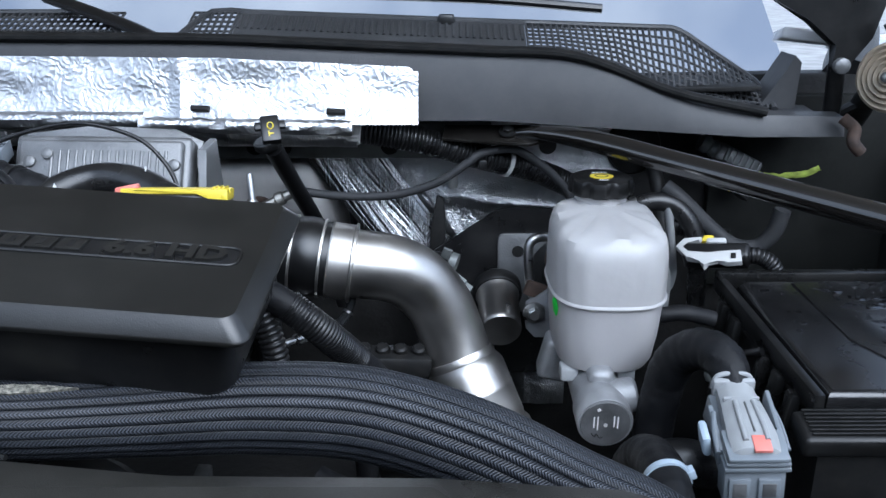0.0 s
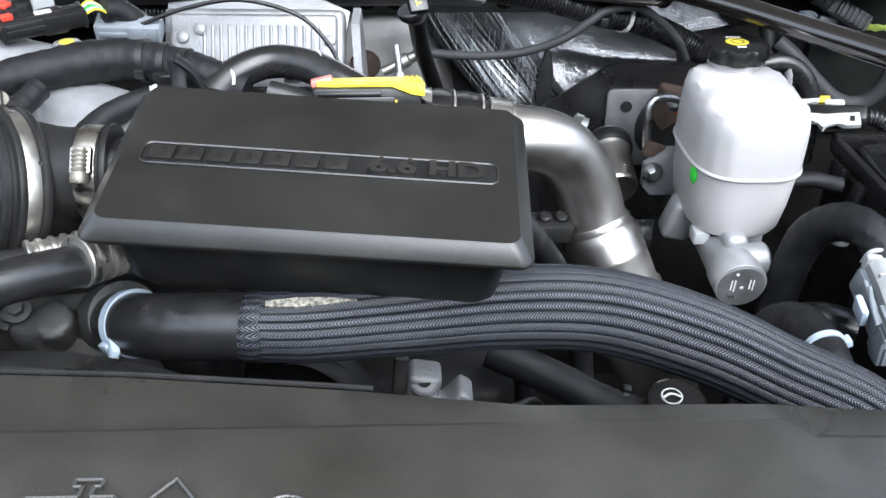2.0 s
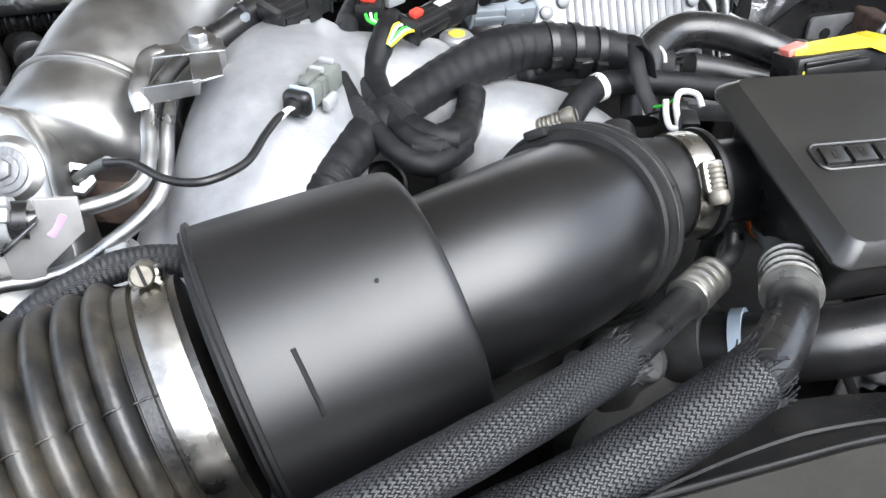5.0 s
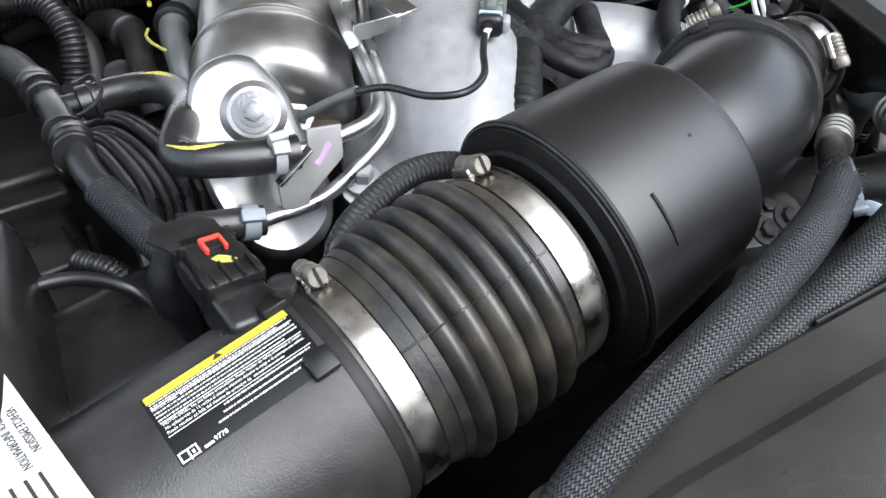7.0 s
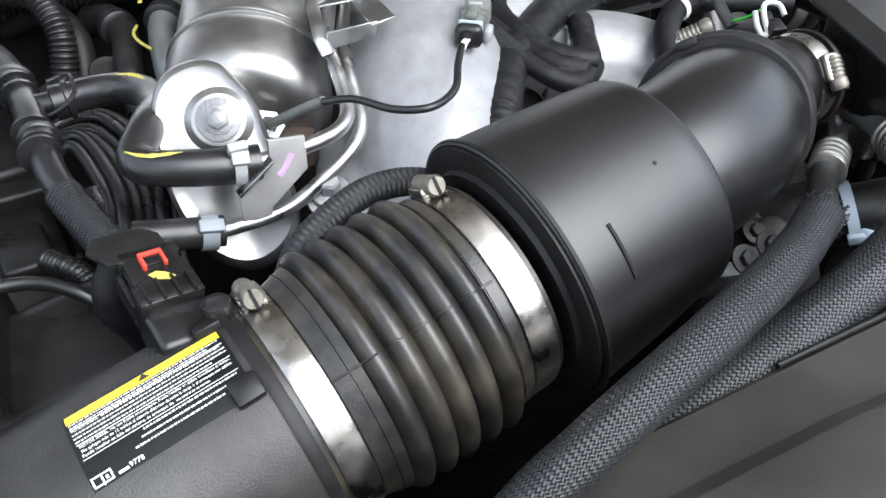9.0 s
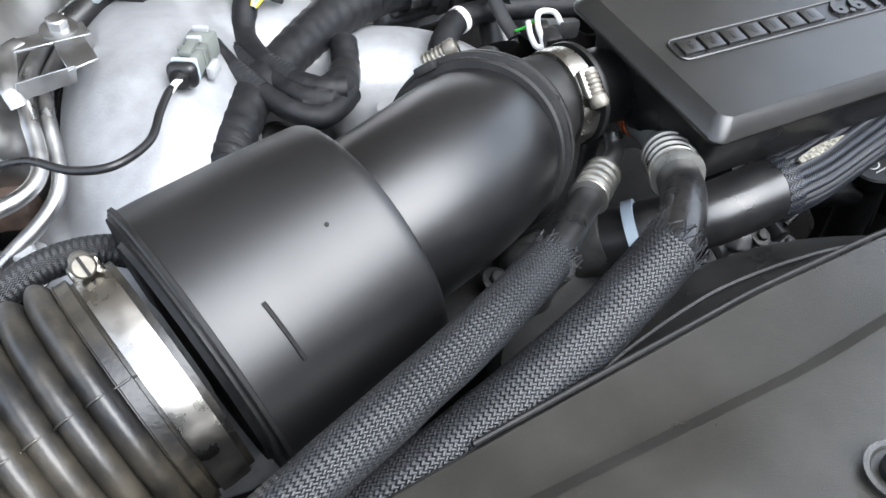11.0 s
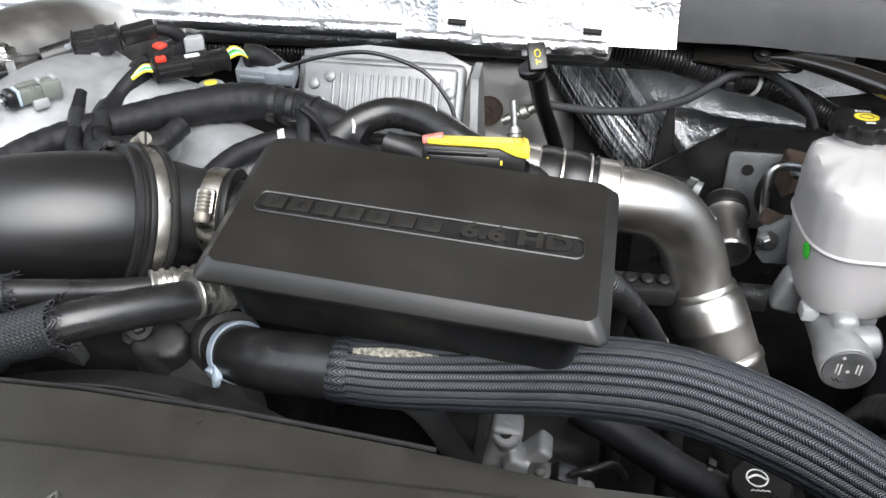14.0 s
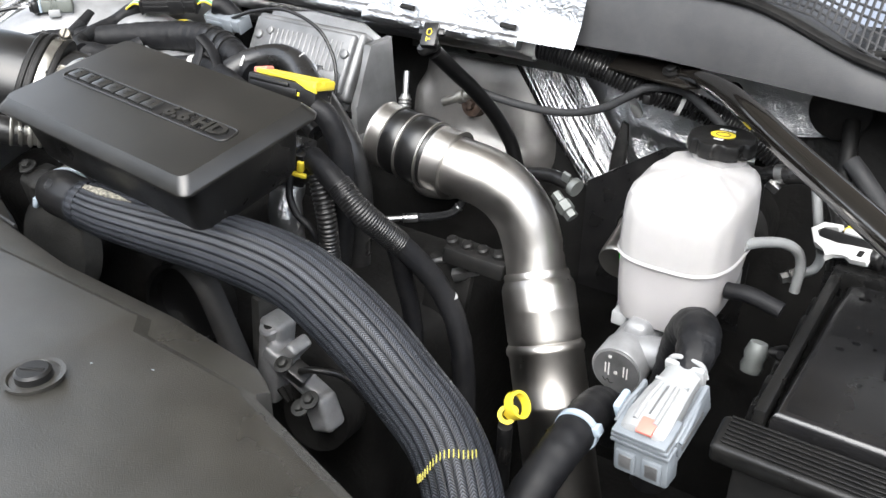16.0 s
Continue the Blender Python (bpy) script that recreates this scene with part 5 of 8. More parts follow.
def taped(k=0.0):
    """Spiral wraps of cloth tape with small wrinkles."""
    def f(v, a, L):
        s = (v / 0.013 + a / (2 * math.pi)) % 1.0
        return 1 + 0.055 * s + 0.05 * abs(noise.noise((v * 140 + k, math.cos(a) * 1.2, math.sin(a) * 1.2))) + 0.035 * noise.noise((v * 60 + k, math.cos(a) * 1.5, math.sin(a) * 1.5))
    return f


def corrugated(pts, r, period=0.0046, seg=20, depth=0.16):
    """Ringed plastic conduit."""
    c = spline(pts, 12)
    length = sum(float(np.linalg.norm(np.array(b[:3]) - np.array(a[:3]))) for a, b in zip(c, c[1:]))
    n = max(4, int(length / period * 6 / (len(pts) - 1)))
    return tube(pts, r, seg=seg, n=n, shape=lambda v, a, L: 1 - depth * (0.5 + 0.5 * math.cos(2 * math.pi * v / period)) ** 2)


# ---- conduits and wires on the firewall ----
loom = thing("corrugated_conduit", (0.04, 1.0, 1.30), "black corrugated wiring conduit along the firewall", "conduit")
LP = [(-0.105, 0.966, 1.399), (-0.075, 0.968, 1.395), (-0.02, 0.978, 1.382), (0.045, 0.993, 1.360), (0.10, 1.015, 1.342), (0.150, 1.035, 1.318), (0.20, 1.04, 1.29)]
part("conduit", corrugated(LP, 0.0158), LOOM, loom)
part("foil_cuff", turned([(0.0165, 0), (0.0175, 0.004), (0.0170, 0.016), (0.015, 0.018)], (-0.112, 0.966, 1.400), (1, 0.03, -0.12), 24), NATURAL, loom, "pale end cuff")
cable_tie(loom, (0.078, 1.006, 1.350), (0.9, 0.35, -0.3), 0.0162, 0.005, NATURAL, (0, 0.2, 1))
part("clip", box((0.010, 0.010, 0.012), (0.047, 0.976, 1.355), 0.002), LOOM, loom)
part("clip_stem", turned([(0.006, -0.02), (0.0065, 0.0), (0.004, 0.012)], (0.012, 1.03, 1.325), (0, -0.6, 0.6), 16), NATURAL, loom)
solo("corrugated_conduit", corrugated([(-1.10, 0.985, 1.372), (-0.60, 0.985, 1.368), (-0.42, 0.985, 1.366), (-0.36, 0.98, 1.37)], 0.0135), LOOM, "black corrugated wiring conduit below the foil", "conduit")
solo("rubber_vacuum_line", tube([(-0.178, 0.955, 1.330), (-0.14, 0.962, 1.322), (-0.095, 0.97, 1.317), (-0.05, 0.972, 1.320), (-0.005, 0.968, 1.336), (0.028, 0.968, 1.358), (0.048, 0.972, 1.370), (0.085, 0.978, 1.372), (0.12, 0.985, 1.350), (0.145, 0.992, 1.325), (0.16, 1.0, 1.30)], 0.0052, seg=14, n=8), VACLINE, "thin black rubber line clipped across the firewall", "hose")
solo("rubber_flap", slab([(-0.016, -0.12), (0.004, -0.12), (0.014, 0.02), (0.012, 0.048), (0.004, 0.052), (-0.006, 0.01)], 0, 0.006, axes((-0.010, 1.045, 1.245), (1, 0, 0.05), (0.2, -1, 0.1)), 0.001), RUBBER, "dark rubber flap in front of the foil", "flap")
flange = thing("firewall_flange", (-0.15, 1.02, 1.36), "grey steel flange along the firewall with holes", "panel", kind="structure")
part("flange_plate", box((0.40, 0.006, 0.045), pose(-0.14, 1.035, 1.372, -8, 0, 0), 0.002), OLIVE, flange)
for x in (-0.235, -0.20, -0.067, 0.13):
    part("flange_hole", turned([(0.011, 0), (0.011, 0.006)], (x, 1.0335, 1.366), (0, -1, -0.1), 20), DARK, flange)

# oil dipstick
dip = thing("oil_dipstick", (-0.15, 0.87, 1.25), "black oil dipstick tube with square cap", "dipstick")
DP = [(-0.175, 0.851, 1.404), (-0.172, 0.89, 1.372), (-0.168, 0.935, 1.335), (-0.158, 0.975, 1.290), (-0.145, 1.0, 1.24), (-0.13, 1.01, 1.16)]
part("tube", tube(DP, 0.0098, seg=20, n=6), SATIN, dip)
part("collar", turned([(0.0112, 0), (0.0135, 0.003), (0.0135, 0.009), (0.0112, 0.011)], (-0.1785, 0.848, 1.4035), (-0.25, -0.25, 1), 24), SATIN, dip)
dh = axes((-0.1745, 0.843, 1.424), (1, 0.25, 0.05), (-0.15, -0.75, 0.6))
part("handle", box((0.019, 0.030, 0.010), dh, 0.002, 2), SATIN, dip)
part("handle_wing", box((0.032, 0.009, 0.006), dh @ pose(0, 0.006, -0.002), 0.002), SATIN, dip)
part("handle_mark", tube([dh @ Vector((0.003 * math.cos(a), 0.002 + 0.004 * math.sin(a), 0.0055)) for a in [2 * math.pi * k / 10 for k in range(11)]], 0.0007, seg=5, n=1), YELLOW, dip, "yellow oil mark")
part("handle_mark", box((0.0055, 0.0016, 0.0006), dh @ pose(0, -0.007, 0.0053), 0), YELLOW, dip)
part("handle_mark", box((0.0012, 0.006, 0.0006), dh @ pose(-0.002, -0.007, 0.0053), 0), YELLOW, dip)

# threaded stud behind the pipe
stud = thing("threaded_stud", (-0.19, 0.80, 1.28), "zinc threaded stud with ringed spring sleeve", "stud")
STA = Vector((-0.10, 0.28, 1)).normalized()
part("pin", turned([(0.0036, -0.03), (0.0036, 0.022), (0.0030, 0.026)], (-0.193, 0.818, 1.358), STA, 14), ZINC, stud)
part("spring_sleeve", turned([(0.0055, -0.032)] + [(0.0062 + 0.0018 * (k % 2), -0.030 + 0.0021 * k) for k in range(13)] + [(0.0048, -0.001)], (-0.193, 0.818, 1.358), STA, 20), ZINC, stud)

# turbo and its shield behind the module
turbo = thing("turbo_housing", (-0.16, 0.97, 1.10), "grey pressed turbo heat shield with rusty bolts", "heat shield")
bm = bmesh.new()
block(bm, (0.24, 0.14, 0.22), pose(-0.240, 1.122, 1.255, -10, 0, 6), 0.065, 8)
block(bm, (0.10, 0.10, 0.20), pose(-0.315, 1.085, 1.20, -16, 0, 20), 0.035, 4)
block(bm, (0.12, 0.08, 0.05), pose(-0.22, 1.075, 1.20, -20, 12, 4), 0.02, 4)
casting("shield_dome", bm, MATTESHIELD, turbo, 0.006, 9)
part("rust_boss", turned([(0.020, -0.03), (0.019, 0.002), (0.011, 0.004)], (-0.243, 1.046, 1.276), (-0.15, -1, 0.2), 18), RUST, turbo, "rusty boss")
part("rust_bolt", turned([(0.009, 0), (0.009, 0.010), (0.007, 0.011)], (-0.243, 1.044, 1.276), (-0.15, -1, 0.2), 6), RUST, turbo)
part("sensor_probe", turned([(0.0055, -0.01), (0.0055, 0.012), (0.0085, 0.014), (0.0085, 0.022), (0.006, 0.024), (0.006, 0.036)], (-0.205, 0.93, 1.318), (0.8, 0.15, 0.35), 14), DULLBAND, turbo, "dull steel sensor probe")

# ---- module with fins on a bracket ----
module = thing("control_module", (-0.32, 0.82, 1.28), "cast aluminium control module with cooling fins", "control module")
MM = axes((-0.330, 0.797, 1.384), (1, 0.015, -0.02), (-0.02, -0.86, 0.50))
part("case", box((0.172, 0.085, 0.024), MM, 0.006, 3), DIECAST, module)
part("case_rim", box((0.158, 0.073, 0.012), MM @ pose(0, -0.001, 0.014), 0.004, 3), DIECAST, module)
for k in range(15):
    part("fin", tube([MM @ Vector((-0.046 + 0.0078 * k, -0.014, 0.0195)), MM @ Vector((-0.046 + 0.0078 * k, 0.024, 0.0195))], 0.0019, seg=8, n=2), DIECAST, module)
part("step", box((0.150, 0.022, 0.008), MM @ pose(0.0, -0.024, 0.020), 0.003), DIECAST, module)
for x, y in ((-0.066, 0.012), (-0.058, -0.006), (-0.070, -0.022), (-0.050, 0.020), (0.072, 0.010), (-0.036, -0.024)):
    part("boss", turned([(0.006, 0), (0.0055, 0.006), (0.0035, 0.007)], MM @ Vector((x, y, 0.017)), MM.to_3x3() @ Vector((0, 0, 1)), 16), DIECAST, module)
bm = bmesh.new()
bolt(bm, MM @ Vector((0.035, -0.018, 0.024)), MM.to_3x3() @ Vector((0, 0, 1)), 0.0052, 0.006)
part("case_bolt", bm, ZINC, module)
part("bolt_bracket", box((0.024, 0.026, 0.010), MM @ pose(0.037, -0.022, 0.019), 0.004), LOOM, module, "black plastic clip bracket")
part("back_plate", slab([(-0.095, -0.05), (0.075, -0.05), (0.090, 0.045), (0.06, 0.058), (-0.02, 0.060), (-0.088, 0.052)], -0.018, -0.012, MM, 0.002), DIECAST, module)
part("bracket", slab([(-0.048, -0.075), (0.030, -0.075), (0.032, -0.02), (0.038, 0.040), (-0.005, 0.042), (-0.020, 0.012), (-0.044, -0.02)], -0.004, 0.004, axes((-0.2315, 0.808, 1.372), (0, 1, 0.1), (1, 0.0, 0.05)), 0.002), DIECAST, module, "grey cast side bracket")
part("bracket_foot", box((0.06, 0.05, 0.02), pose(-0.235, 0.775, 1.305, 0, 10, 0), 0.005), DIECAST, module)
solo("sensor_wire", tube([(-0.452, 0.772, 1.412), (-0.425, 0.770, 1.424), (-0.385, 0.770, 1.438), (-0.335, 0.772, 1.445), (-0.285, 0.770, 1.432), (-0.258, 0.764, 1.408), (-0.247, 0.757, 1.385), (-0.244, 0.75, 1.36)], 0.0021, seg=10, n=10), LOOM, "thin black wire arching over the module", "wire")

# ---- yellow-latched injector plugs and the hoses beside the cover ----
yplug = thing("yellow_latch_plug", (-0.21, 0.65, 1.37), "black multi-pin plug with yellow lever latch", "connector")
YM = axes((-0.2165, 0.6500, 1.3985), (1, 0.09, -0.03), (0, 0.22, 1))
part("plug_body", box((0.088, 0.030, 0.026), YM, 0.003), LOOM, yplug)
part("plug_detail", box((0.060, 0.004, 0.012), YM @ pose(-0.008, -0.016, 0.0), 0.001), SATIN, yplug)
part("lever", slab([(-0.040, -0.006), (-0.026, -0.010), (0.028, -0.012), (0.032, -0.017), (0.046, -0.017), (0.046, -0.010), (0.040, -0.010), (0.040, -0.004), (0.046, -0.004), (0.046, 0.014), (0.030, 0.014), (0.026, 0.010), (-0.026, 0.010), (-0.040, 0.006)], 0.0130, 0.0172, YM, 0.0015), YELLOW, yplug, "yellow lever latch")
part("lever_end", box((0.006, 0.034, 0.007), YM @ pose(0.043, -0.002, 0.011), 0.002), YELLOW, yplug)
part("lever_skirt", slab([(0.034, 0.004), (0.046, 0.002), (0.046, 0.013), (-0.030, 0.013), (-0.026, 0.0118), (0.020, 0.0108)], -0.0015, 0.0015, YM @ pose(0, -0.017, 0.004, 90, 0, 0), 0.0006), YELLOW, yplug)
part("plug_rib", box((0.050, 0.003, 0.004), YM @ pose(-0.014, -0.0165, 0.008), 0.001), SATIN, yplug)
for x, w in ((0.021, 0.006), (-0.037, 0.005)):
    part("side_window", box((w, 0.0012, 0.004), YM @ pose(x, -0.0152, 0.001), 0.0003), YELLOW, yplug)
for k in range(3):
    part("lever_rib", box((0.0016, 0.022, 0.0022), YM @ pose(0.034 + 0.004 * k, -0.001, 0.0178), 0.0006), YELLOW, yplug)
part("lock_tab", box((0.018, 0.012, 0.006), YM @ pose(-0.036, 0.001, 0.016, 0, -12, 0), 0.0015), PALERED, yplug, "pale red lock tab")
part("cable", tube([(-0.175, 0.640, 1.392), (-0.160, 0.645, 1.380), (-0.150, 0.650, 1.345), (-0.148, 0.65, 1.29), (-0.150, 0.64, 1.22)], 0.0115, seg=18, n=8, shape=taped(3)), TAPE, yplug)
yplug2 = thing("yellow_latch_plug", (-0.12, 0.56, 1.30), "black plug with small yellow latch below the cover", "connector")
part("plug_body", box((0.030, 0.036, 0.040), pose(-0.184, 0.620, 1.338, 10, 10, 20), 0.003), LOOM, yplug2)
part("latch", box((0.007, 0.014, 0.013), pose(-0.167, 0.610, 1.341, 10, 10, 20), 0.002), YELLOW, yplug2, "yellow latch")
part("latch_hook", box((0.016, 0.005, 0.005), pose(-0.168, 0.606, 1.331, 10, 10, 20), 0.002), YELLOW, yplug2)
part("plug_post", turned([(0.008, -0.01), (0.008, 0.010), (0.006, 0.012)], (-0.176, 0.612, 1.356), (0.3, -0.4, 0.9), 12), LOOM, yplug2)
part("latch_tooth", box((0.004, 0.006, 0.018), pose(-0.170, 0.600, 1.346, 10, 10, 20), 0.001), YELLOW, yplug2)
part("cable", tube([(-0.165, 0.622, 1.345), (-0.130, 0.612, 1.335), (-0.095, 0.615, 1.305), (-0.072, 0.645, 1.265), (-0.045, 0.672, 1.215), (-0.020, 0.678, 1.16), (-0.005, 0.67, 1.08), (0.0, 0.66, 0.98)], 0.0118, seg=20, n=8, shape=taped(7)), TAPE, yplug2, "cloth-taped cable")
part("ridged_sleeve", corrugated([(-0.122, 0.6115, 1.331), (-0.095, 0.615, 1.305), (-0.072, 0.645, 1.265)], 0.0132, 0.0030, 26, 0.06), LOOM, yplug2, "finely ridged black sleeve")
part("cable_branch", tube([(-0.075, 0.640, 1.27), (-0.080, 0.66, 1.22), (-0.070, 0.665, 1.15), (-0.065, 0.66, 1.05)], 0.010, seg=16, n=6, shape=taped(11)), TAPE, yplug2)
part("white_band", turned([(0.0122, -0.003), (0.0128, 0), (0.0122, 0.003)], (-0.0355, 0.677, 1.196), (0.4, 0.1, -0.9), 20), PAPER, yplug2)
bhose = thing("bent_rubber_hose", (-0.30, 0.71, 1.30), "black bent rubber hose with white paint marks", "hose")
part("hose", tube([(-0.362, 0.668, 1.362), (-0.353, 0.690, 1.383), (-0.335, 0.712, 1.397), (-0.305, 0.725, 1.404), (-0.270, 0.718, 1.402), (-0.238, 0.700, 1.393), (-0.205, 0.690, 1.375), (-0.175, 0.690, 1.335), (-0.162, 0.690, 1.28), (-0.160, 0.68, 1.20)], 0.0148, seg=28, n=8), HOSE, bhose)
part("paint_mark", tube([(-0.336, 0.702, 1.406), (-0.333, 0.696, 1.402), (-0.333, 0.692, 1.396)], 0.0016, seg=6, n=4), PAPER, bhose)
part("paint_mark", tube([(-0.262, 0.722, 1.415), (-0.258, 0.710, 1.413), (-0.254, 0.703, 1.408)], 0.0014, seg=6, n=4), PAPER, bhose)
part("lower_hose", tube([(-0.305, 0.70, 1.385), (-0.275, 0.695, 1.378), (-0.24, 0.68, 1.37), (-0.20, 0.67, 1.35)], 0.011, seg=18), HOSE, bhose)

solo("foil_wrapped_pipe", tube([(-0.205, 0.640, 1.33), (-0.195, 0.612, 1.298), (-0.190, 0.605, 1.270), (-0.188, 0.61, 1.23)], 0.017, seg=22, n=8, shape=lambda v, a, L: 1 + 0.14 * noise.noise((v * 70, math.cos(a) * 1.6, math.sin(a) * 1.6))), FOIL, "crumpled foil wrapped pipe below the cover", "pipe")
solo("ringed_loom", corrugated([(-0.150, 0.612, 1.335), (-0.138, 0.606, 1.312), (-0.132, 0.604, 1.285), (-0.136, 0.61, 1.25), (-0.14, 0.62, 1.20)], 0.0105), LOOM, "black ringed loom below the cover", "conduit")
solo("thin_taped_wire", tube([(-0.178, 0.604, 1.33), (-0.176, 0.598, 1.31), (-0.166, 0.596, 1.292), (-0.152, 0.60, 1.278), (-0.146, 0.61, 1.25)], 0.0038, seg=10, n=8), TAPE, "thin black taped wire below the cover", "wire")
# small fuel line and bracket below the pipe
fline = thing("braided_fuel_line", (-0.06, 0.70, 1.24), "thin braided fuel line with a zinc end fitting", "hose")
part("line", tube([(-0.132, 0.758, 1.2345), (-0.118, 0.772, 1.234), (-0.104, 0.785, 1.237), (-0.0965, 0.793, 1.246)], 0.0048, seg=16, n=8), BRAIDSMALL, fline)
part("crimp_ring", turned([(0.0048, -0.0015), (0.0056, -0.001), (0.0056, 0.001), (0.0048, 0.0015)], (-0.0975, 0.792, 1.2445), (0.5, 0.5, 0.7), 18), ZINC, fline)
part("rubber_end", tube([(-0.0970, 0.7925, 1.2452), (-0.0935, 0.798, 1.256), (-0.098, 0.803, 1.268), (-0.112, 0.806, 1.276)], 0.0042, seg=14, n=6), VACLINE, fline)
part("fitting", turned([(0.0036, -0.022), (0.0036, 0), (0.0056, 0.001), (0.0056, 0.017), (0.0045, 0.018)], (-0.1450, 0.7450, 1.2350), (0.7, 0.7, -0.02), 18), ZINC, fline, "zinc end fitting")
part("rail_block", box((0.075, 0.035, 0.022), pose(-0.050, 0.760, 1.205, 0, 8, 12), 0.005), RUBBER, fline, "black plastic rail cover")
for k in range(4):
    part("rail_cap", turned([(0.007, 0), (0.007, 0.010), (0.005, 0.012)], (-0.078 + 0.018 * k, 0.753 + 0.004 * k, 1.216 - 0.0025 * k), (0, -0.3, 1), 12), RUBBER, fline)
lever = thing("shift_bracket", (-0.07, 0.76, 1.15), "zinc rod bracket with a hexagon nut", "bracket")
part("rod", tube([(-0.135, 0.745, 1.172), (-0.095, 0.756, 1.190), (-0.055, 0.768, 1.202), (-0.044, 0.770, 1.198), (-0.052, 0.765, 1.186)], 0.0042, seg=12), ZINC, lever)
part("nut", turned([(0.009, 0), (0.009, 0.012), (0.006, 0.018), (0.006, 0.03)], (-0.075, 0.752, 1.178), (0.8, 0.2, 0.35), 6), ZINC, lever)
part("stay", box((0.06, 0.012, 0.14), pose(-0.095, 0.76, 1.12, 0, 10, 0), 0.003), DARK, lever)
spring = thing("spring_clip_hose", (0.01, 0.87, 1.20), "small black hose end with a bright spring clip", "hose")
part("hose", tube([(-0.06, 0.892, 1.262), (-0.03, 0.884, 1.270), (-0.008, 0.876, 1.272), (0.010, 0.871, 1.270)], 0.0085, seg=16), HOSE, spring)
part("clip_ring", turned([(0.0095, -0.004), (0.0108, -0.004), (0.0108, 0.004), (0.0095, 0.004)], (0.012, 0.870, 1.270), (0.9, -0.25, -0.25), 20), OLIVE, spring)
part("clip_ears", box((0.010, 0.004, 0.014), pose(0.004, 0.862, 1.283, 20, 20, 0), 0.001), OLIVE, spring)
part("copper_fitting", turned([(0.006, 0), (0.006, 0.012), (0.0095, 0.014), (0.0095, 0.026), (0.0075, 0.028), (0.0075, 0.036)], (0.000, 0.845, 1.268), (0.75, -0.25, -0.5), 6), OLIVE, spring, "dull brass fitting")

# ---- strut brace, hoses and plugs towards the wing ----
brace = solo("strut_brace", tube([(0.080, 0.968, 1.394, 0.004), (0.115, 0.948, 1.398, 0.0085), (0.164, 0.90, 1.399, 0.0118), (0.246, 0.80, 1.394, 0.0122), (0.328, 0.70, 1.389, 0.0122), (0.41, 0.60, 1.384, 0.0122), (0.52, 0.466, 1.377, 0.0122)], 0.012, seg=28, n=10), PAINT, "glossy black tubular strut brace", "brace")
part("end_plate", slab([(-0.05, -0.012), (0.05, -0.016), (0.085, 0.0), (0.05, 0.020), (-0.05, 0.014)], -0.002, 0.002, axes((0.05, 0.968, 1.392), (1, -0.12, -0.02), (0, -0.5, 1)), 0.001), PAINT, brace)
bm = bmesh.new()
bolt(bm, (0.075, 0.965, 1.396), (0, -0.5, 1), 0.006, 0.007)
part("end_bolt", bm, BLACK, brace)
rh = thing("heater_hose", (0.25, 0.9, 1.15), "thick black heater hose arching beside the reservoir", "hose")
part("hose", tube([(0.205, 0.94, 1.308), (0.222, 0.93, 1.316), (0.246, 0.93, 1.322), (0.270, 0.93, 1.314), (0.288, 0.925, 1.292), (0.296, 0.92, 1.262), (0.298, 0.915, 1.20)], 0.0105, seg=24, n=8), HOSE, rh)
part("spring_clip", turned([(0.0106, -0.004), (0.0120, -0.004), (0.0120, 0.004), (0.0106, 0.004)], (0.222, 0.930, 1.316), (0.9, -0.1, 0.4), 24), ZINC, rh)
part("clip_ear", box((0.014, 0.006, 0.010), pose(0.218, 0.918, 1.306, 20, 30, 0), 0.001), ZINC, rh)
gh = thing("grey_heater_hose", (0.34, 0.98, 1.15), "dull grey rubber hose curving below the brace", "hose")
part("hose", tube([(0.275, 1.01, 1.318), (0.294, 1.00, 1.304), (0.330, 0.99, 1.270), (0.358, 0.982, 1.250), (0.385, 0.976, 1.250), (0.402, 0.970, 1.272), (0.408, 0.968, 1.30)], 0.0100, seg=20, n=8), VACLINE, gh)
part("conduit", corrugated([(0.25, 1.03, 1.27), (0.30, 1.02, 1.262), (0.36, 1.01, 1.25)], 0.011), LOOM, gh)
part("thick_pipe", tube([(0.262, 1.05, 1.35), (0.270, 1.02, 1.31), (0.275, 1.0, 1.25)], 0.009, seg=20), RUBBER, gh)
part("grommet", turned([(0.032, 0), (0.036, 0.006), (0.034, 0.012), (0.020, 0.018), (0.014, 0.02)], (0.245, 1.075, 1.355), (0, -1, 0.1), 32), RUBBER, gh)
wp = thing("white_latch_plug", (0.31, 0.885, 1.24), "black plug with a white latch frame behind the fuse box", "connector")
WM = axes((0.309, 0.893, 1.269), (1, -0.40, 0.14), (0.1, -0.55, 0.8))
part("plug_body", box((0.072, 0.022, 0.024), WM, 0.005, 3), LOOM, wp)
part("latch_frame", slab([(-0.044, 0.004), (-0.036, 0.016), (-0.016, 0.018), (-0.018, 0.012), (-0.032, 0.010), (-0.038, 0.003), (-0.030, -0.005), (-0.008, -0.007), (0.002, -0.003), (0.027, -0.001), (0.029, -0.018), (0.012, -0.020), (0.004, -0.016), (-0.006, -0.019), (-0.011, -0.026), (-0.016, -0.016), (-0.030, -0.013)], 0.0055, 0.0125, WM, 0.0015), PAPER, wp, "white plastic latch frame")
part("latch_slot", box((0.0055, 0.0075, 0.002), WM @ pose(0.0195, -0.0105, 0.0125), 0.0005), DARK, wp)
part("latch_top", box((0.022, 0.008, 0.008), WM @ pose(0.0, 0.012, 0.010), 0.003), PAPER, wp)
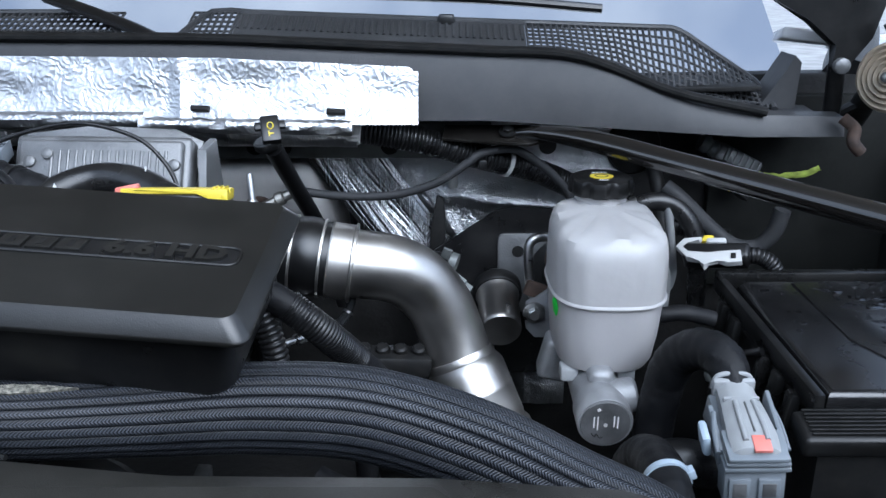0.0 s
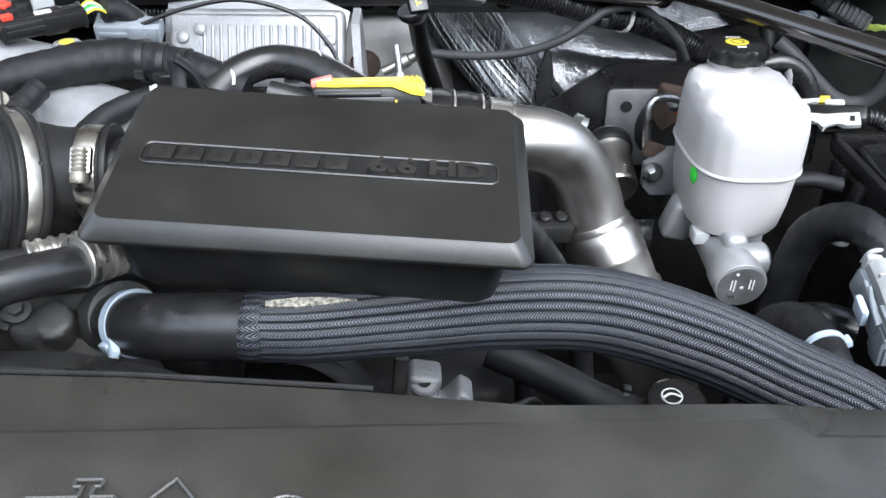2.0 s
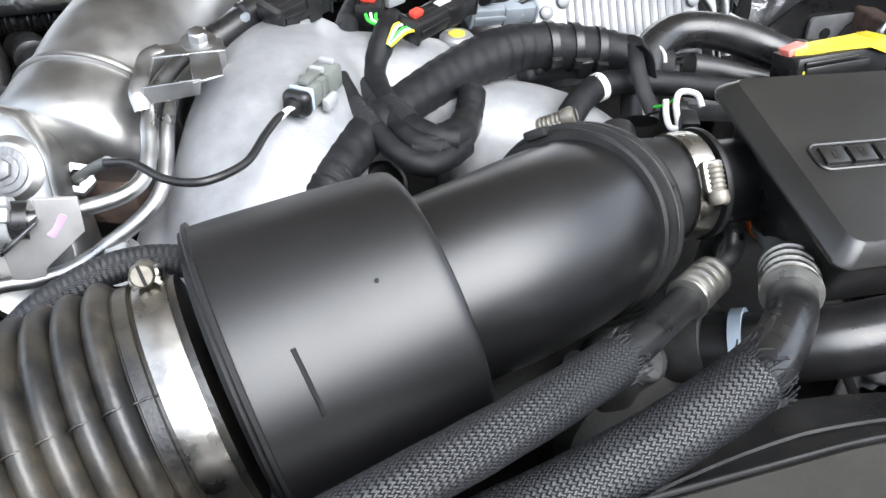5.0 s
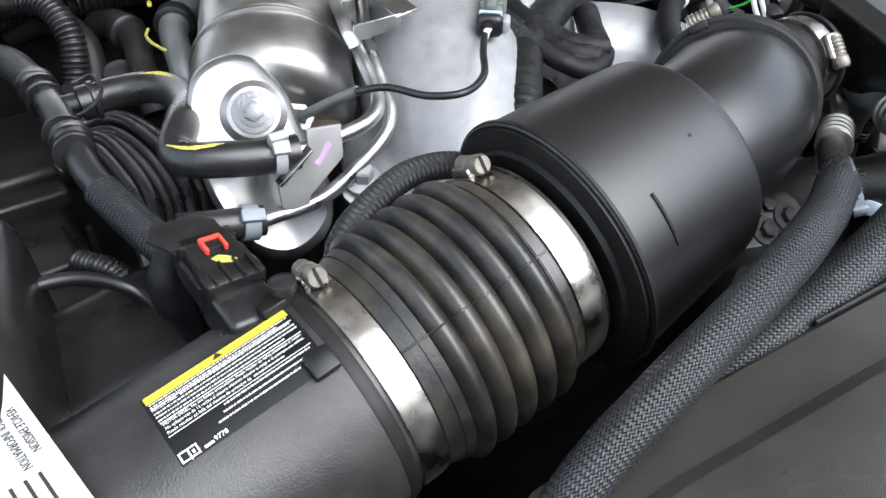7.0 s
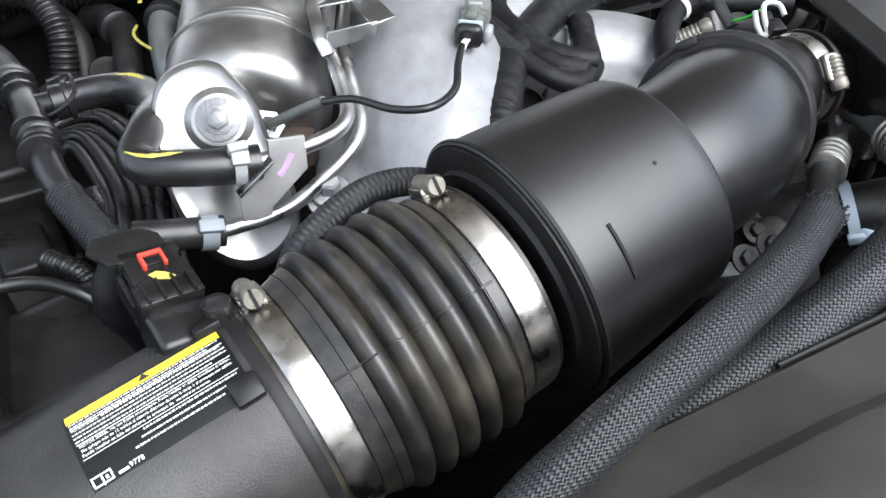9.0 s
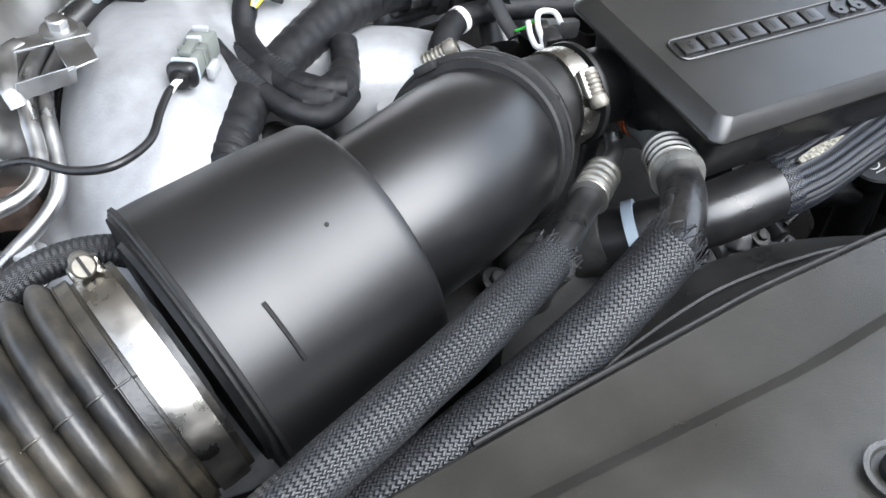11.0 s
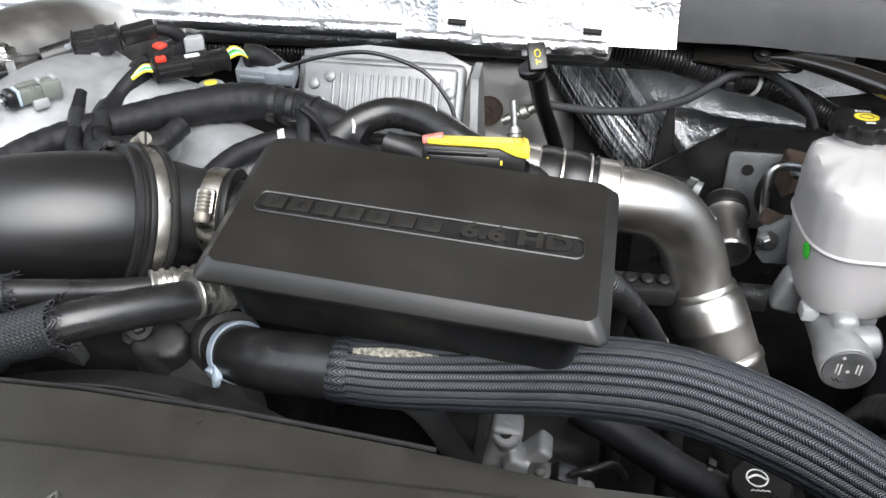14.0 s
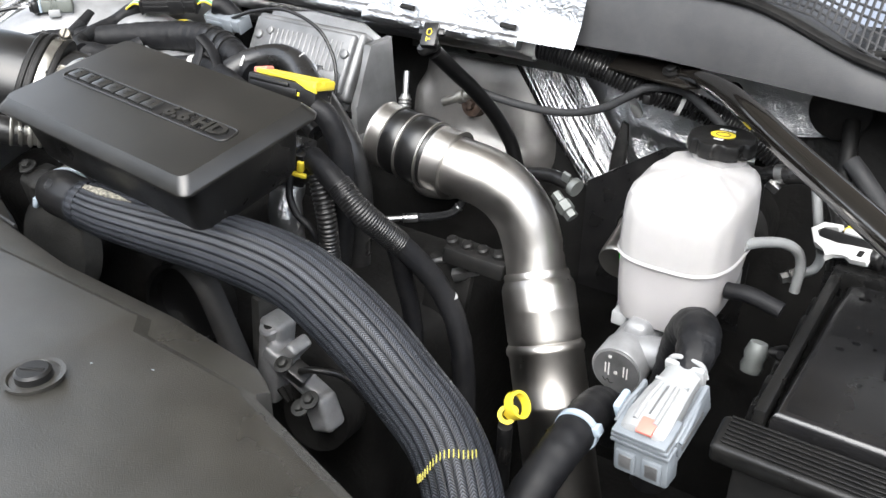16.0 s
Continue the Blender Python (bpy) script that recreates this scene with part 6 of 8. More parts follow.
part("orange_seal", box((0.016, 0.010, 0.010), WM @ pose(-0.012, 0.022, 0.0), 0.002), YELLOW, wp, "orange-yellow seal")
part("tail", corrugated([(0.338, 0.882, 1.273), (0.352, 0.879, 1.273), (0.368, 0.877, 1.262), (0.380, 0.878, 1.235)], 0.0095), LOOM, wp)
bs = thing("level_sensor", (0.37, 1.04, 1.30), "grey cylindrical sensor below the cowl", "sensor")
LS = axes((0.372, 1.045, 1.342), (0.88, 0.0, -0.46), (-0.1, -1, 0.3))
part("body", box((0.062, 0.024, 0.018), LS, 0.005, 3), DIECAST, bs)
part("body_lid", box((0.050, 0.018, 0.006), LS @ pose(0.004, 0, 0.010), 0.002), OLIVE, bs)
for k in range(6):
    part("fin", box((0.0025, 0.020, 0.004), LS @ pose(-0.016 + 0.008 * k, 0, 0.0135), 0.0006), DIECAST, bs)
part("neck", turned([(0.010, 0), (0.012, 0.004), (0.009, 0.010), (0.012, 0.014), (0.011, 0.024)], LS @ Vector((-0.030, 0, 0)), LS.to_3x3() @ Vector((-1, 0, 0)), 18), OLIVE, bs)
part("plug", box((0.026, 0.022, 0.018), LS @ pose(-0.022, -0.026, 0.002, 0, 0, 12), 0.003), LOOM, bs)
part("plug", box((0.030, 0.020, 0.018), LS @ pose(0.022, -0.028, 0.0, 0, 0, -8), 0.003), LOOM, bs)
for k, mt in enumerate((BLUETIE, PAPER, BLUETIE)):
    part("wire", tube([LS @ Vector((-0.034, -0.022 - 0.004 * k, 0.004)), LS @ Vector((-0.046, -0.020 - 0.003 * k, 0.004)), LS @ Vector((-0.056, -0.026, -0.004))], 0.0014, seg=6), mt, bs)
wing = solo("wing_liner", box((0.34, 0.02, 0.26), pose(0.52, 1.085, 1.29, 0, 0, 0), 0.004), LINER, "dull dark wing liner panel with a chalk line", "panel", kind="structure")
part("chalk_line", tube([(0.405, 1.074, 1.322), (0.42, 1.074, 1.315), (0.44, 1.074, 1.313), (0.455, 1.074, 1.315), (0.475, 1.074, 1.317), (0.492, 1.074, 1.325)], 0.0042, seg=8, n=8, squash=(1.0, 0.25), shape=lambda v, a, L: 1 + 0.6 * noise.noise((v * 120, 0, 0))), CHALK, wing, "yellow-green chalk line")
coil = thing("beige_bellows", (0.46, 0.86, 1.42), "beige ribbed round bellows beside the hood hinge", "bellows")
CA = Vector((-0.75, -0.65, 0.1)).normalized()
part("bellows", turned([(0.026, -0.02), (0.035, -0.012), (0.037, 0.0), (0.0335, 0.004), (0.0305, 0.001), (0.0275, 0.006), (0.0245, 0.003), (0.0215, 0.008), (0.0180, 0.005), (0.0150, 0.010), (0.0115, 0.007), (0.0085, 0.012), (0.0055, 0.010)], (0.468, 0.885, 1.469), CA, 48), surf("beige_rubber", (0.30, 0.25, 0.18), 0.65, dust=0.25), coil)
part("hub", turned([(0.006, 0.0), (0.006, 0.014), (0.003, 0.016)], (0.468, 0.885, 1.469), CA, 12), ZINC, coil)
part("stalk", tube([(0.475, 0.91, 1.475), (0.49, 0.96, 1.45), (0.50, 1.02, 1.40)], 0.014, seg=14), DARK, coil)
# crumpled brown leaves, simplified to a bent tube in the rust material
part("brown_leaves", tube([(0.452, 0.945, 1.415), (0.462, 0.935, 1.405), (0.458, 0.925, 1.392), (0.468, 0.925, 1.38)], 0.007, seg=10), RUST, coil, "crumpled brown leaves")

# ---- fuse box ----
fuse = thing("fuse_box", (0.44, 0.72, 0.95), "black plastic fuse box with wet ribbed lid", "fuse box")
part("tray", slab([(0.300, 0.575), (0.60, 0.575), (0.60, 0.868), (0.308, 0.868)], 0.96, 1.228, Matrix(), 0.004), BLACK, fuse)
part("rear_rim", box((0.30, 0.014, 0.022), (0.452, 0.866, 1.250), 0.003), BLACK, fuse)
part("side_rim", box((0.010, 0.27, 0.020), pose(0.306, 0.732, 1.247, 0, 0, 0), 0.003), BLACK, fuse)
lid = part("lid", slab([(0.314, 0.602), (0.60, 0.602), (0.60, 0.852), (0.330, 0.852), (0.318, 0.842)], 1.226, 1.256, Matrix(), 0.008, 4), GLOSSLID, fuse, "wet glossy black lid")
part("lid_step", slab([(0.40, 0.640), (0.60, 0.640), (0.60, 0.84), (0.375, 0.84), (0.375, 0.70)], 1.255, 1.2580, Matrix(), 0.0012), GLOSSLID, lid)
part("front_ledge", box((0.32, 0.036, 0.020), pose(0.442, 0.580, 1.232, 14, 0, 0), 0.005, 3), BLACK, fuse)
for k in range(7):
    part("ledge_rib", box((0.31, 0.0022, 0.002), pose(0.444, 0.5665 + 0.0042 * k, 1.2405 + 0.0010 * k, 14, 0, 0), 0.0006), BLACK, fuse)
for y in (0.63, 0.665, 0.70, 0.78, 0.82):
    part("side_clip", box((0.010, 0.016, 0.034), pose(0.297, y, 1.225, 0, 8, 0), 0.003), BLACK, fuse)
part("side_loop", tube([(0.296, 0.70, 1.245), (0.288, 0.71, 1.238), (0.285, 0.735, 1.225), (0.290, 0.76, 1.215)], 0.004, seg=10), LOOM, fuse)
rng = random.Random(8)
drops = bmesh.new()
for k in range(900):
    x, y = rng.uniform(0.335, 0.58), rng.uniform(0.62, 0.84)
    if (x - 0.45) + (y - 0.73) * 0.5 + rng.uniform(-0.12, 0.12) < -0.03:
        continue
    r = rng.choice((0.0006, 0.0008, 0.0010, 0.0014, 0.0020, 0.0026))
    z = 1.2580 if x > 0.40 and y > 0.64 else 1.256
    st = rng.uniform(0.7, 1.5)
    rings = [[(x + rr * r * st * math.cos(a), y + rr * r * math.sin(a), z + h * r) for a in [2 * math.pi * i / 10 for i in range(10)]] for rr, h in ((1, -0.1), (0.9, 0.25), (0.55, 0.45), (0.1, 0.52))]
    loft(drops, rings)
for k in range(9):
    x, y = rng.uniform(0.40, 0.56), rng.uniform(0.69, 0.80)
    a0 = rng.uniform(0, 6)
    rings = []
    for rr, h in ((1, -0.0001), (0.85, 0.0006), (0.4, 0.0009), (0.05, 0.001)):
        rings.append([(x + rr * 0.010 * (1 + 0.4 * math.sin(2 * a + a0)) * math.cos(a), y + rr * 0.0045 * (1 + 0.3 * math.cos(3 * a + a0)) * math.sin(a), 1.2580 + h) for a in [2 * math.pi * i / 20 for i in range(20)]])
    loft(drops, rings)
rng = random.Random(21)
wet = bmesh.new()
for k in range(16):
    q = k / 15
    x, y = 0.415 + 0.115 * q + rng.uniform(-0.022, 0.022), 0.815 - 0.115 * q + rng.uniform(-0.012, 0.012)
    a0, w = rng.uniform(0, 6), rng.uniform(0.005, 0.015)
    rings = []
    for rr, h in ((1, -0.0001), (0.9, 0.0003), (0.05, 0.0005)):
        rings.append([(x + rr * w * (1 + 0.35 * math.sin(2 * a + a0) + 0.2 * math.sin(5 * a)) * math.cos(a), y + rr * w * 0.55 * (1 + 0.3 * math.cos(3 * a + a0)) * math.sin(a), 1.2580 + h) for a in [2 * math.pi * i / 24 for i in range(24)]])
    loft(wet, rings)
tagged(solo("water_film", wet, WETBLACK, "dark wet puddles on the fuse box lid", "water", kind="stuff"))
tagged(solo("water_drops", drops, WATER, "rain drops and puddles on the fuse box lid", "water", kind="stuff"))
relay = thing("relay_box", (0.36, 0.53, 1.05), "small black relay box with moulded marks", "box")
part("case", box((0.14, 0.12, 0.50), pose(0.405, 0.475, 0.945, 4, -3, 3), 0.006, 2), BLACK, relay)
part("side_panel", box((0.05, 0.05, 0.16), pose(0.315, 0.505, 1.075, 0, 0, 5), 0.004), GREY, relay, "grey side panel")
for k in range(3):
    part("mark", tube([(0.362 + 0.01 * math.cos(k * 2.1), 0.478 + 0.01 * math.sin(k * 2.1), 1.199), (0.362 - 0.01 * math.cos(k * 2.1), 0.478 - 0.01 * math.sin(k * 2.1), 1.199)], 0.0012, seg=5, n=1), GREY, relay)

# ---- large grey connector and its taped harness ----
plug = thing("grey_connector", (0.235, 0.56, 1.12), "large grey multi-pole connector with red lock tab", "connector")
GY = Vector((0.03, 0.97, 0.24)).normalized()
GM = axes((0.2375, 0.5385, 1.2275), (1, -0.07, 0.06), Vector((1, -0.07, 0.06)).cross(GY))
part("housing", box((0.0455, 0.074, 0.027), GM @ pose(0, 0.046, -0.012), 0.004, 2, (0.90, 0.97)), GREY, plug)
face = part("front_block", box((0.0465, 0.020, 0.034), GM @ pose(0, 0.008, -0.0175, -12, 0, 0), 0.003, 2), GREY, plug)
for x in (-0.0115, 0.0105):
    part("window_frame", box((0.0165, 0.003, 0.020), GM @ pose(x, -0.0035, -0.019, -12, 0, 0), 0.0012), GREY, face)
    part("window_recess", box((0.0105, 0.0035, 0.0125), GM @ pose(x, -0.0038, -0.0185, -12, 0, 0), 0.0008), DIECAST, face)
    part("window_tooth", box((0.0080, 0.003, 0.0030), GM @ pose(x, -0.0048, -0.0225, -12, 0, 0), 0.0006), GREY, face)
for z, w in ((0.0000, 0.0495), (0.0058, 0.0475), (0.0110, 0.0450)):
    part("rim", box((w, 0.030 + 0.3 * (0.0495 - w), 0.0042), GM @ pose(0.0005, 0.0125, z), 0.0015, 2), GREY, plug)
for z in (0.0030, 0.0085):
    part("seam", box((0.0455, 0.0275, 0.0020), GM @ pose(0.0005, 0.0130, z), 0), DIECAST, plug)
part("side_wall", box((0.004, 0.060, 0.020), GM @ pose(0.0235, 0.042, 0.001, 6, 0, 0), 0.0015), GREY, plug)
part("side_wall", box((0.004, 0.046, 0.018), GM @ pose(-0.0235, 0.036, 0.000, 4, 0, 0), 0.0015), GREY, plug)
part("side_slot", box((0.0012, 0.040, 0.005), GM @ pose(0.0255, 0.038, -0.006), 0.0005), DIECAST, plug)
shell = part("cap_shell", loft(bmesh.new(), [[GM @ Vector((x, y, z)) for x, z in ((-w, -0.004), (-w, h - 0.005), (-w + 0.005, h - 0.0005), (-w * 0.4, h + 0.0012), (w * 0.4, h + 0.0012), (w - 0.005, h - 0.0005), (w, h - 0.005), (w, -0.004))] for y, w, h in ((0.0020, 0.0165, 0.0150), (0.0040, 0.0180, 0.0175), (0.020, 0.0185, 0.0200), (0.048, 0.0165, 0.0190), (0.064, 0.0150, 0.0165), (0.080, 0.0145, 0.0145))]), LGREY, plug, "pale grey strain cap")
for x in (-0.0075, 0.0085):
    part("rib", tube([GM @ Vector((x, 0.010, 0.0200)), GM @ Vector((x, 0.030, 0.0212)), GM @ Vector((x * 0.85, 0.052, 0.0195))], 0.0022, seg=10, n=4), LGREY, shell)
part("groove", tube([GM @ Vector((0.0005, 0.018, 0.0212)), GM @ Vector((0.0005, 0.050, 0.0204))], 0.0009, seg=6, n=2), DIECAST, shell)
part("step", box((0.028, 0.003, 0.0045), GM @ pose(0, 0.0575, 0.0165), 0.001), LGREY, shell)
part("cap_collar", box((0.0345, 0.007, 0.021), GM @ pose(0, 0.0810, 0.0060), 0.003, 2), LGREY, shell)
part("collar_lip", tube([GM @ Vector((-0.0165, 0.0845, 0.004)), GM @ Vector((-0.0125, 0.0855, 0.0160)), GM @ Vector((0, 0.0855, 0.0185)), GM @ Vector((0.0125, 0.0855, 0.0160)), GM @ Vector((0.0165, 0.0845, 0.004))], 0.0022, seg=8, n=5), LGREY, shell)
part("lock_tab", box((0.0130, 0.0145, 0.0035), GM @ pose(0.0035, 0.0075, 0.0185, 8, 0, 0), 0.0008), PALERED, plug, "pale red lock tab")
for x, y0, y1 in ((-0.0260, 0.012, 0.050), (0.0265, 0.014, 0.062)):
    part("side_rail", tube([GM @ Vector((x, y0, 0.0045)), GM @ Vector((x * 0.98, (y0 + y1) / 2, 0.0085)), GM @ Vector((x * 0.86, y1, 0.0100))], 0.0020, seg=8), GREY, plug)
part("foot", box((0.034, 0.020, 0.016), GM @ pose(0, 0.020, -0.036), 0.003), GREY, plug)
part("lever", box((0.007, 0.022, 0.020), GM @ pose(-0.0315, 0.034, -0.002, 0, -8, 0), 0.003), BLUETIE, plug, "pale blue lever")
th = thing("taped_harness", (0.19, 0.65, 1.00), "thick black cloth-taped wiring harness", "wiring harness", "taped harnesses")
part("harness", tube([(0.242, 0.616, 1.252, 0.010), (0.243, 0.632, 1.262, 0.0145), (0.237, 0.655, 1.266, 0.0175), (0.225, 0.680, 1.257, 0.018), (0.214, 0.698, 1.234, 0.018), (0.208, 0.705, 1.20, 0.018), (0.203, 0.705, 1.15, 0.018), (0.200, 0.70, 1.05, 0.018)], 0.018, seg=28, n=10, shape=taped(1)), TAPE, th)
part("gathered_end", tube([(0.242, 0.614, 1.250, 0.0115), (0.243, 0.628, 1.2595, 0.0148), (0.2405, 0.643, 1.2655, 0.0172)], 0.012, seg=24, n=10, shape=lambda v, a, L: 1.03 + 0.05 * math.sin(7 * a + v * 240)), TAPE, th, "gathered tape end")
part("tape_seam", tube([(0.2155, 0.696, 1.238, 0.0186), (0.210, 0.702, 1.218, 0.0187)], 0.018, seg=28, n=4), TAPE, th)
th2 = thing("taped_harness", (0.18, 0.57, 1.00), "short cloth-taped harness bend with a pale cable tie", "wiring harness", "taped harnesses")
part("harness", tube([(0.166, 0.668, 1.12, 0.016), (0.171, 0.636, 1.170, 0.017), (0.175, 0.602, 1.196, 0.0175), (0.177, 0.560, 1.203, 0.017), (0.174, 0.520, 1.194, 0.0165), (0.168, 0.480, 1.168, 0.016), (0.160, 0.445, 1.11, 0.016)], 0.017, seg=28, n=12, shape=taped(5)), TAPE, th2)
cable_tie(th2, (0.177, 0.558, 1.203), (0.02, -1, -0.05), 0.0178, 0.006, BLUETIE, (0.9, 0.0, 0.4))
part("wide_stub", tube([(0.188, 0.64, 1.165), (0.215, 0.635, 1.17), (0.24, 0.63, 1.165)], 0.02, seg=20), LOOM, th2)

# yellow dipstick ring, power steering cap, lower hoses
yr = thing("yellow_dipstick_ring", (0.112, 0.565, 1.05), "yellow plastic dipstick ring handle", "dipstick")
YR = Vector((0.118, 0.562, 1.199))
part("grip_tab", box((0.010, 0.005, 0.008), pose(YR.x - 0.008, YR.y, YR.z - 0.014, 0, 30, 0), 0.002), YELLOW, yr)
part("ring", turned([(0.0098, -0.0042), (0.0125, -0.0042), (0.0128, 0.0), (0.0125, 0.0042), (0.0098, 0.0042), (0.0098, -0.0042)], YR, (0.80, -0.02, 0.60), 36, False), YELLOW, yr)
part("small_ring", turned([(0.0045, -0.003), (0.0085, -0.003), (0.0085, 0.003), (0.0045, 0.003), (0.0045, -0.003)], YR + Vector((-0.008, -0.003, -0.012)), (0.3, -0.75, 0.55), 28, False), YELLOW, yr)
part("stem", tube([YR + Vector((-0.006, 0.002, -0.010)), YR + Vector((-0.008, 0.004, -0.016))], 0.006, seg=10), YELLOW, yr)
part("tube", tube([YR + Vector((-0.011, 0, -0.028)), YR + Vector((-0.012, 0.0, -0.16))], 0.007, seg=10), LOOM, yr)
ps = thing("steering_fluid_tank", (0.053, 0.55, 0.99), "black steering fluid tank with printed cap", "fluid tank")
part("neck", turned([(0.020, -0.16), (0.020, -0.012)], (0.0526, 0.550, 1.151), (-0.05, -0.10, 1), 28), LOOM, ps)
pcap = part("cap", turned([(0.0245, -0.016), (0.0268, -0.014), (0.0268, -0.002), (0.0245, 0.0)], (0.0526, 0.550, 1.153), (-0.05, -0.10, 1), 40), BLACK, ps, "black screw cap with white symbol")
pc = axes((0.0526, 0.550, 1.1533), (1, 0, 0.05), (-0.05, -0.10, 1))
part("cap_symbol", tube([pc @ Vector((-0.003 + 0.009 * math.cos(a), 0.004 + 0.009 * math.sin(a), 0.0003)) for a in [2 * math.pi * k / 20 for k in range(21)]], 0.0008, seg=5, n=1), PRINT, pcap)
part("cap_symbol", tube([pc @ Vector((-0.011, 0.003, 0.0003)), pc @ Vector((-0.003, 0.007, 0.0003)), pc @ Vector((0.006, 0.002, 0.0003))], 0.0012, seg=5, n=3), PRINT, pcap)
part("cap_symbol", tube([pc @ Vector((-0.010 + 0.002 * k, -0.010 + 0.0012 * (k % 2), 0.0003)) for k in range(9)], 0.0006, seg=5, n=1), PRINT, pcap)
lh = thing("lower_coolant_hose", (0.0, 0.56, 1.0), "black taped lower hose below the radiator hose", "hose")
part("hose", tube([(-0.11, 0.615, 1.16), (-0.05, 0.595, 1.14), (-0.01, 0.580, 1.125), (0.02, 0.565, 1.122), (0.04, 0.555, 1.12)], 0.0165, seg=24, n=8, shape=taped(9)), TAPE, lh)
cable_tie(lh, (0.012, 0.578, 1.123), (0.95, -0.2, -0.2), 0.0168, 0.005, LOOM)


# ---- cast intake manifold ----
manifold = thing("intake_manifold", (-0.56, 0.68, 1.15), "cast aluminium intake manifold with grainy grey surface", "manifold")
bm = bmesh.new()
sweep(bm, [(-0.605, 0.770, 1.375, 0.062), (-0.630, 0.690, 1.378, 0.066), (-0.655, 0.620, 1.350, 0.064), (-0.675, 0.560, 1.295, 0.060), (-0.690, 0.530, 1.22, 0.06)], 0.06, seg=28)
sweep(bm, [(-0.620, 0.735, 1.375, 0.058), (-0.560, 0.730, 1.372, 0.056), (-0.50, 0.730, 1.365, 0.050)], 0.06, seg=28)
sweep(bm, [(-0.70, 0.66, 1.345, 0.030), (-0.715, 0.60, 1.33, 0.034), (-0.73, 0.545, 1.29, 0.034), (-0.74, 0.52, 1.22, 0.034)], 0.03, seg=20)
casting("plenum_casting", bm, CAST, manifold, 0.0035, 8)
bm = bmesh.new()
sweep(bm, [(-0.50, 0.725, 1.345, 0.046), (-0.43, 0.690, 1.335, 0.048), (-0.40, 0.645, 1.32, 0.046), (-0.385, 0.60, 1.29, 0.046)], 0.046, seg=28)
sweep(bm, [(-0.47, 0.69, 1.325, 0.046), (-0.45, 0.63, 1.305, 0.044), (-0.44, 0.59, 1.27, 0.042)], 0.046, seg=24)
casting("runner_casting", bm, CAST, manifold, 0.0035, 8)
part("sensor_boss", turned([(0.014, -0.02), (0.013, 0.016), (0.011, 0.018)], (-0.487, 0.742, 1.399), (0, 0, 1), 24), CAST, manifold)
part("boss_insert", turned([(0.0065, 0), (0.0065, 0.001)], (-0.487, 0.742, 1.417), (0, 0, 1), 18), YELLOW, manifold)
part("mould_circle", turned([(0.012, 0), (0.0125, 0.001), (0.011, 0.0012)], (-0.478, 0.640, 1.357), (0.1, -0.3, 1), 28), CAST, manifold)
for x, y, z in ((-0.745, 0.556, 1.345), (-0.742, 0.60, 1.365)):
    bm = bmesh.new()
    bolt(bm, (x, y, z), (-0.1, -0.35, 1), 0.0075, 0.016)
    part("flange_bolt", bm, CAST, manifold)
part("flange", box((0.05, 0.10, 0.03), pose(-0.745, 0.570, 1.325, -25, 0, 0), 0.010, 3), CAST, manifold)

# ---- pressed exhaust crossover shield ----
shield = thing("exhaust_shield", (-0.76, 0.70, 1.30), "bright pressed steel exhaust heat shield in two shells", "heat shield")
XA = Vector((-0.38, -0.87, -0.30)).normalized()
X0 = Vector((-0.7490, 0.7300, 1.3945))
part("upper_shell", tube([(-0.7500, 0.7275, 1.3935, 0.0545), (-0.7320, 0.7700, 1.4060, 0.0545), (-0.7080, 0.8300, 1.4080, 0.0545), (-0.6840, 0.9000, 1.3900, 0.0540), (-0.668, 0.960, 1.350, 0.053)], 0.055, seg=72, n=10), SHIELD, shield)
part("seam_bead", turned([(0.0540, -0.0045), (0.0572, -0.0035), (0.0580, -0.0010), (0.0572, 0.0012), (0.0590, 0.0022), (0.0592, 0.0042), (0.0575, 0.0055), (0.0540, 0.0060)], X0, XA, 72), SHIELD, shield, "folded seam between the two shells")
bm = turned([(0.0565, 0.002), (0.0580, 0.012), (0.0592, 0.030), (0.0592, 0.040), (0.0578, 0.0475), (0.0545, 0.0530), (0.0490, 0.0562), (0.0400, 0.0575), (0.0200, 0.0580)], X0, XA, 72)
for v in bm.verts:
    v.co += Vector((0, 0, 1)) * 0.0010 * noise.noise(v.co * 38)
part("lower_shell", bm, SHIELD, shield)
# front plate: an oval pressing that carries the bolt
FN = Vector((-0.22, -0.74, 0.58)).normalized()
FP = axes((-0.7960, 0.6400, 1.4130), (0.965, -0.235, 0.06), FN)
bm = bmesh.new()
FOUT = [(0.020, 0.018), (0.025, 0.004), (0.028, -0.014), (0.034, -0.036), (0.038, -0.056), (0.034, -0.078), (0.020, -0.092), (0.002, -0.097), (-0.018, -0.088), (-0.032, -0.066), (-0.040, -0.040), (-0.042, -0.012), (-0.040, 0.016), (-0.030, 0.034), (-0.012, 0.041), (0.004, 0.038), (0.012, 0.030)]
smooth_out = [(p[0], p[1]) for p in spline([(*q, 0.0) for q in FOUT + FOUT[:1]], 5)[:-1]]
FC = Vector((0.0, -0.024, 0.0))
rings = []
for k, h in ((1.0, -0.040), (1.0, -0.012), (0.985, -0.0055), (0.95, -0.0015), (0.90, 0.0003), (0.82, -0.0012), (0.70, -0.0010), (0.45, 0.0000), (0.15, 0.0005)):
    rings.append([FP @ Vector((FC.x + (x - FC.x) * k, FC.y + (y - FC.y) * k, h - 0.10 * (x - FC.x) ** 2 / 0.01 * 0.06 - (0.012 if y < -0.04 else 0.0) * ((-0.04 - y) / 0.058) ** 2)) for x, y in smooth_out])
part("front_plate", loft(bm, rings), SHIELD, shield, "oval pressed front plate")
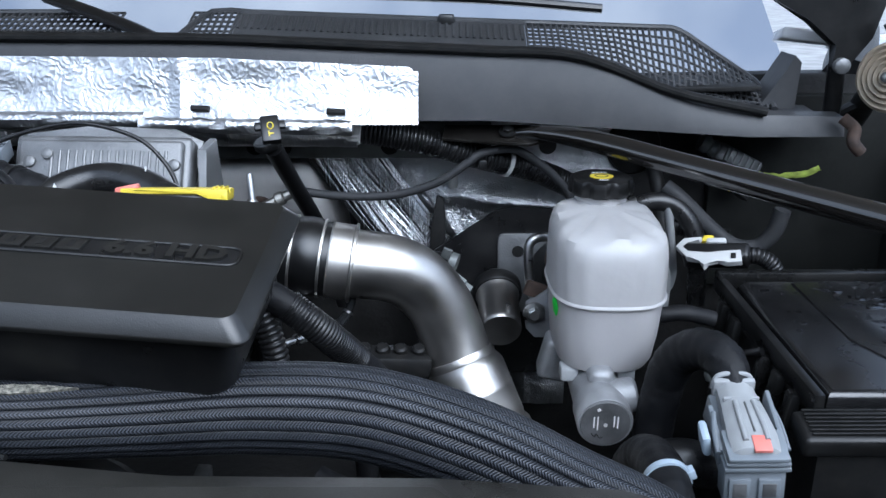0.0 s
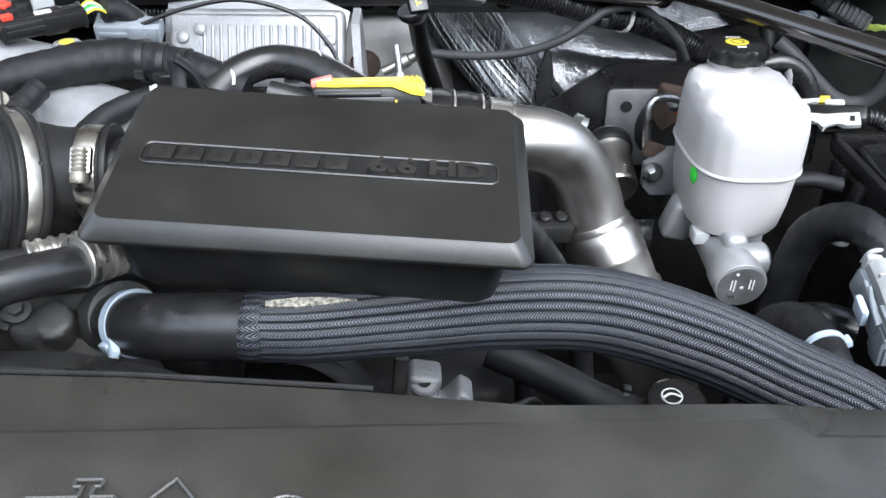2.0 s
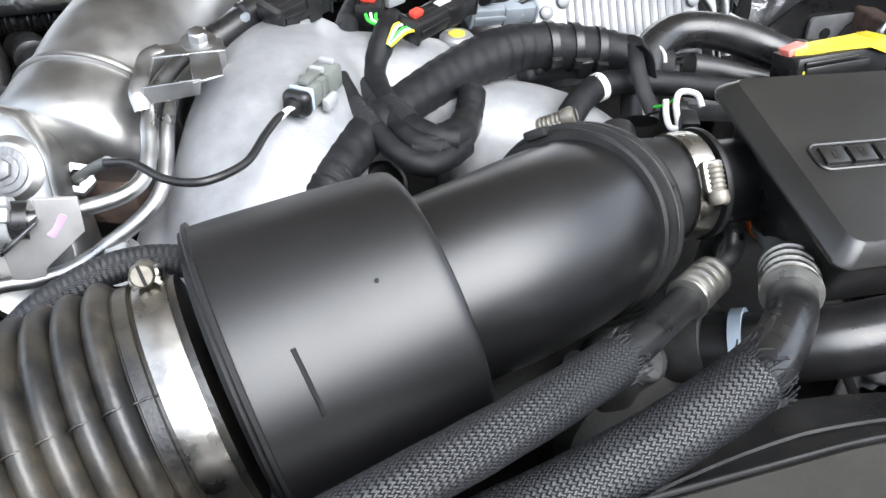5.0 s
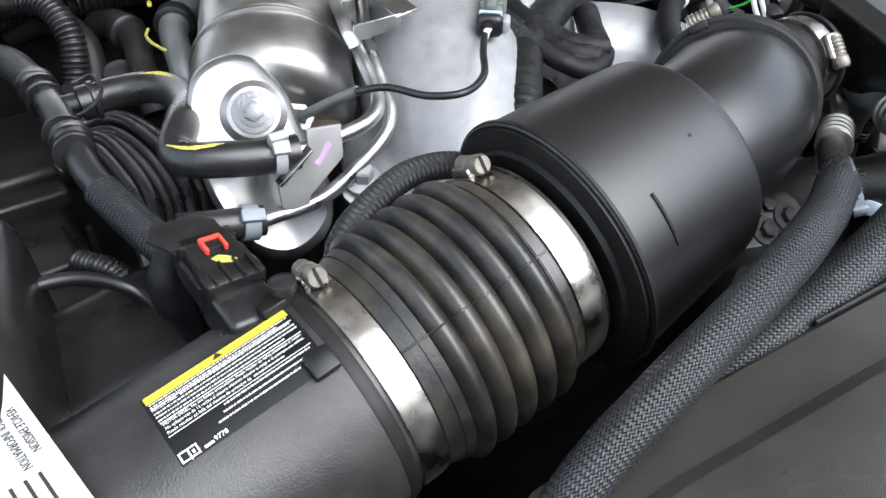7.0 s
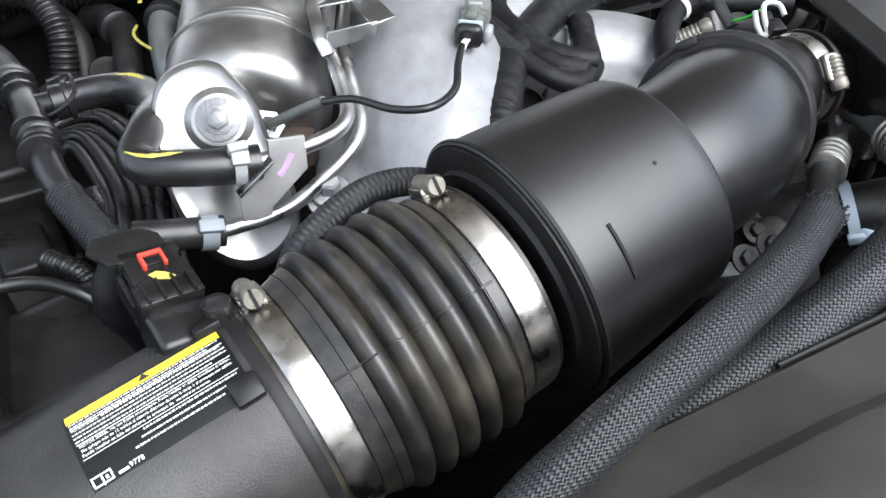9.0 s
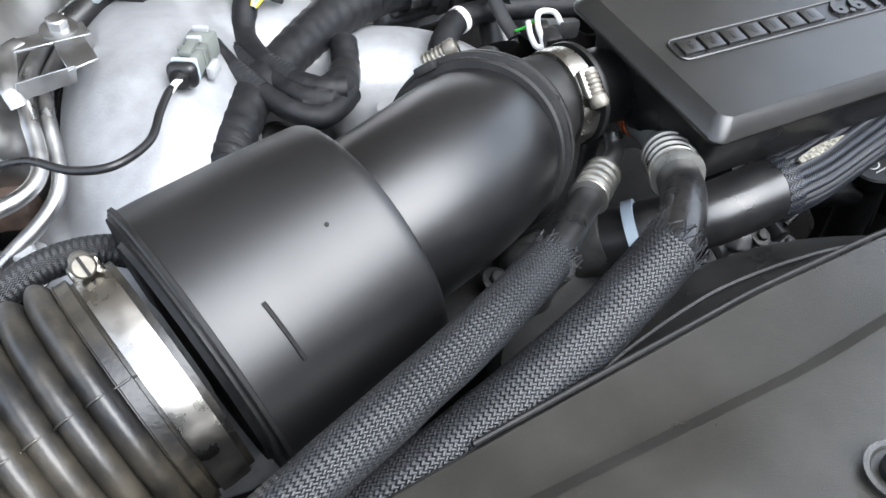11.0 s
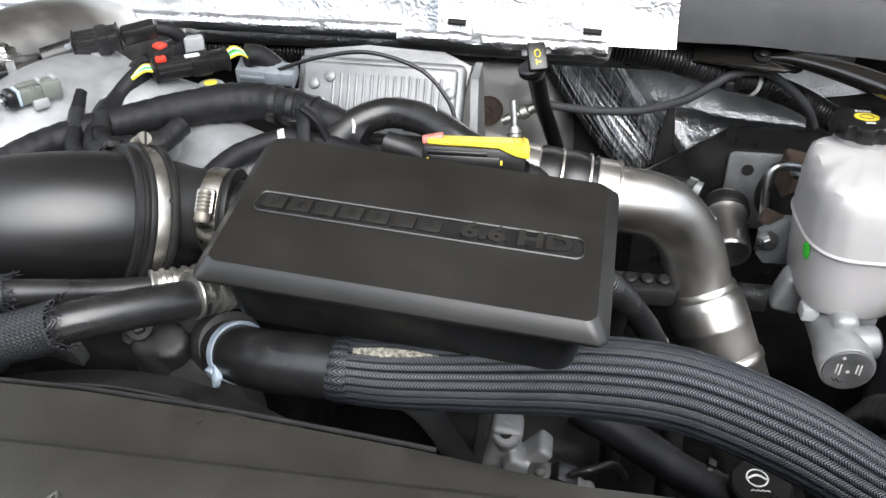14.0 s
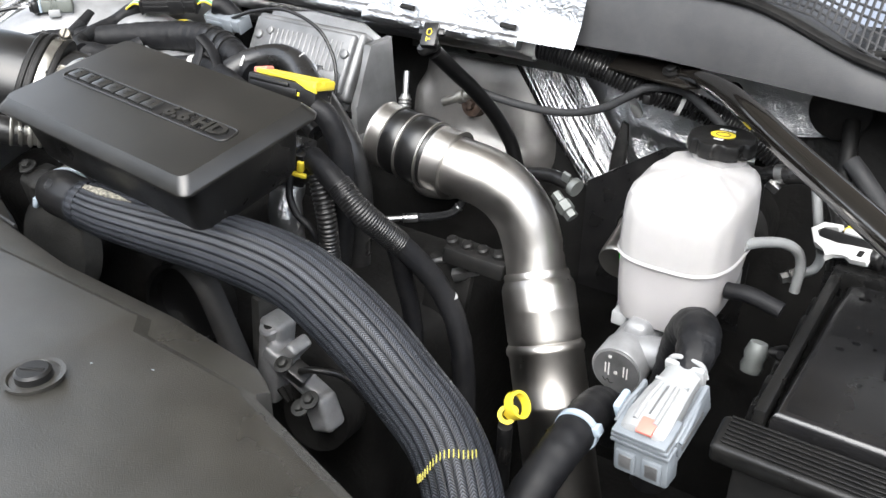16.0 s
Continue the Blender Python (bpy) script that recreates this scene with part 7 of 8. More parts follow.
part("bolt_boss", turned([(0.0225, -0.003), (0.0205, -0.0003), (0.0185, 0.0006), (0.0170, 0.0024), (0.0160, 0.0028)], FP @ Vector((0, 0, 0.0)), FN, 48), SHIELD, shield)
bm = bmesh.new()
lathe(bm, [(0.0138, 0.0), (0.0138, 0.0016), (0.0130, 0.0020)], FP @ Vector((0, 0, 0.0032)), FN, 36)
bolt(bm, FP @ Vector((0, 0, 0.0046)), FN, 0.0066, 0.0068, 1.45)
part("shield_bolt", bm, DIECAST, shield, "flanged hexagon bolt on a washer")
part("dark_opening", box((0.050, 0.030, 0.03), pose(-0.748, 0.674, 1.362, -10, 0, -24), 0.008), RUST, shield, "dark red-brown gap behind the shield")
part("probe_nut", turned([(0.0120, -0.006), (0.0120, 0.003), (0.0105, 0.0045), (0.0062, 0.0045), (0.0062, -0.004)], (-0.7630, 0.6530, 1.3920), (0.22, -0.62, 0.70), 6), ZINC, shield, "hexagon nut round the probe")

# ---- temperature probe with wire and plug ----
probe = thing("temperature_probe", (-0.70, 0.60, 1.38), "temperature probe with thin black lead and green-grey plug", "sensor")
part("probe_tip", tube([(-0.763, 0.651, 1.394), (-0.750, 0.629, 1.412), (-0.7365, 0.6105, 1.4265)], 0.0034, seg=12), OLIVE, probe)
part("lead", tube([(-0.738, 0.609, 1.427), (-0.722, 0.597, 1.431), (-0.705, 0.577, 1.430), (-0.685, 0.566, 1.432), (-0.662, 0.580, 1.431), (-0.648, 0.602, 1.434), (-0.639, 0.615, 1.436), (-0.635, 0.620, 1.436)], 0.0025, seg=12, n=10), LOOM, probe)
for k in range(3):
    part("bare_wire", tube([(-0.6385 + 0.0010 * k, 0.6155, 1.4355), (-0.6330 + 0.0014 * k, 0.6235 - 0.0008 * k, 1.4368), (-0.6285 + 0.0014 * k, 0.6275 - 0.0008 * k, 1.4365)], 0.0010, seg=6, n=3), PAPER, probe)
SDM = axes((-0.6240, 0.6310, 1.4365), (0.62, 0.78, 0.02), (0, 0, 1))
part("seal_boot", box((0.010, 0.0185, 0.0165), SDM, 0.0045, 3), LOOM, probe)
part("boot_mouth", turned([(0.0062, 0), (0.0062, 0.0022), (0.0046, 0.0024)], SDM @ Vector((-0.0068, 0, 0)), SDM.to_3x3() @ Vector((1, 0, 0)), 20), SATIN, probe)
part("seal", box((0.003, 0.0165, 0.0150), SDM @ pose(0.0060, 0, 0.0005), 0.003, 2), BLUETIE, probe, "blue seal")
body = part("plug_body", box((0.020, 0.0155, 0.0145), SDM @ pose(0.0165, 0, 0), 0.0025, 2), GREENGREY, probe)
part("body_band", box((0.003, 0.0175, 0.0165), SDM @ pose(0.0190, 0, 0), 0.001), GREENGREY, body)
part("plug_socket", box((0.018, 0.0185, 0.0170), SDM @ pose(0.0345, 0, 0), 0.003, 2), GREENGREY, probe)
part("plug_latch", box((0.018, 0.007, 0.0035), SDM @ pose(0.0170, 0, 0.0090), 0.001), GREENGREY, probe)
part("latch_tip", box((0.0035, 0.0095, 0.0040), SDM @ pose(0.0265, 0, 0.0098), 0.001), LGREY, probe)
part("white_tab", box((0.0045, 0.0105, 0.0035), SDM @ pose(0.0395, 0, 0.0098), 0.001), LGREY, probe)
part("side_clip", box((0.014, 0.0055, 0.009), SDM @ pose(0.0215, -0.0105, -0.008), 0.002), LGREY, probe)
part("plug_base", box((0.026, 0.014, 0.020), SDM @ pose(0.030, 0.002, -0.017), 0.003), CAST, probe)

# ---- wiring harness over the manifold ----
har = thing("engine_harness", (-0.48, 0.68, 1.34), "thick black cloth-taped engine wiring harness with branches", "wiring harness")
HM = [(-0.662, 0.545, 1.335, 0.0135), (-0.642, 0.566, 1.366, 0.0138), (-0.622, 0.591, 1.388, 0.0140), (-0.603, 0.617, 1.396, 0.0140), (-0.580, 0.645, 1.399, 0.0140), (-0.542, 0.676, 1.402, 0.0145), (-0.502, 0.704, 1.404, 0.0160), (-0.462, 0.724, 1.405, 0.0180), (-0.430, 0.730, 1.405, 0.0172), (-0.395, 0.724, 1.402, 0.0165), (-0.360, 0.712, 1.397, 0.0155), (-0.325, 0.704, 1.385, 0.015)]
part("trunk", tube(HM, 0.015, seg=40, n=16, shape=taped(2)), TAPE, har, "cloth-taped trunk")
part("ribbed_end", corrugated([(-0.658, 0.550, 1.342), (-0.642, 0.566, 1.366), (-0.622, 0.591, 1.388), (-0.606, 0.613, 1.395)], 0.0150, 0.0065, 28, 0.07), TAPE, har)
BA = [(-0.548, 0.802, 1.430, 0.0078), (-0.566, 0.768, 1.424, 0.0080), (-0.575, 0.728, 1.414, 0.0080), (-0.572, 0.690, 1.408, 0.0078), (-0.563, 0.652, 1.404, 0.0078), (-0.551, 0.624, 1.400, 0.0080), (-0.536, 0.615, 1.397, 0.0080)]
BB = [(-0.536, 0.744, 1.434, 0.0085), (-0.548, 0.722, 1.430, 0.0088), (-0.561, 0.698, 1.416, 0.0078), (-0.560, 0.664, 1.409, 0.0078), (-0.551, 0.640, 1.405, 0.0078), (-0.538, 0.624, 1.402, 0.0080), (-0.524, 0.620, 1.400, 0.0080)]
BC = [(-0.589, 0.682, 1.424, 0.0062), (-0.584, 0.662, 1.414, 0.0066), (-0.575, 0.638, 1.405, 0.0070), (-0.565, 0.616, 1.399, 0.0072), (-0.550, 0.606, 1.394, 0.0076), (-0.533, 0.614, 1.392, 0.0080), (-0.518, 0.628, 1.390, 0.0085)]
BD = [(-0.556, 0.622, 1.396, 0.0085), (-0.540, 0.622, 1.396, 0.0120), (-0.524, 0.632, 1.394, 0.0125), (-0.511, 0.648, 1.390, 0.0105), (-0.502, 0.664, 1.392, 0.0098), (-0.494, 0.682, 1.398, 0.0100)]
for k, q in enumerate((BA, BB, BC, BD)):
    part("branch", tube(q, 0.008, seg=22, n=12, shape=taped(4 + 2 * k)), TAPE, har)
for q in (BA[1:3], BA[3:5], BB[3:5], BC[1:3]):
    part("woven_cuff", tube([(x, y, z, w * 1.10) for x, y, z, w in q], 0.008, seg=24, n=8), BRAIDSMALL, har, "fine woven cuff")
part("tape_wrap", tube([(-0.514, 0.644, 1.391, 0.0112), (-0.506, 0.657, 1.391, 0.0108)], 0.011, seg=20, n=4, shape=taped(33)), LOOM, har)
part("branch", tube([(-0.462, 0.590, 1.360, 0.009), (-0.450, 0.616, 1.374, 0.0095), (-0.430, 0.650, 1.386, 0.0098), (-0.400, 0.676, 1.391, 0.0098), (-0.372, 0.680, 1.391, 0.009), (-0.335, 0.672, 1.388, 0.009), (-0.290, 0.655, 1.384, 0.009)], 0.009, seg=20, n=10, shape=taped(10)), TAPE, har)
for at, ax, r in (((-0.416, 0.7285, 1.4040), (1, -0.05, 0), 0.0180), ((-0.397, 0.7245, 1.4025), (1, -0.12, -0.06), 0.0178), ((-0.379, 0.7180, 1.4000), (1, -0.2, -0.1), 0.0175)):
    cable_tie(har, at, ax, r, 0.006, LOOM, (0, -0.9, -0.2))
part("clip", box((0.011, 0.008, 0.018), pose(-0.394, 0.707, 1.393, 20, 0, 0), 0.002), LOOM, har)
part("white_band", turned([(0.0101, -0.003), (0.0108, -0.003), (0.0108, 0.003), (0.0101, 0.003)], (-0.3960, 0.6775, 1.391), (0.9, 0.3, 0.1), 20), NATURAL, har)
part("strap", tube([(-0.374, 0.672, 1.427), (-0.372, 0.668, 1.412), (-0.370, 0.655, 1.395), (-0.369, 0.640, 1.385)], 0.0052, seg=12, n=6, squash=(0.5, 1.2)), TAPE, har, "flat wrapped strap")
part("strap", tube([(-0.374, 0.673, 1.428), (-0.362, 0.676, 1.415), (-0.354, 0.678, 1.395)], 0.007, seg=12, n=6, squash=(0.5, 1.2)), TAPE, har)
for k, m in enumerate((GREEN, ORANGE)):
    part("thin_wire", tube([(-0.369 + 0.002 * k, 0.640, 1.390), (-0.368 + 0.003 * k, 0.628, 1.398), (-0.367 + 0.003 * k, 0.618, 1.408)], 0.0011, seg=6), m, har)
msens = thing("map_sensor", (-0.365, 0.60, 1.35), "small black sensor plug with white clip", "sensor")
part("body", box((0.014, 0.017, 0.017), pose(-0.367, 0.600, 1.397, 10, 0, -15), 0.003), LOOM, msens)
part("plug_neck", box((0.010, 0.012, 0.010), pose(-0.366, 0.611, 1.402, 25, 0, -15), 0.002), LOOM, msens)
part("clip", tube([(-0.379, 0.612, 1.412), (-0.381, 0.605, 1.404), (-0.380, 0.599, 1.398), (-0.374, 0.599, 1.398), (-0.373, 0.608, 1.410), (-0.367, 0.614, 1.415), (-0.357, 0.610, 1.414), (-0.356, 0.602, 1.408)], 0.0022, seg=8), PAPER, msens, "white wire clip")
part("foot", turned([(0.007, -0.03), (0.007, 0.0), (0.005, 0.002)], (-0.367, 0.597, 1.388), (0, 0.1, 1), 14), LOOM, msens)
part("stub_hose", tube([(-0.398, 0.640, 1.375), (-0.405, 0.615, 1.365), (-0.410, 0.595, 1.345)], 0.014, seg=20), HOSE, msens)
cable_tie(msens, (-0.4075, 0.606, 1.357), (-0.2, -0.6, -0.7), 0.0142, 0.006, GREY)

# spring coil below the harness
solo("ringed_conduit", corrugated([(-0.572, 0.625, 1.372), (-0.580, 0.650, 1.345), (-0.588, 0.680, 1.31), (-0.592, 0.70, 1.25)], 0.0165, 0.0075, 28, 0.22), SATIN, "ringed black conduit below the harness", "conduit")


# ---- plugs at the rear of the manifold ----
def plug_thing(name, label, m, size, body, ribs=3):
    t = thing(name, m.translation - Vector((0, 0, size[2] / 2)), label, "connector")
    part("shell", box(size, m, 0.003, 2), body, t)
    part("collar", box((size[0] * 0.28, size[1] * 1.16, size[2] * 1.14), m @ pose(size[0] * 0.12, 0, 0), 0.003, 2), body, t)
    for sgn in (-1, 1):
        part("side_rail", box((size[0] * 0.7, size[1] * 0.08, size[2] * 0.3), m @ pose(-size[0] * 0.08, sgn * size[1] * 0.52, 0), 0.0008), body, t)
        part("end_lip", box((size[0] * 0.05, size[1] * 1.08, size[2] * 1.08), m @ pose(sgn * size[0] * 0.46, 0, 0), 0.001), body, t)
    part("tongue", box((size[0] * 0.30, size[1] * 0.30, size[2] * 0.10), m @ pose(size[0] * 0.30, 0, size[2] * 0.56), 0.001), body, t)
    for k in range(ribs):
        part("rib", box((size[0] * 0.5, size[1] * 0.07, size[2] * 0.10), m @ pose(-size[0] * 0.18, size[1] * (k - (ribs - 1) / 2) * 0.28, size[2] * 0.52), 0.0008), body, t)
    return t


c1 = plug_thing("long_black_plug", "long black plug with red lock and coloured wires", axes((-0.502, 0.738, 1.436), (0.80, 0.56, 0.02), (0, -0.2, 1)), (0.074, 0.019, 0.016), LOOM)
C1 = axes((-0.502, 0.738, 1.436), (0.80, 0.56, 0.02), (0, -0.2, 1))
part("lock", box((0.010, 0.007, 0.005), C1 @ pose(-0.027, 0.001, 0.0105), 0.0015), RED, c1, "red lock tab")
part("paper_tag", box((0.014, 0.006, 0.001), C1 @ pose(0.002, 0, 0.0096), 0), PAPER, c1)
for k, (mt, dy) in enumerate(((YELLOW, -0.006), (GREEN, 0.0), (PAPER, 0.005), (YELLOW, 0.008), (BLUETIE, -0.003))):
    part("wire", tube([C1 @ Vector((-0.034, dy, 0.002)), C1 @ Vector((-0.044, dy * 0.8, 0.004)), C1 @ Vector((-0.056, dy * 0.2, -0.004))], 0.0012, seg=6), mt, c1)
    part("wire", tube([C1 @ Vector((0.034, dy, 0.002)), C1 @ Vector((0.046, dy * 1.2, 0.006)), C1 @ Vector((0.060, dy * 0.4, -0.006))], 0.0012, seg=6), mt, c1)
part("hood_tape", tube([C1 @ Vector((0.054, 0, 0)), C1 @ Vector((0.068, 0.0, -0.004)), C1 @ Vector((0.085, -0.006, -0.02))], 0.011, seg=16), TAPE, c1)
c2 = plug_thing("red_locked_plug", "small black plug with a bright red lock", axes((-0.545, 0.778, 1.432), (0.35, 0.93, 0.1), (0, -0.2, 1)), (0.036, 0.018, 0.016), LOOM)
part("lock", box((0.011, 0.012, 0.005), axes((-0.548, 0.771, 1.4415), (0.35, 0.93, 0.1), (0, -0.2, 1)), 0.002), RED, c2, "red lock tab")
for k, mt in enumerate((GREEN, PAPER, GREEN)):
    part("wire", tube([(-0.553 + 0.004 * k, 0.760, 1.433), (-0.552 + 0.003 * k, 0.790 - 0.036, 1.430), (-0.545 + 0.002 * k, 0.748, 1.428)], 0.0013, seg=6), mt, c2)
part("white_side", box((0.020, 0.012, 0.022), pose(-0.523, 0.796, 1.434, 0, 0, 30), 0.003), LGREY, c2)
plug_thing("grey_plug", "grey double plug behind the harness", axes((-0.440, 0.775, 1.418), (1, 0.05, -0.06), (0, -0.3, 1)), (0.060, 0.021, 0.016), GREY, 2)
c4 = plug_thing("black_sensor_plug", "black pressure sensor with plug on the manifold", axes((-0.605, 0.755, 1.449), (0.85, 0.45, 0.1), (0, -0.1, 1)), (0.046, 0.030, 0.018), LOOM)
part("tail_plug", box((0.034, 0.020, 0.016), axes((-0.570, 0.776, 1.453), (0.85, 0.45, 0.15), (0, -0.1, 1)), 0.003), LOOM, c4)
part("wire", tube([(-0.555, 0.785, 1.455), (-0.540, 0.79, 1.45), (-0.53, 0.80, 1.43)], 0.007, seg=12), TAPE, c4)
part("mount", turned([(0.013, -0.03), (0.013, 0.0)], (-0.605, 0.752, 1.442), (0, 0, 1), 20), CAST, c4)
c5 = thing("blue_hose_fitting", (-0.645, 0.775, 1.41), "black hose end with blue-grey quick fitting", "fitting")
part("sleeve", turned([(0.011, -0.02), (0.011, 0.01), (0.013, 0.012), (0.013, 0.022), (0.009, 0.024)], (-0.650, 0.765, 1.432), (0.8, 0.5, 0.2), 18), LOOM, c5)
part("ring", box((0.014, 0.020, 0.018), axes((-0.642, 0.770, 1.434), (0.8, 0.5, 0.2), (0, 0, 1)), 0.003), GREY, c5)

PLATE = surf("dull_zinc_plate", (0.26, 0.256, 0.252), 0.45, metal=0.25, var=0.15, vscale=40, bump=0.2, bscale=500)
# bracket, twin pipes, hoses round the shield
pipes = thing("coolant_pipes", (-0.72, 0.62, 1.36), "pair of bent silver coolant pipes with a bracket", "pipe")
part("pipe", tube([(-0.665, 0.775, 1.424), (-0.688, 0.722, 1.433), (-0.7065, 0.680, 1.433), (-0.7125, 0.655, 1.427), (-0.7150, 0.634, 1.417), (-0.7195, 0.617, 1.410), (-0.7310, 0.606, 1.4065), (-0.752, 0.602, 1.404), (-0.790, 0.602, 1.4010)], 0.0050, seg=18, n=8), ZINC, pipes)
part("pipe", tube([(-0.654, 0.775, 1.420), (-0.677, 0.722, 1.428), (-0.6960, 0.680, 1.428), (-0.7030, 0.655, 1.421), (-0.7065, 0.634, 1.410), (-0.7110, 0.616, 1.401), (-0.7225, 0.604, 1.392), (-0.7460, 0.598, 1.379), (-0.775, 0.595, 1.366), (-0.818, 0.595, 1.364)], 0.0048, seg=18, n=8), ZINC, pipes)


def sheet(bm, corners, th=0.0018):
    """A flat piece of sheet metal with four corners and a thickness."""
    c = [Vector(q) for q in corners]
    n = (c[1] - c[0]).cross(c[3] - c[0]).normalized() * th
    top = [bm.verts.new(q) for q in c]
    low = [bm.verts.new(q - n) for q in c]
    bm.faces.new(top)
    bm.faces.new(low[::-1])
    for k in range(4):
        bm.faces.new((top[k], low[k], low[(k + 1) % 4], top[(k + 1) % 4]))


bm = bmesh.new()
# front lip, side strip, rear strip with the bolt, and a leg down to the casting
sheet(bm, ((-0.7140, 0.6600, 1.4330), (-0.6800, 0.6570, 1.4370), (-0.6780, 0.6580, 1.4470), (-0.7130, 0.6620, 1.4440)))
sheet(bm, ((-0.6830, 0.6572, 1.4455), (-0.6640, 0.6600, 1.4470), (-0.6640, 0.6960, 1.4475), (-0.6830, 0.6960, 1.4475)))
sheet(bm, ((-0.7090, 0.6960, 1.4475), (-0.6600, 0.6935, 1.4478), (-0.6600, 0.7140, 1.4480), (-0.7060, 0.7120, 1.4480)))
sheet(bm, ((-0.6650, 0.6930, 1.4300), (-0.6590, 0.6990, 1.4290), (-0.6590, 0.6985, 1.4480), (-0.6660, 0.6930, 1.4478)))
bmesh.ops.bevel(bm, geom=bm.edges[:], offset=0.0005, segments=1, affect="EDGES")
part("bracket", bm, ZINC, pipes, "folded zinc bracket with a square window")
part("clamp_saddle", tube([(-0.7150, 0.6560, 1.4320), (-0.7165, 0.6640, 1.4400), (-0.7130, 0.6800, 1.4440), (-0.7085, 0.6990, 1.4475), (-0.7000, 0.7060, 1.4482)], 0.0044, seg=12, n=6, squash=(0.4, 1.2)), ZINC, pipes, "curled saddle strap")
bm = bmesh.new()
bolt(bm, (-0.6755, 0.7090, 1.4475), (0, -0.2, 1), 0.0068, 0.010)
part("bracket_bolt", bm, ZINC, pipes)
LPM = axes((-0.7795, 0.5955, 1.3935), (1, 0, 0), (0, -1, 0.12))
part("lower_plate", slab([(0.001, 0.024), (0.024, 0.021), (0.023, -0.001), (-0.003, -0.020), (-0.005, -0.030), (-0.022, -0.024), (-0.022, -0.006), (0.001, 0.011)], -0.0012, 0.0012, LPM, 0.0005), PLATE, pipes, "flat zinc plate with a violet paint stroke")
part("plate_flange", slab([(-0.022, -0.006), (0.001, 0.011), (0.001, 0.0135), (-0.023, -0.004)], -0.001, 0.007, LPM, 0.0006), ZINC, pipes)
part("paint_stroke", tube([LPM @ Vector(q) for q in ((0.0045, -0.0005, 0.0014), (0.009, 0.004, 0.0014), (0.0145, 0.012, 0.0014))], 0.0022, seg=8, n=6, squash=(1, 0.12), up=(0.7, 0, -0.7), shape=lambda v, a, L: 1 + 0.5 * noise.noise((v * 260, 0, 3))), surf("violet_paint", (0.42, 0.29, 0.43), 0.5), pipes)
bm = bmesh.new()
bolt(bm, (-0.7445, 0.600, 1.360), (0.0, -0.6, 0.8), 0.0078, 0.010)
part("manifold_bolt", bm, CAST, pipes)
h1 = thing("bent_coolant_hose", (-0.84, 0.66, 1.34), "black S-bent coolant hose with yellow marks", "hose")
part("hose", tube([(-0.884, 0.752, 1.390), (-0.862, 0.752, 1.392), (-0.840, 0.745, 1.394), (-0.826, 0.722, 1.399), (-0.826, 0.690, 1.404), (-0.838, 0.655, 1.410), (-0.850, 0.632, 1.407), (-0.846, 0.618, 1.407), (-0.828, 0.609, 1.406), (-0.808, 0.604, 1.404), (-0.784, 0.602, 1.4012)], 0.0112, seg=24, n=8), HOSE, h1)
part("yellow_mark", tube([(-0.856, 0.624, 1.417), (-0.845, 0.613, 1.4175), (-0.826, 0.608, 1.4175)], 0.0016, seg=8, n=6, squash=(0.45, 1.0), shape=lambda v, a, L: 0.35 + 0.9 * math.sin(math.pi * min(1, v / L)) + 0.4 * noise.noise((v * 300, 0, 1))), PALEYELLOW, h1)
part("yellow_mark", tube([(-0.8405, 0.7455, 1.4050), (-0.830, 0.732, 1.4085), (-0.824, 0.715, 1.4110)], 0.0016, seg=8, n=6, squash=(0.45, 1.0), shape=lambda v, a, L: 0.35 + 0.9 * math.sin(math.pi * min(1, v / L)) + 0.4 * noise.noise((v * 300, 0, 1))), PALEYELLOW, h1)
cable_tie(h1, (-0.7965, 0.603, 1.4030), (0.97, -0.12, -0.1), 0.0115, 0.007, LGREY, (0, -0.7, 0.7))
part("spring_clip_ear", box((0.012, 0.006, 0.010), pose(-0.7965, 0.598, 1.4165, 30, 0, 0), 0.0015), LGREY, h1)
h2 = thing("short_hose_stub", (-0.84, 0.58, 1.34), "short black hose stub with a grey clip", "hose")
part("hose", tube([(-0.866, 0.600, 1.374), (-0.840, 0.597, 1.369), (-0.814, 0.595, 1.364)], 0.0098, seg=20), HOSE, h2)
cable_tie(h2, (-0.823, 0.5955, 1.3655), (0.97, -0.1, -0.2), 0.0100, 0.010, GREY, (0, -0.6, 0.8))
tee = thing("hose_tee", (-0.90, 0.74, 1.32), "black plastic hose tee with braided branch hoses", "fitting")
part("tee_body", tube([(-0.905, 0.805, 1.386), (-0.902, 0.770, 1.388), (-0.900, 0.735, 1.388), (-0.899, 0.700, 1.386)], 0.0105, seg=20), LOOM, tee)
part("tee_arm", tube([(-0.902, 0.757, 1.388), (-0.888, 0.754, 1.389), (-0.876, 0.752, 1.390)], 0.0085, seg=18), LOOM, tee)
for at, ax, r in (((-0.878, 0.752, 1.390), (1, 0, 0.05), 0.0125), ((-0.905, 0.800, 1.386), (0.05, 1, 0), 0.0125), ((-0.8995, 0.708, 1.387), (0.05, 1, 0), 0.0125)):
    part("quick_clip", turned([(0.0085, -0.007), (r, -0.006), (r, 0.002), (r * 1.12, 0.003), (r * 1.12, 0.006), (0.0085, 0.007)], at, ax, 22), LOOM, tee)
for q in (0.790, 0.775, 0.722, 0.694):
    part("tee_rib", turned([(0.0108, -0.002), (0.0138, -0.0015), (0.0138, 0.0015), (0.0108, 0.002)], (-0.9025 + 0.03 * (0.75 - q), q, 1.3875), (-0.03, 1, 0), 22), LOOM, tee)
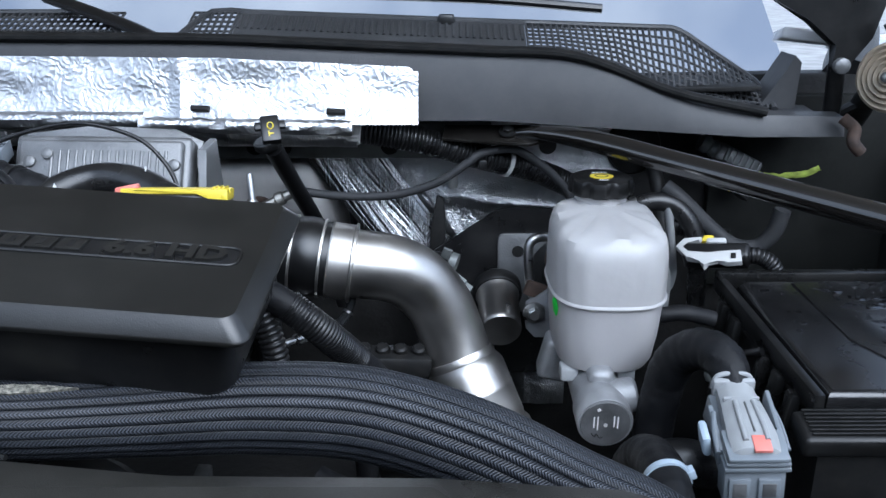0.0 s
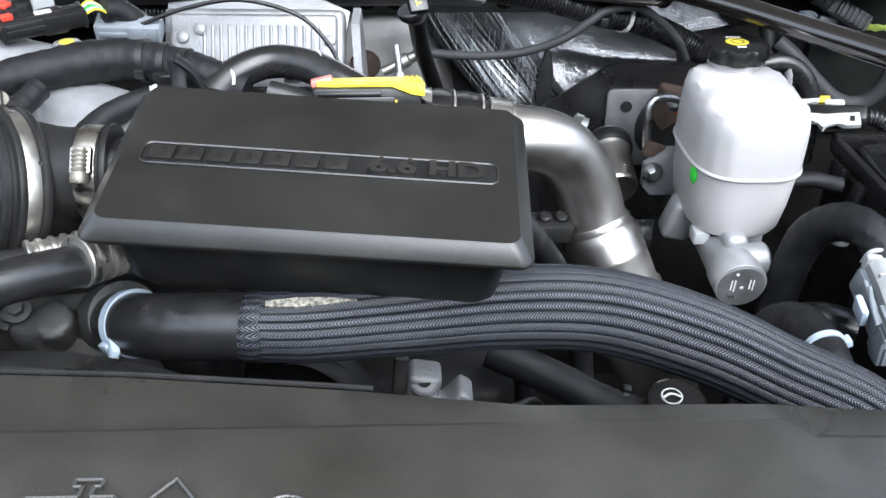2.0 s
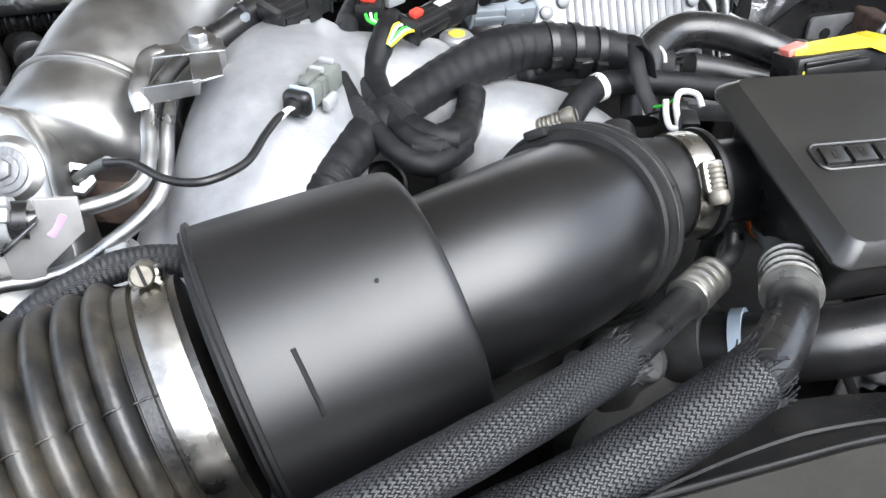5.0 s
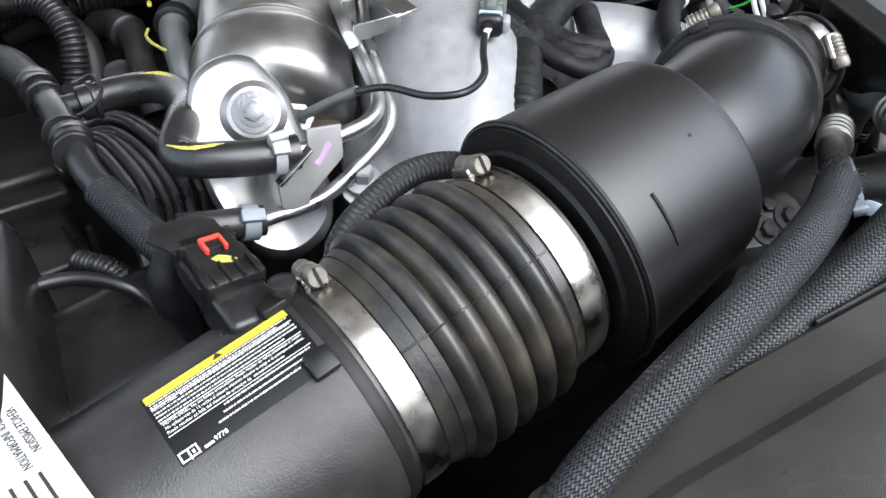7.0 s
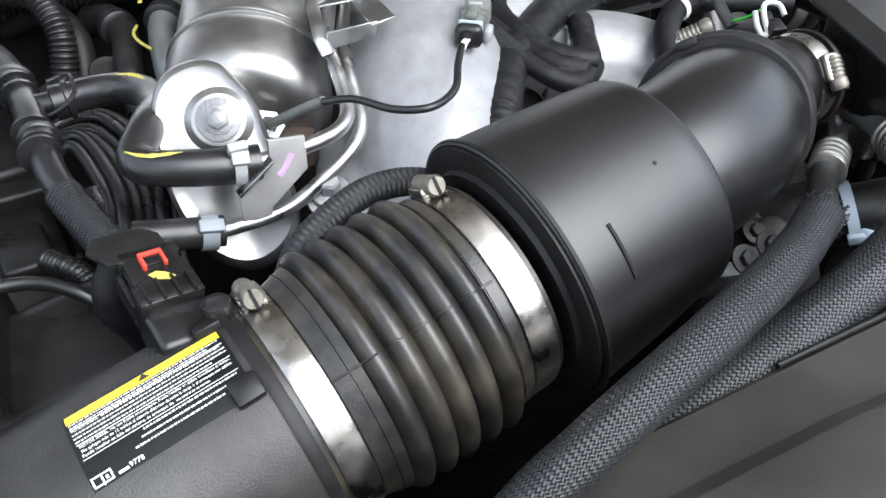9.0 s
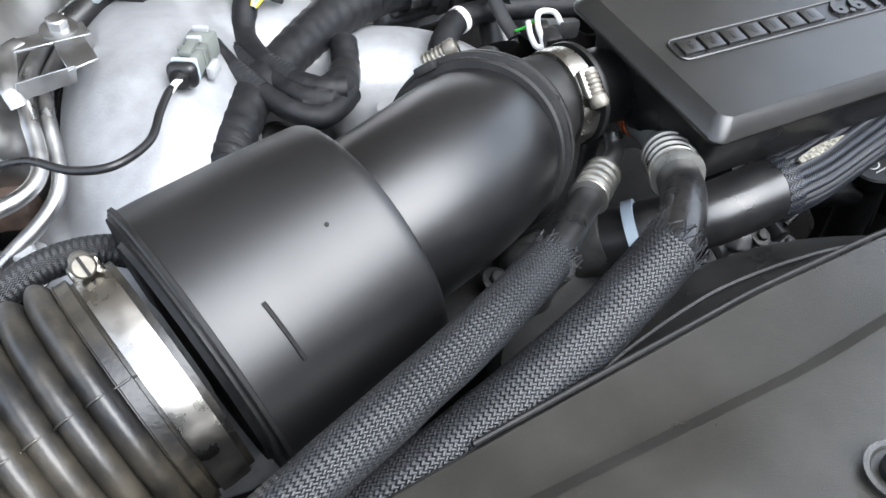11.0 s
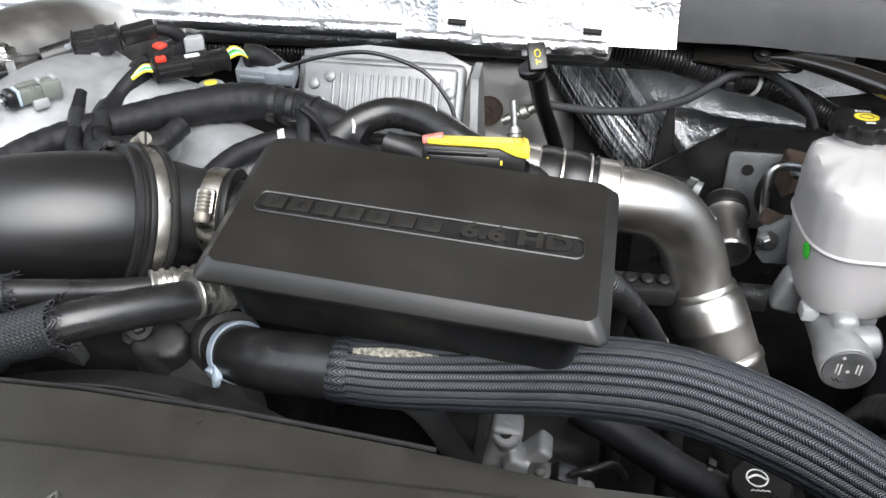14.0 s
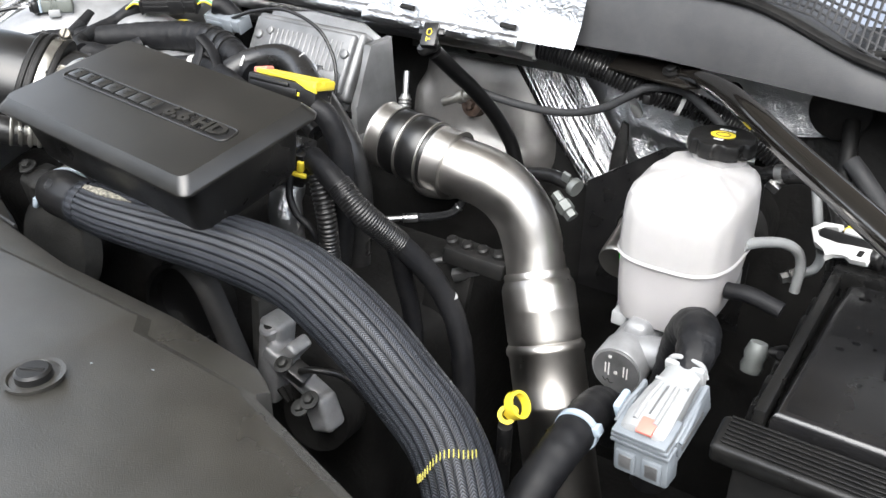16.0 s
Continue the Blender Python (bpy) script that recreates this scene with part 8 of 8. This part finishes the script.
part("clip_wire", tube([(-0.884, 0.768, 1.399), (-0.872, 0.769, 1.401), (-0.868, 0.756, 1.404), (-0.870, 0.740, 1.400), (-0.882, 0.733, 1.394), (-0.892, 0.735, 1.390)], 0.0014, seg=8, n=6), LOOM, tee)
part("upper_hose", tube([(-0.906, 0.81, 1.386), (-0.915, 0.85, 1.386), (-0.935, 0.89, 1.38), (-0.96, 0.95, 1.37)], 0.012, seg=20, n=8), BRAIDSMALL, tee)
part("lower_hose", tube([(-0.899, 0.70, 1.386), (-0.898, 0.675, 1.383), (-0.893, 0.648, 1.378)], 0.0098, seg=20), HOSE, tee)
part("lower_sleeve", tube([(-0.895, 0.655, 1.379), (-0.888, 0.630, 1.375), (-0.878, 0.595, 1.372), (-0.866, 0.56, 1.37), (-0.86, 0.54, 1.35)], 0.0118, seg=24, n=8), BRAIDSMALL, tee)
for k in range(6):
    t_ = thing("ribbed_conduit", (-0.86, 0.68, 1.2), "black conduits bending beside the shield", "conduit", "conduits beside the shield")
    d = 0.0085 * (k - 3)
    z = 1.335 + 0.004 * math.sin(k * 1.9)
    part("conduit", tube([(-0.905 + d * 0.2, 0.800 + d, z - 0.006), (-0.883 + d * 0.3, 0.808 + d, z), (-0.861 + d * 0.7, 0.800 + d * 0.9, z + 0.002), (-0.847 + d, 0.755 + d * 0.4, z), (-0.844 + d, 0.702, z - 0.002), (-0.849 + d, 0.665, z - 0.010), (-0.856 + d, 0.63, z - 0.05)], 0.0052, seg=12, n=8), LOOM, t_)

# ---- mass air flow plug on the neck ----
maf = thing("air_flow_sensor_plug", (-0.87, 0.51, 1.38), "black air flow sensor plug with red lock", "connector")
FM = axes((-0.8640, 0.5130, 1.4060), (0.14, -0.97, -0.15), (0.16, -0.10, 1)) @ Matrix.Scale(0.76, 4)
part("shell", box((0.046, 0.038, 0.024), FM, 0.004, 2), LOOM, maf)
part("grip", box((0.020, 0.044, 0.028), FM @ pose(0.014, 0, -0.002), 0.004, 2), LOOM, maf)
part("rear_collar", box((0.012, 0.042, 0.024), FM @ pose(-0.022, 0, 0), 0.003, 2), LOOM, maf)
for sx, sy, w, h in ((-0.0165, 0, 0.0035, 0.016), (-0.0105, 0.0068, 0.012, 0.0026), (-0.0105, -0.0068, 0.012, 0.0026)):
    part("red_lock", box((w, h, 0.005), FM @ pose(sx, sy, 0.0135), 0.001), RED, maf, "red lock frame")
part("lock_core", box((0.009, 0.012, 0.004), FM @ pose(-0.011, 0, 0.0125), 0.001), LOOM, maf)
for k in range(4):
    part("grip_rib", box((0.018, 0.0022, 0.004), FM @ pose(0.014, -0.015 + 0.010 * k, 0.0125), 0.0008), LOOM, maf)
part("side_latch", box((0.030, 0.004, 0.014), FM @ pose(0.0, 0.0215, -0.002), 0.001), LOOM, maf)
part("side_latch", box((0.030, 0.004, 0.014), FM @ pose(0.0, -0.0215, -0.002), 0.001), LOOM, maf)
part("hood", slab([(-0.046, -0.028), (-0.034, -0.035), (-0.018, -0.026), (-0.016, 0.010), (-0.022, 0.015), (-0.036, 0.014), (-0.046, 0.004)], 0.0, 0.003, FM @ pose(0, 0, 0.009), 0.001), LOOM, maf)
part("yellow_smear", slab([(-0.008, -0.001), (-0.003, -0.004), (0.006, -0.003), (0.009, 0.001), (0.003, 0.003), (-0.004, 0.003)], 0, 0.0006, FM @ pose(0.003, 0.0, 0.0122, 0, 0, 60)), PALEYELLOW, maf)
part("sensor_body", box((0.040, 0.040, 0.030), FM @ pose(0.034, 0.0, -0.012), 0.005, 3), LOOM, maf)
part("base", box((0.030, 0.050, 0.020), FM @ pose(0.054, 0.0, -0.018), 0.005, 3), BLACK, maf)
part("screw_post", turned([(0.006, -0.03), (0.006, 0.0), (0.007, 0.001), (0.007, 0.004), (0.005, 0.005)], (-0.8440, 0.4780, 1.4100), (0, 0.1, 1), 20), LOOM, maf, "screw post")
part("post_ring", turned([(0.0062, 0.0040), (0.0072, 0.0042), (0.0070, 0.0052), (0.0060, 0.0050)], (-0.8440, 0.4780, 1.4100), (0, 0.1, 1), 20, False), LOOM, maf)
for k, mt in enumerate((GREEN, NATURAL, PALERED, BLUETIE, NATURAL)):
    part("wire", tube([FM @ Vector((-0.022, -0.020 + 0.003 * k, 0.004)), FM @ Vector((-0.034, -0.022 + 0.003 * k, 0.003)), FM @ Vector((-0.046, -0.016 + 0.002 * k, -0.006))], 0.0010, seg=6), mt, maf)
part("cable", tube([(-0.872, 0.548, 1.404), (-0.880, 0.548, 1.397), (-0.887, 0.546, 1.385), (-0.887, 0.546, 1.370), (-0.878, 0.550, 1.345), (-0.870, 0.55, 1.31)], 0.0088, seg=18, n=8, shape=taped(12)), TAPE, maf)
solo("thin_cable", tube([(-1.02, 0.60, 1.345), (-0.97, 0.615, 1.352), (-0.93, 0.615, 1.352), (-0.90, 0.595, 1.345), (-0.885, 0.58, 1.32)], 0.0045, seg=12, n=8), LOOM, "thin black cable behind the air box", "cable")

# black boxes beyond
bb = thing("battery_box", (-1.03, 0.74, 1.10), "black battery box with moulded lid", "battery box")
part("case", box((0.20, 0.20, 0.24), pose(-1.005, 0.72, 1.155, 0, 0, 4), 0.010, 4), BLACK, bb)
part("lid", box((0.21, 0.11, 0.03), pose(-1.003, 0.880, 1.285, 0, 0, 4), 0.008, 4), BLACK, bb)
part("lid_step", box((0.20, 0.03, 0.02), pose(-1.005, 0.818, 1.280, 0, 0, 4), 0.005, 3), BLACK, bb)
part("front_panel", box((0.038, 0.055, 0.014), pose(-0.936, 0.745, 1.279, 0, 0, 4), 0.005, 3), BLACK, bb)
part("panel_tab", box((0.018, 0.060, 0.012), pose(-0.972, 0.765, 1.279, 0, 0, 4), 0.003, 3), BLACK, bb)
for k in range(4):
    part("case_rib", box((0.006, 0.008, 0.18), pose(-0.901, 0.66 + 0.045 * k, 1.17, 0, 0, 4), 0.002), BLACK, bb)
solo("ringed_loom", corrugated([(-0.92, 0.70, 1.30), (-0.900, 0.665, 1.305), (-0.885, 0.63, 1.29), (-0.88, 0.60, 1.25)], 0.009), LOOM, "black ringed loom beside the battery box", "conduit")
solo("rubber_drain_hose", tube([(-0.878, 0.720, 1.33), (-0.876, 0.680, 1.325), (-0.880, 0.63, 1.30), (-0.885, 0.59, 1.26)], 0.0085, seg=18, n=8), HOSE, "smooth black drain hose beside the battery box", "hose")
rs = thing("rear_pipework", (-0.86, 0.88, 1.10), "dull grey pipes and fittings behind the shield", "pipe")
part("elbow", tube([(-0.832, 0.955, 1.355, 0.014), (-0.818, 0.932, 1.362, 0.014), (-0.813, 0.895, 1.360, 0.012), (-0.821, 0.845, 1.356, 0.0115), (-0.822, 0.82, 1.33, 0.0115)], 0.012, seg=20), RUBBER, rs, "grey pipe elbow")
part("elbow_collar", turned([(0.013, -0.006), (0.0165, -0.005), (0.0165, 0.004), (0.013, 0.006)], (-0.815, 0.915, 1.362), (0.2, -1, 0), 20), LOOM, rs)
part("tube", tube([(-0.752, 0.93, 1.366, 0.015), (-0.772, 0.900, 1.370, 0.0145), (-0.785, 0.870, 1.370, 0.012), (-0.792, 0.830, 1.364, 0.0115), (-0.795, 0.80, 1.33, 0.0115)], 0.012, seg=20), OLIVE, rs, "grey pipe end")
part("tube_collar", turned([(0.013, -0.008), (0.0175, -0.006), (0.0175, 0.006), (0.013, 0.008)], (-0.777, 0.892, 1.371), (0.45, 0.9, 0), 22), LOOM, rs)
part("yellow_tag", tube([(-0.789, 0.930, 1.378), (-0.791, 0.912, 1.386), (-0.794, 0.898, 1.388)], 0.0019, seg=8, n=4, squash=(0.5, 1)), PALEYELLOW, rs, "yellow paint stroke")
part("yellow_tag", tube([(-0.803, 0.880, 1.376), (-0.809, 0.862, 1.378), (-0.808, 0.846, 1.378), (-0.801, 0.836, 1.374)], 0.0014, seg=8, n=4), PALEYELLOW, rs, "yellow tag ring")
part("round_plug", turned([(0.016, -0.02), (0.0165, 0.0), (0.015, 0.002), (0.012, 0.001), (0.005, 0.003)], (-0.836, 0.855, 1.352), (0.1, -0.5, 0.85), 24), DARK, rs, "dull round plug")
part("hose_loop", corrugated([(-0.93, 1.00, 1.36), (-0.90, 0.97, 1.385), (-0.872, 0.94, 1.39), (-0.862, 0.91, 1.37), (-0.87, 0.89, 1.33)], 0.012), LOOM, rs)
part("hose_loop", tube([(-0.90, 1.00, 1.345), (-0.868, 0.965, 1.365), (-0.850, 0.925, 1.355), (-0.855, 0.89, 1.31)], 0.012, seg=16), RUBBER, rs)
part("bracket", slab([(-0.02, -0.02), (0.025, -0.016), (0.020, 0.010), (0.006, 0.022), (-0.018, 0.018)], 0, 0.003, pose(-0.872, 0.868, 1.335, 12, -8, 20), 0.001), DARK, rs)
part("braided_line", tube([(-0.800, 0.520, 1.366), (-0.788, 0.529, 1.385), (-0.764, 0.539, 1.395), (-0.733, 0.547, 1.400), (-0.700, 0.545, 1.395), (-0.67, 0.53, 1.376)], 0.0088, seg=20, n=8), BRAIDSMALL, rs)

# ---- below the duct: engine front, belt, generator, fan shroud ----
eng = thing("engine_block", (-0.35, 0.70, 0.70), "dark cast iron engine block deep in the bay", "engine")
bm = bmesh.new()
block(bm, (0.56, 0.34, 0.34), (-0.36, 0.77, 0.95), 0.03, 3)
block(bm, (0.16, 0.08, 0.10), pose(-0.50, 0.545, 1.235, 20, 0, 0), 0.02, 3)
block(bm, (0.30, 0.24, 0.14), pose(-0.50, 0.66, 1.15, 0, 0, 0), 0.02, 3)
block(bm, (0.16, 0.16, 0.10), (-0.63, 0.61, 1.17), 0.02, 3)
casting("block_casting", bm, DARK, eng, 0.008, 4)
part("timing_cover", turned([(0.06, 0), (0.058, 0.02), (0.03, 0.03)], (-0.43, 0.50, 1.22), (0, -1, 0.2), 32), GRIMY, eng, "grimy aluminium front casting")
part("front_bracket", box((0.035, 0.012, 0.03), pose(-0.515, 0.465, 1.305, 20, 5, -10), 0.003), DIECAST, eng, "grey bracket")
for x, y, z in ((-0.52, 0.447, 1.338), (-0.498, 0.449, 1.340)):
    bm = bmesh.new()
    bolt(bm, (x, y, z), (0, -0.6, 0.8), 0.006, 0.008)
    part("front_bolt", bm, GRIMY, eng)
bm = bmesh.new()
block(bm, (0.085, 0.035, 0.05), pose(-0.425, 0.520, 1.272, 18, 0, 8), 0.010, 3)
block(bm, (0.030, 0.040, 0.045), pose(-0.455, 0.500, 1.282, 10, 0, -6), 0.008, 3)
lathe(bm, [(0.016, -0.03), (0.015, 0.012), (0.010, 0.014)], (-0.440, 0.493, 1.292), (0.1, -0.5, 0.86), 22)
casting("front_casting", bm, GRIMY, eng, 0.0025, 5)
for x, y, z in ((-0.462, 0.490, 1.308), (-0.412, 0.505, 1.300), (-0.478, 0.505, 1.290)):
    bm = bmesh.new()
    bolt(bm, (x, y, z), (0.05, -0.45, 0.88), 0.0058, 0.008)
    part("front_bolt", bm, GRIMY, eng)
part("water_neck", tube([(-0.42, 0.53, 1.26), (-0.405, 0.51, 1.285), (-0.388, 0.492, 1.300)], 0.0265, seg=28), GRIMY, eng, "cast water outlet")
gen = thing("generator", (-0.16, 0.56, 1.00), "cast aluminium generator with bolted lugs", "generator")
bm = bmesh.new()
part("rotor_housing", turned([(0.03, -0.05), (0.040, -0.045), (0.042, 0.0), (0.040, 0.04)], (-0.135, 0.60, 1.065), (0.2, -1, 0.15), 36), DARK, gen, "dark rotor housing")
block(bm, (0.030, 0.030, 0.11), pose(-0.180, 0.562, 1.13, 0, 10, 0), 0.005)
block(bm, (0.085, 0.022, 0.018), pose(-0.135, 0.548, 1.135, 0, 32, 6), 0.004)
block(bm, (0.030, 0.026, 0.040), pose(-0.098, 0.545, 1.105, 0, -20, 0), 0.005)
block(bm, (0.016, 0.030, 0.05), pose(-0.150, 0.555, 1.150, 0, 40, 0), 0.004)
casting("housing", bm, CAST, gen, 0.0022, 1)
for k in range(7):
    a = 0.5 + 0.32 * k
    part("cooling_slot", box((0.004, 0.012, 0.018), pose(-0.135 + 0.034 * math.cos(a), 0.553, 1.072 + 0.034 * math.sin(a), 0, math.degrees(-a) + 90, 0), 0.001), DARK, gen)
part("sensor_plug", box((0.022, 0.020, 0.016), pose(-0.118, 0.535, 1.150, 20, 30, 10), 0.003), LOOM, gen)
part("sensor_lead", tube([(-0.112, 0.53, 1.158), (-0.095, 0.532, 1.165), (-0.075, 0.55, 1.155), (-0.06, 0.57, 1.12)], 0.0035, seg=10), LOOM, gen)
part("lug", turned([(0.0125, -0.02), (0.0125, 0.012), (0.0105, 0.014)], (-0.172, 0.556, 1.168), (0.0, -0.45, 0.9), 24), CAST, gen)
part("lug_hole", turned([(0.006, 0), (0.006, 0.0008)], Vector((-0.172, 0.556, 1.168)) + Vector((0.0, -0.45, 0.9)).normalized() * 0.0142, (0.0, -0.45, 0.9), 16), DARK, gen)
for x, y, z in ((-0.100, 0.528, 1.128), (-0.140, 0.535, 1.152), (-0.118, 0.532, 1.108)):
    bm = bmesh.new()
    bolt(bm, (x, y, z), (0, -0.5, 0.85), 0.006, 0.008)
    part("bolt", bm, GRIMY, gen)
part("back_strap", box((0.012, 0.03, 0.10), pose(-0.195, 0.565, 1.155, 0, 5, 0), 0.002), GRIMY, gen)
belt = thing("drive_belt", (-0.25, 0.53, 1.00), "ribbed black drive belt over a pulley", "belt")
part("pulley", turned([(0.02, 0.0), (0.022, -0.004), (0.040, -0.006), (0.046, -0.016), (0.050, -0.016), (0.050, 0.016), (0.044, 0.016), (0.042, 0.0), (0.02, 0.004)], (-0.275, 0.535, 1.180), (0.15, -0.95, 0.1), 44), SATIN, belt)
part("belt", sweep(bmesh.new(), [(-0.325, 0.535, 1.16), (-0.312, 0.535, 1.215), (-0.275, 0.533, 1.232), (-0.240, 0.53, 1.215), (-0.205, 0.525, 1.16), (-0.17, 0.52, 1.10)], 0.011, seg=8, n=8, squash=(0.25, 1.2), up=(0.2, 0, 1)), RUBBER, belt)
fan = thing("fan_shroud", (-0.35, 0.38, 1.20), "black plastic fan shroud arch behind the radiator cover", "shroud")
rings = []
for k in range(41):
    x = -0.57 + 0.32 * k / 40
    h = math.sin(math.pi * k / 40) ** 0.8
    y0 = inner_y(x)
    rings.append([(x, y0 - 0.004, 1.352), (x, y0 + 0.012 + 0.010 * h, 1.340 + 0.014 * h), (x, y0 + 0.016 + 0.036 * h, 1.330 + 0.015 * h), (x, y0 + 0.018 + 0.042 * h, 1.310 + 0.016 * h), (x, y0 + 0.020 + 0.042 * h, 1.20), (x, y0 - 0.004, 1.20)])
part("arch", loft(bmesh.new(), rings), BLACK, fan)
part("arch_rib", tube([(-0.56 + 0.30 * k / 24, inner_y(-0.56 + 0.30 * k / 24) + 0.012 + 0.012 * math.sin(math.pi * k / 24), 1.341 + 0.014 * math.sin(math.pi * k / 24)) for k in range(25)], 0.0016, seg=6, n=2), RUBBER, fan)
solo("radiator_support_bar", box((0.16, 0.02, 0.05), pose(0.14, 0.33, 1.225, 10, 6, -18), 0.005), BLACK, "black support bar beside the radiator cover", "bar")

# ---- symbols and fasteners on the radiator cover ----
def raised_line(pts, z=1.3935, r=0.0011, closed=True):
    pts = [(x, y, z) for x, y in pts]
    if closed:
        pts = pts + pts[:1]
    bm = bmesh.new()
    for a, b in zip(pts, pts[1:]):
        sweep(bm, [a, b], r, seg=6, n=1)
    return part("raised_symbol", bm, SHROUD, shroud)


def place(cx, cy, s, pts):
    return [(cx + s * x, cy + s * y) for x, y in pts]


BAT = [(-1, -0.75), (1, -0.75), (1, 0.55), (0.45, 0.55), (0.45, 0.85), (0.62, 0.85), (0.62, 1.05), (-0.02, 1.05), (-0.02, 0.85), (0.18, 0.85), (0.18, 0.55), (-1, 0.55)]
TRI = [(-1, -0.8), (1, -0.8), (0, 1)]
ARW = [(-0.28, -1), (0.28, -1), (0.28, 0.1), (0.75, 0.1), (0, 1), (-0.75, 0.1), (-0.28, 0.1)]
STAR = [((0.42 if k % 2 == 0 else 0.22) * math.cos(math.pi * k / 6), -0.1 + (0.42 if k % 2 == 0 else 0.22) * math.sin(math.pi * k / 6)) for k in range(12)]

raised_line(place(-0.324, 0.2365, 0.0188, BAT))
raised_line(place(-0.324, 0.2365, 0.016, STAR))
raised_line(place(-0.378, 0.240, 0.0175, TRI))
raised_line(place(-0.378, 0.238, 0.0100, TRI))
raised_line(place(-0.281, 0.239, 0.0170, ARW))
raised_line([(-0.232 + 0.012 * math.cos(a), 0.233 + 0.012 * math.sin(a)) for a in [2 * math.pi * k / 24 for k in range(24)]])


def push_pin(x, y, z=1.395):
    t = thing("push_pin", (x, y, z - 0.004), "black plastic push pin in the radiator cover", "fastener", "push pins in the cover")
    part("dish", turned([(0.014, -0.004), (0.016, 0.0008), (0.0135, 0.0005), (0.0125, -0.001)], (x, y, z), (0, 0, 1), 28), SHROUD, t)
    part("head", turned([(0.0095, -0.002), (0.0095, 0.003), (0.008, 0.0042)], (x, y, z), (0, 0, 1), 24), BLACK, t)
    part("slot", box((0.013, 0.002, 0.0012), pose(x, y, z + 0.0042, 0, 0, 30), 0.0004), DARK, t)


push_pin(0.016, 0.2155)
push_pin(-0.470, 0.232)
chips = bmesh.new()
for x, y in ((0.062, 0.255), (0.03, 0.24)):
    block(chips, (0.0016, 0.0008, 0.0004), pose(x, y, 1.3945, 0, 0, 20), 0.0002)
solo("paint_chips", chips, GREY, "small pale chips on the radiator cover", "chips", kind="stuff")
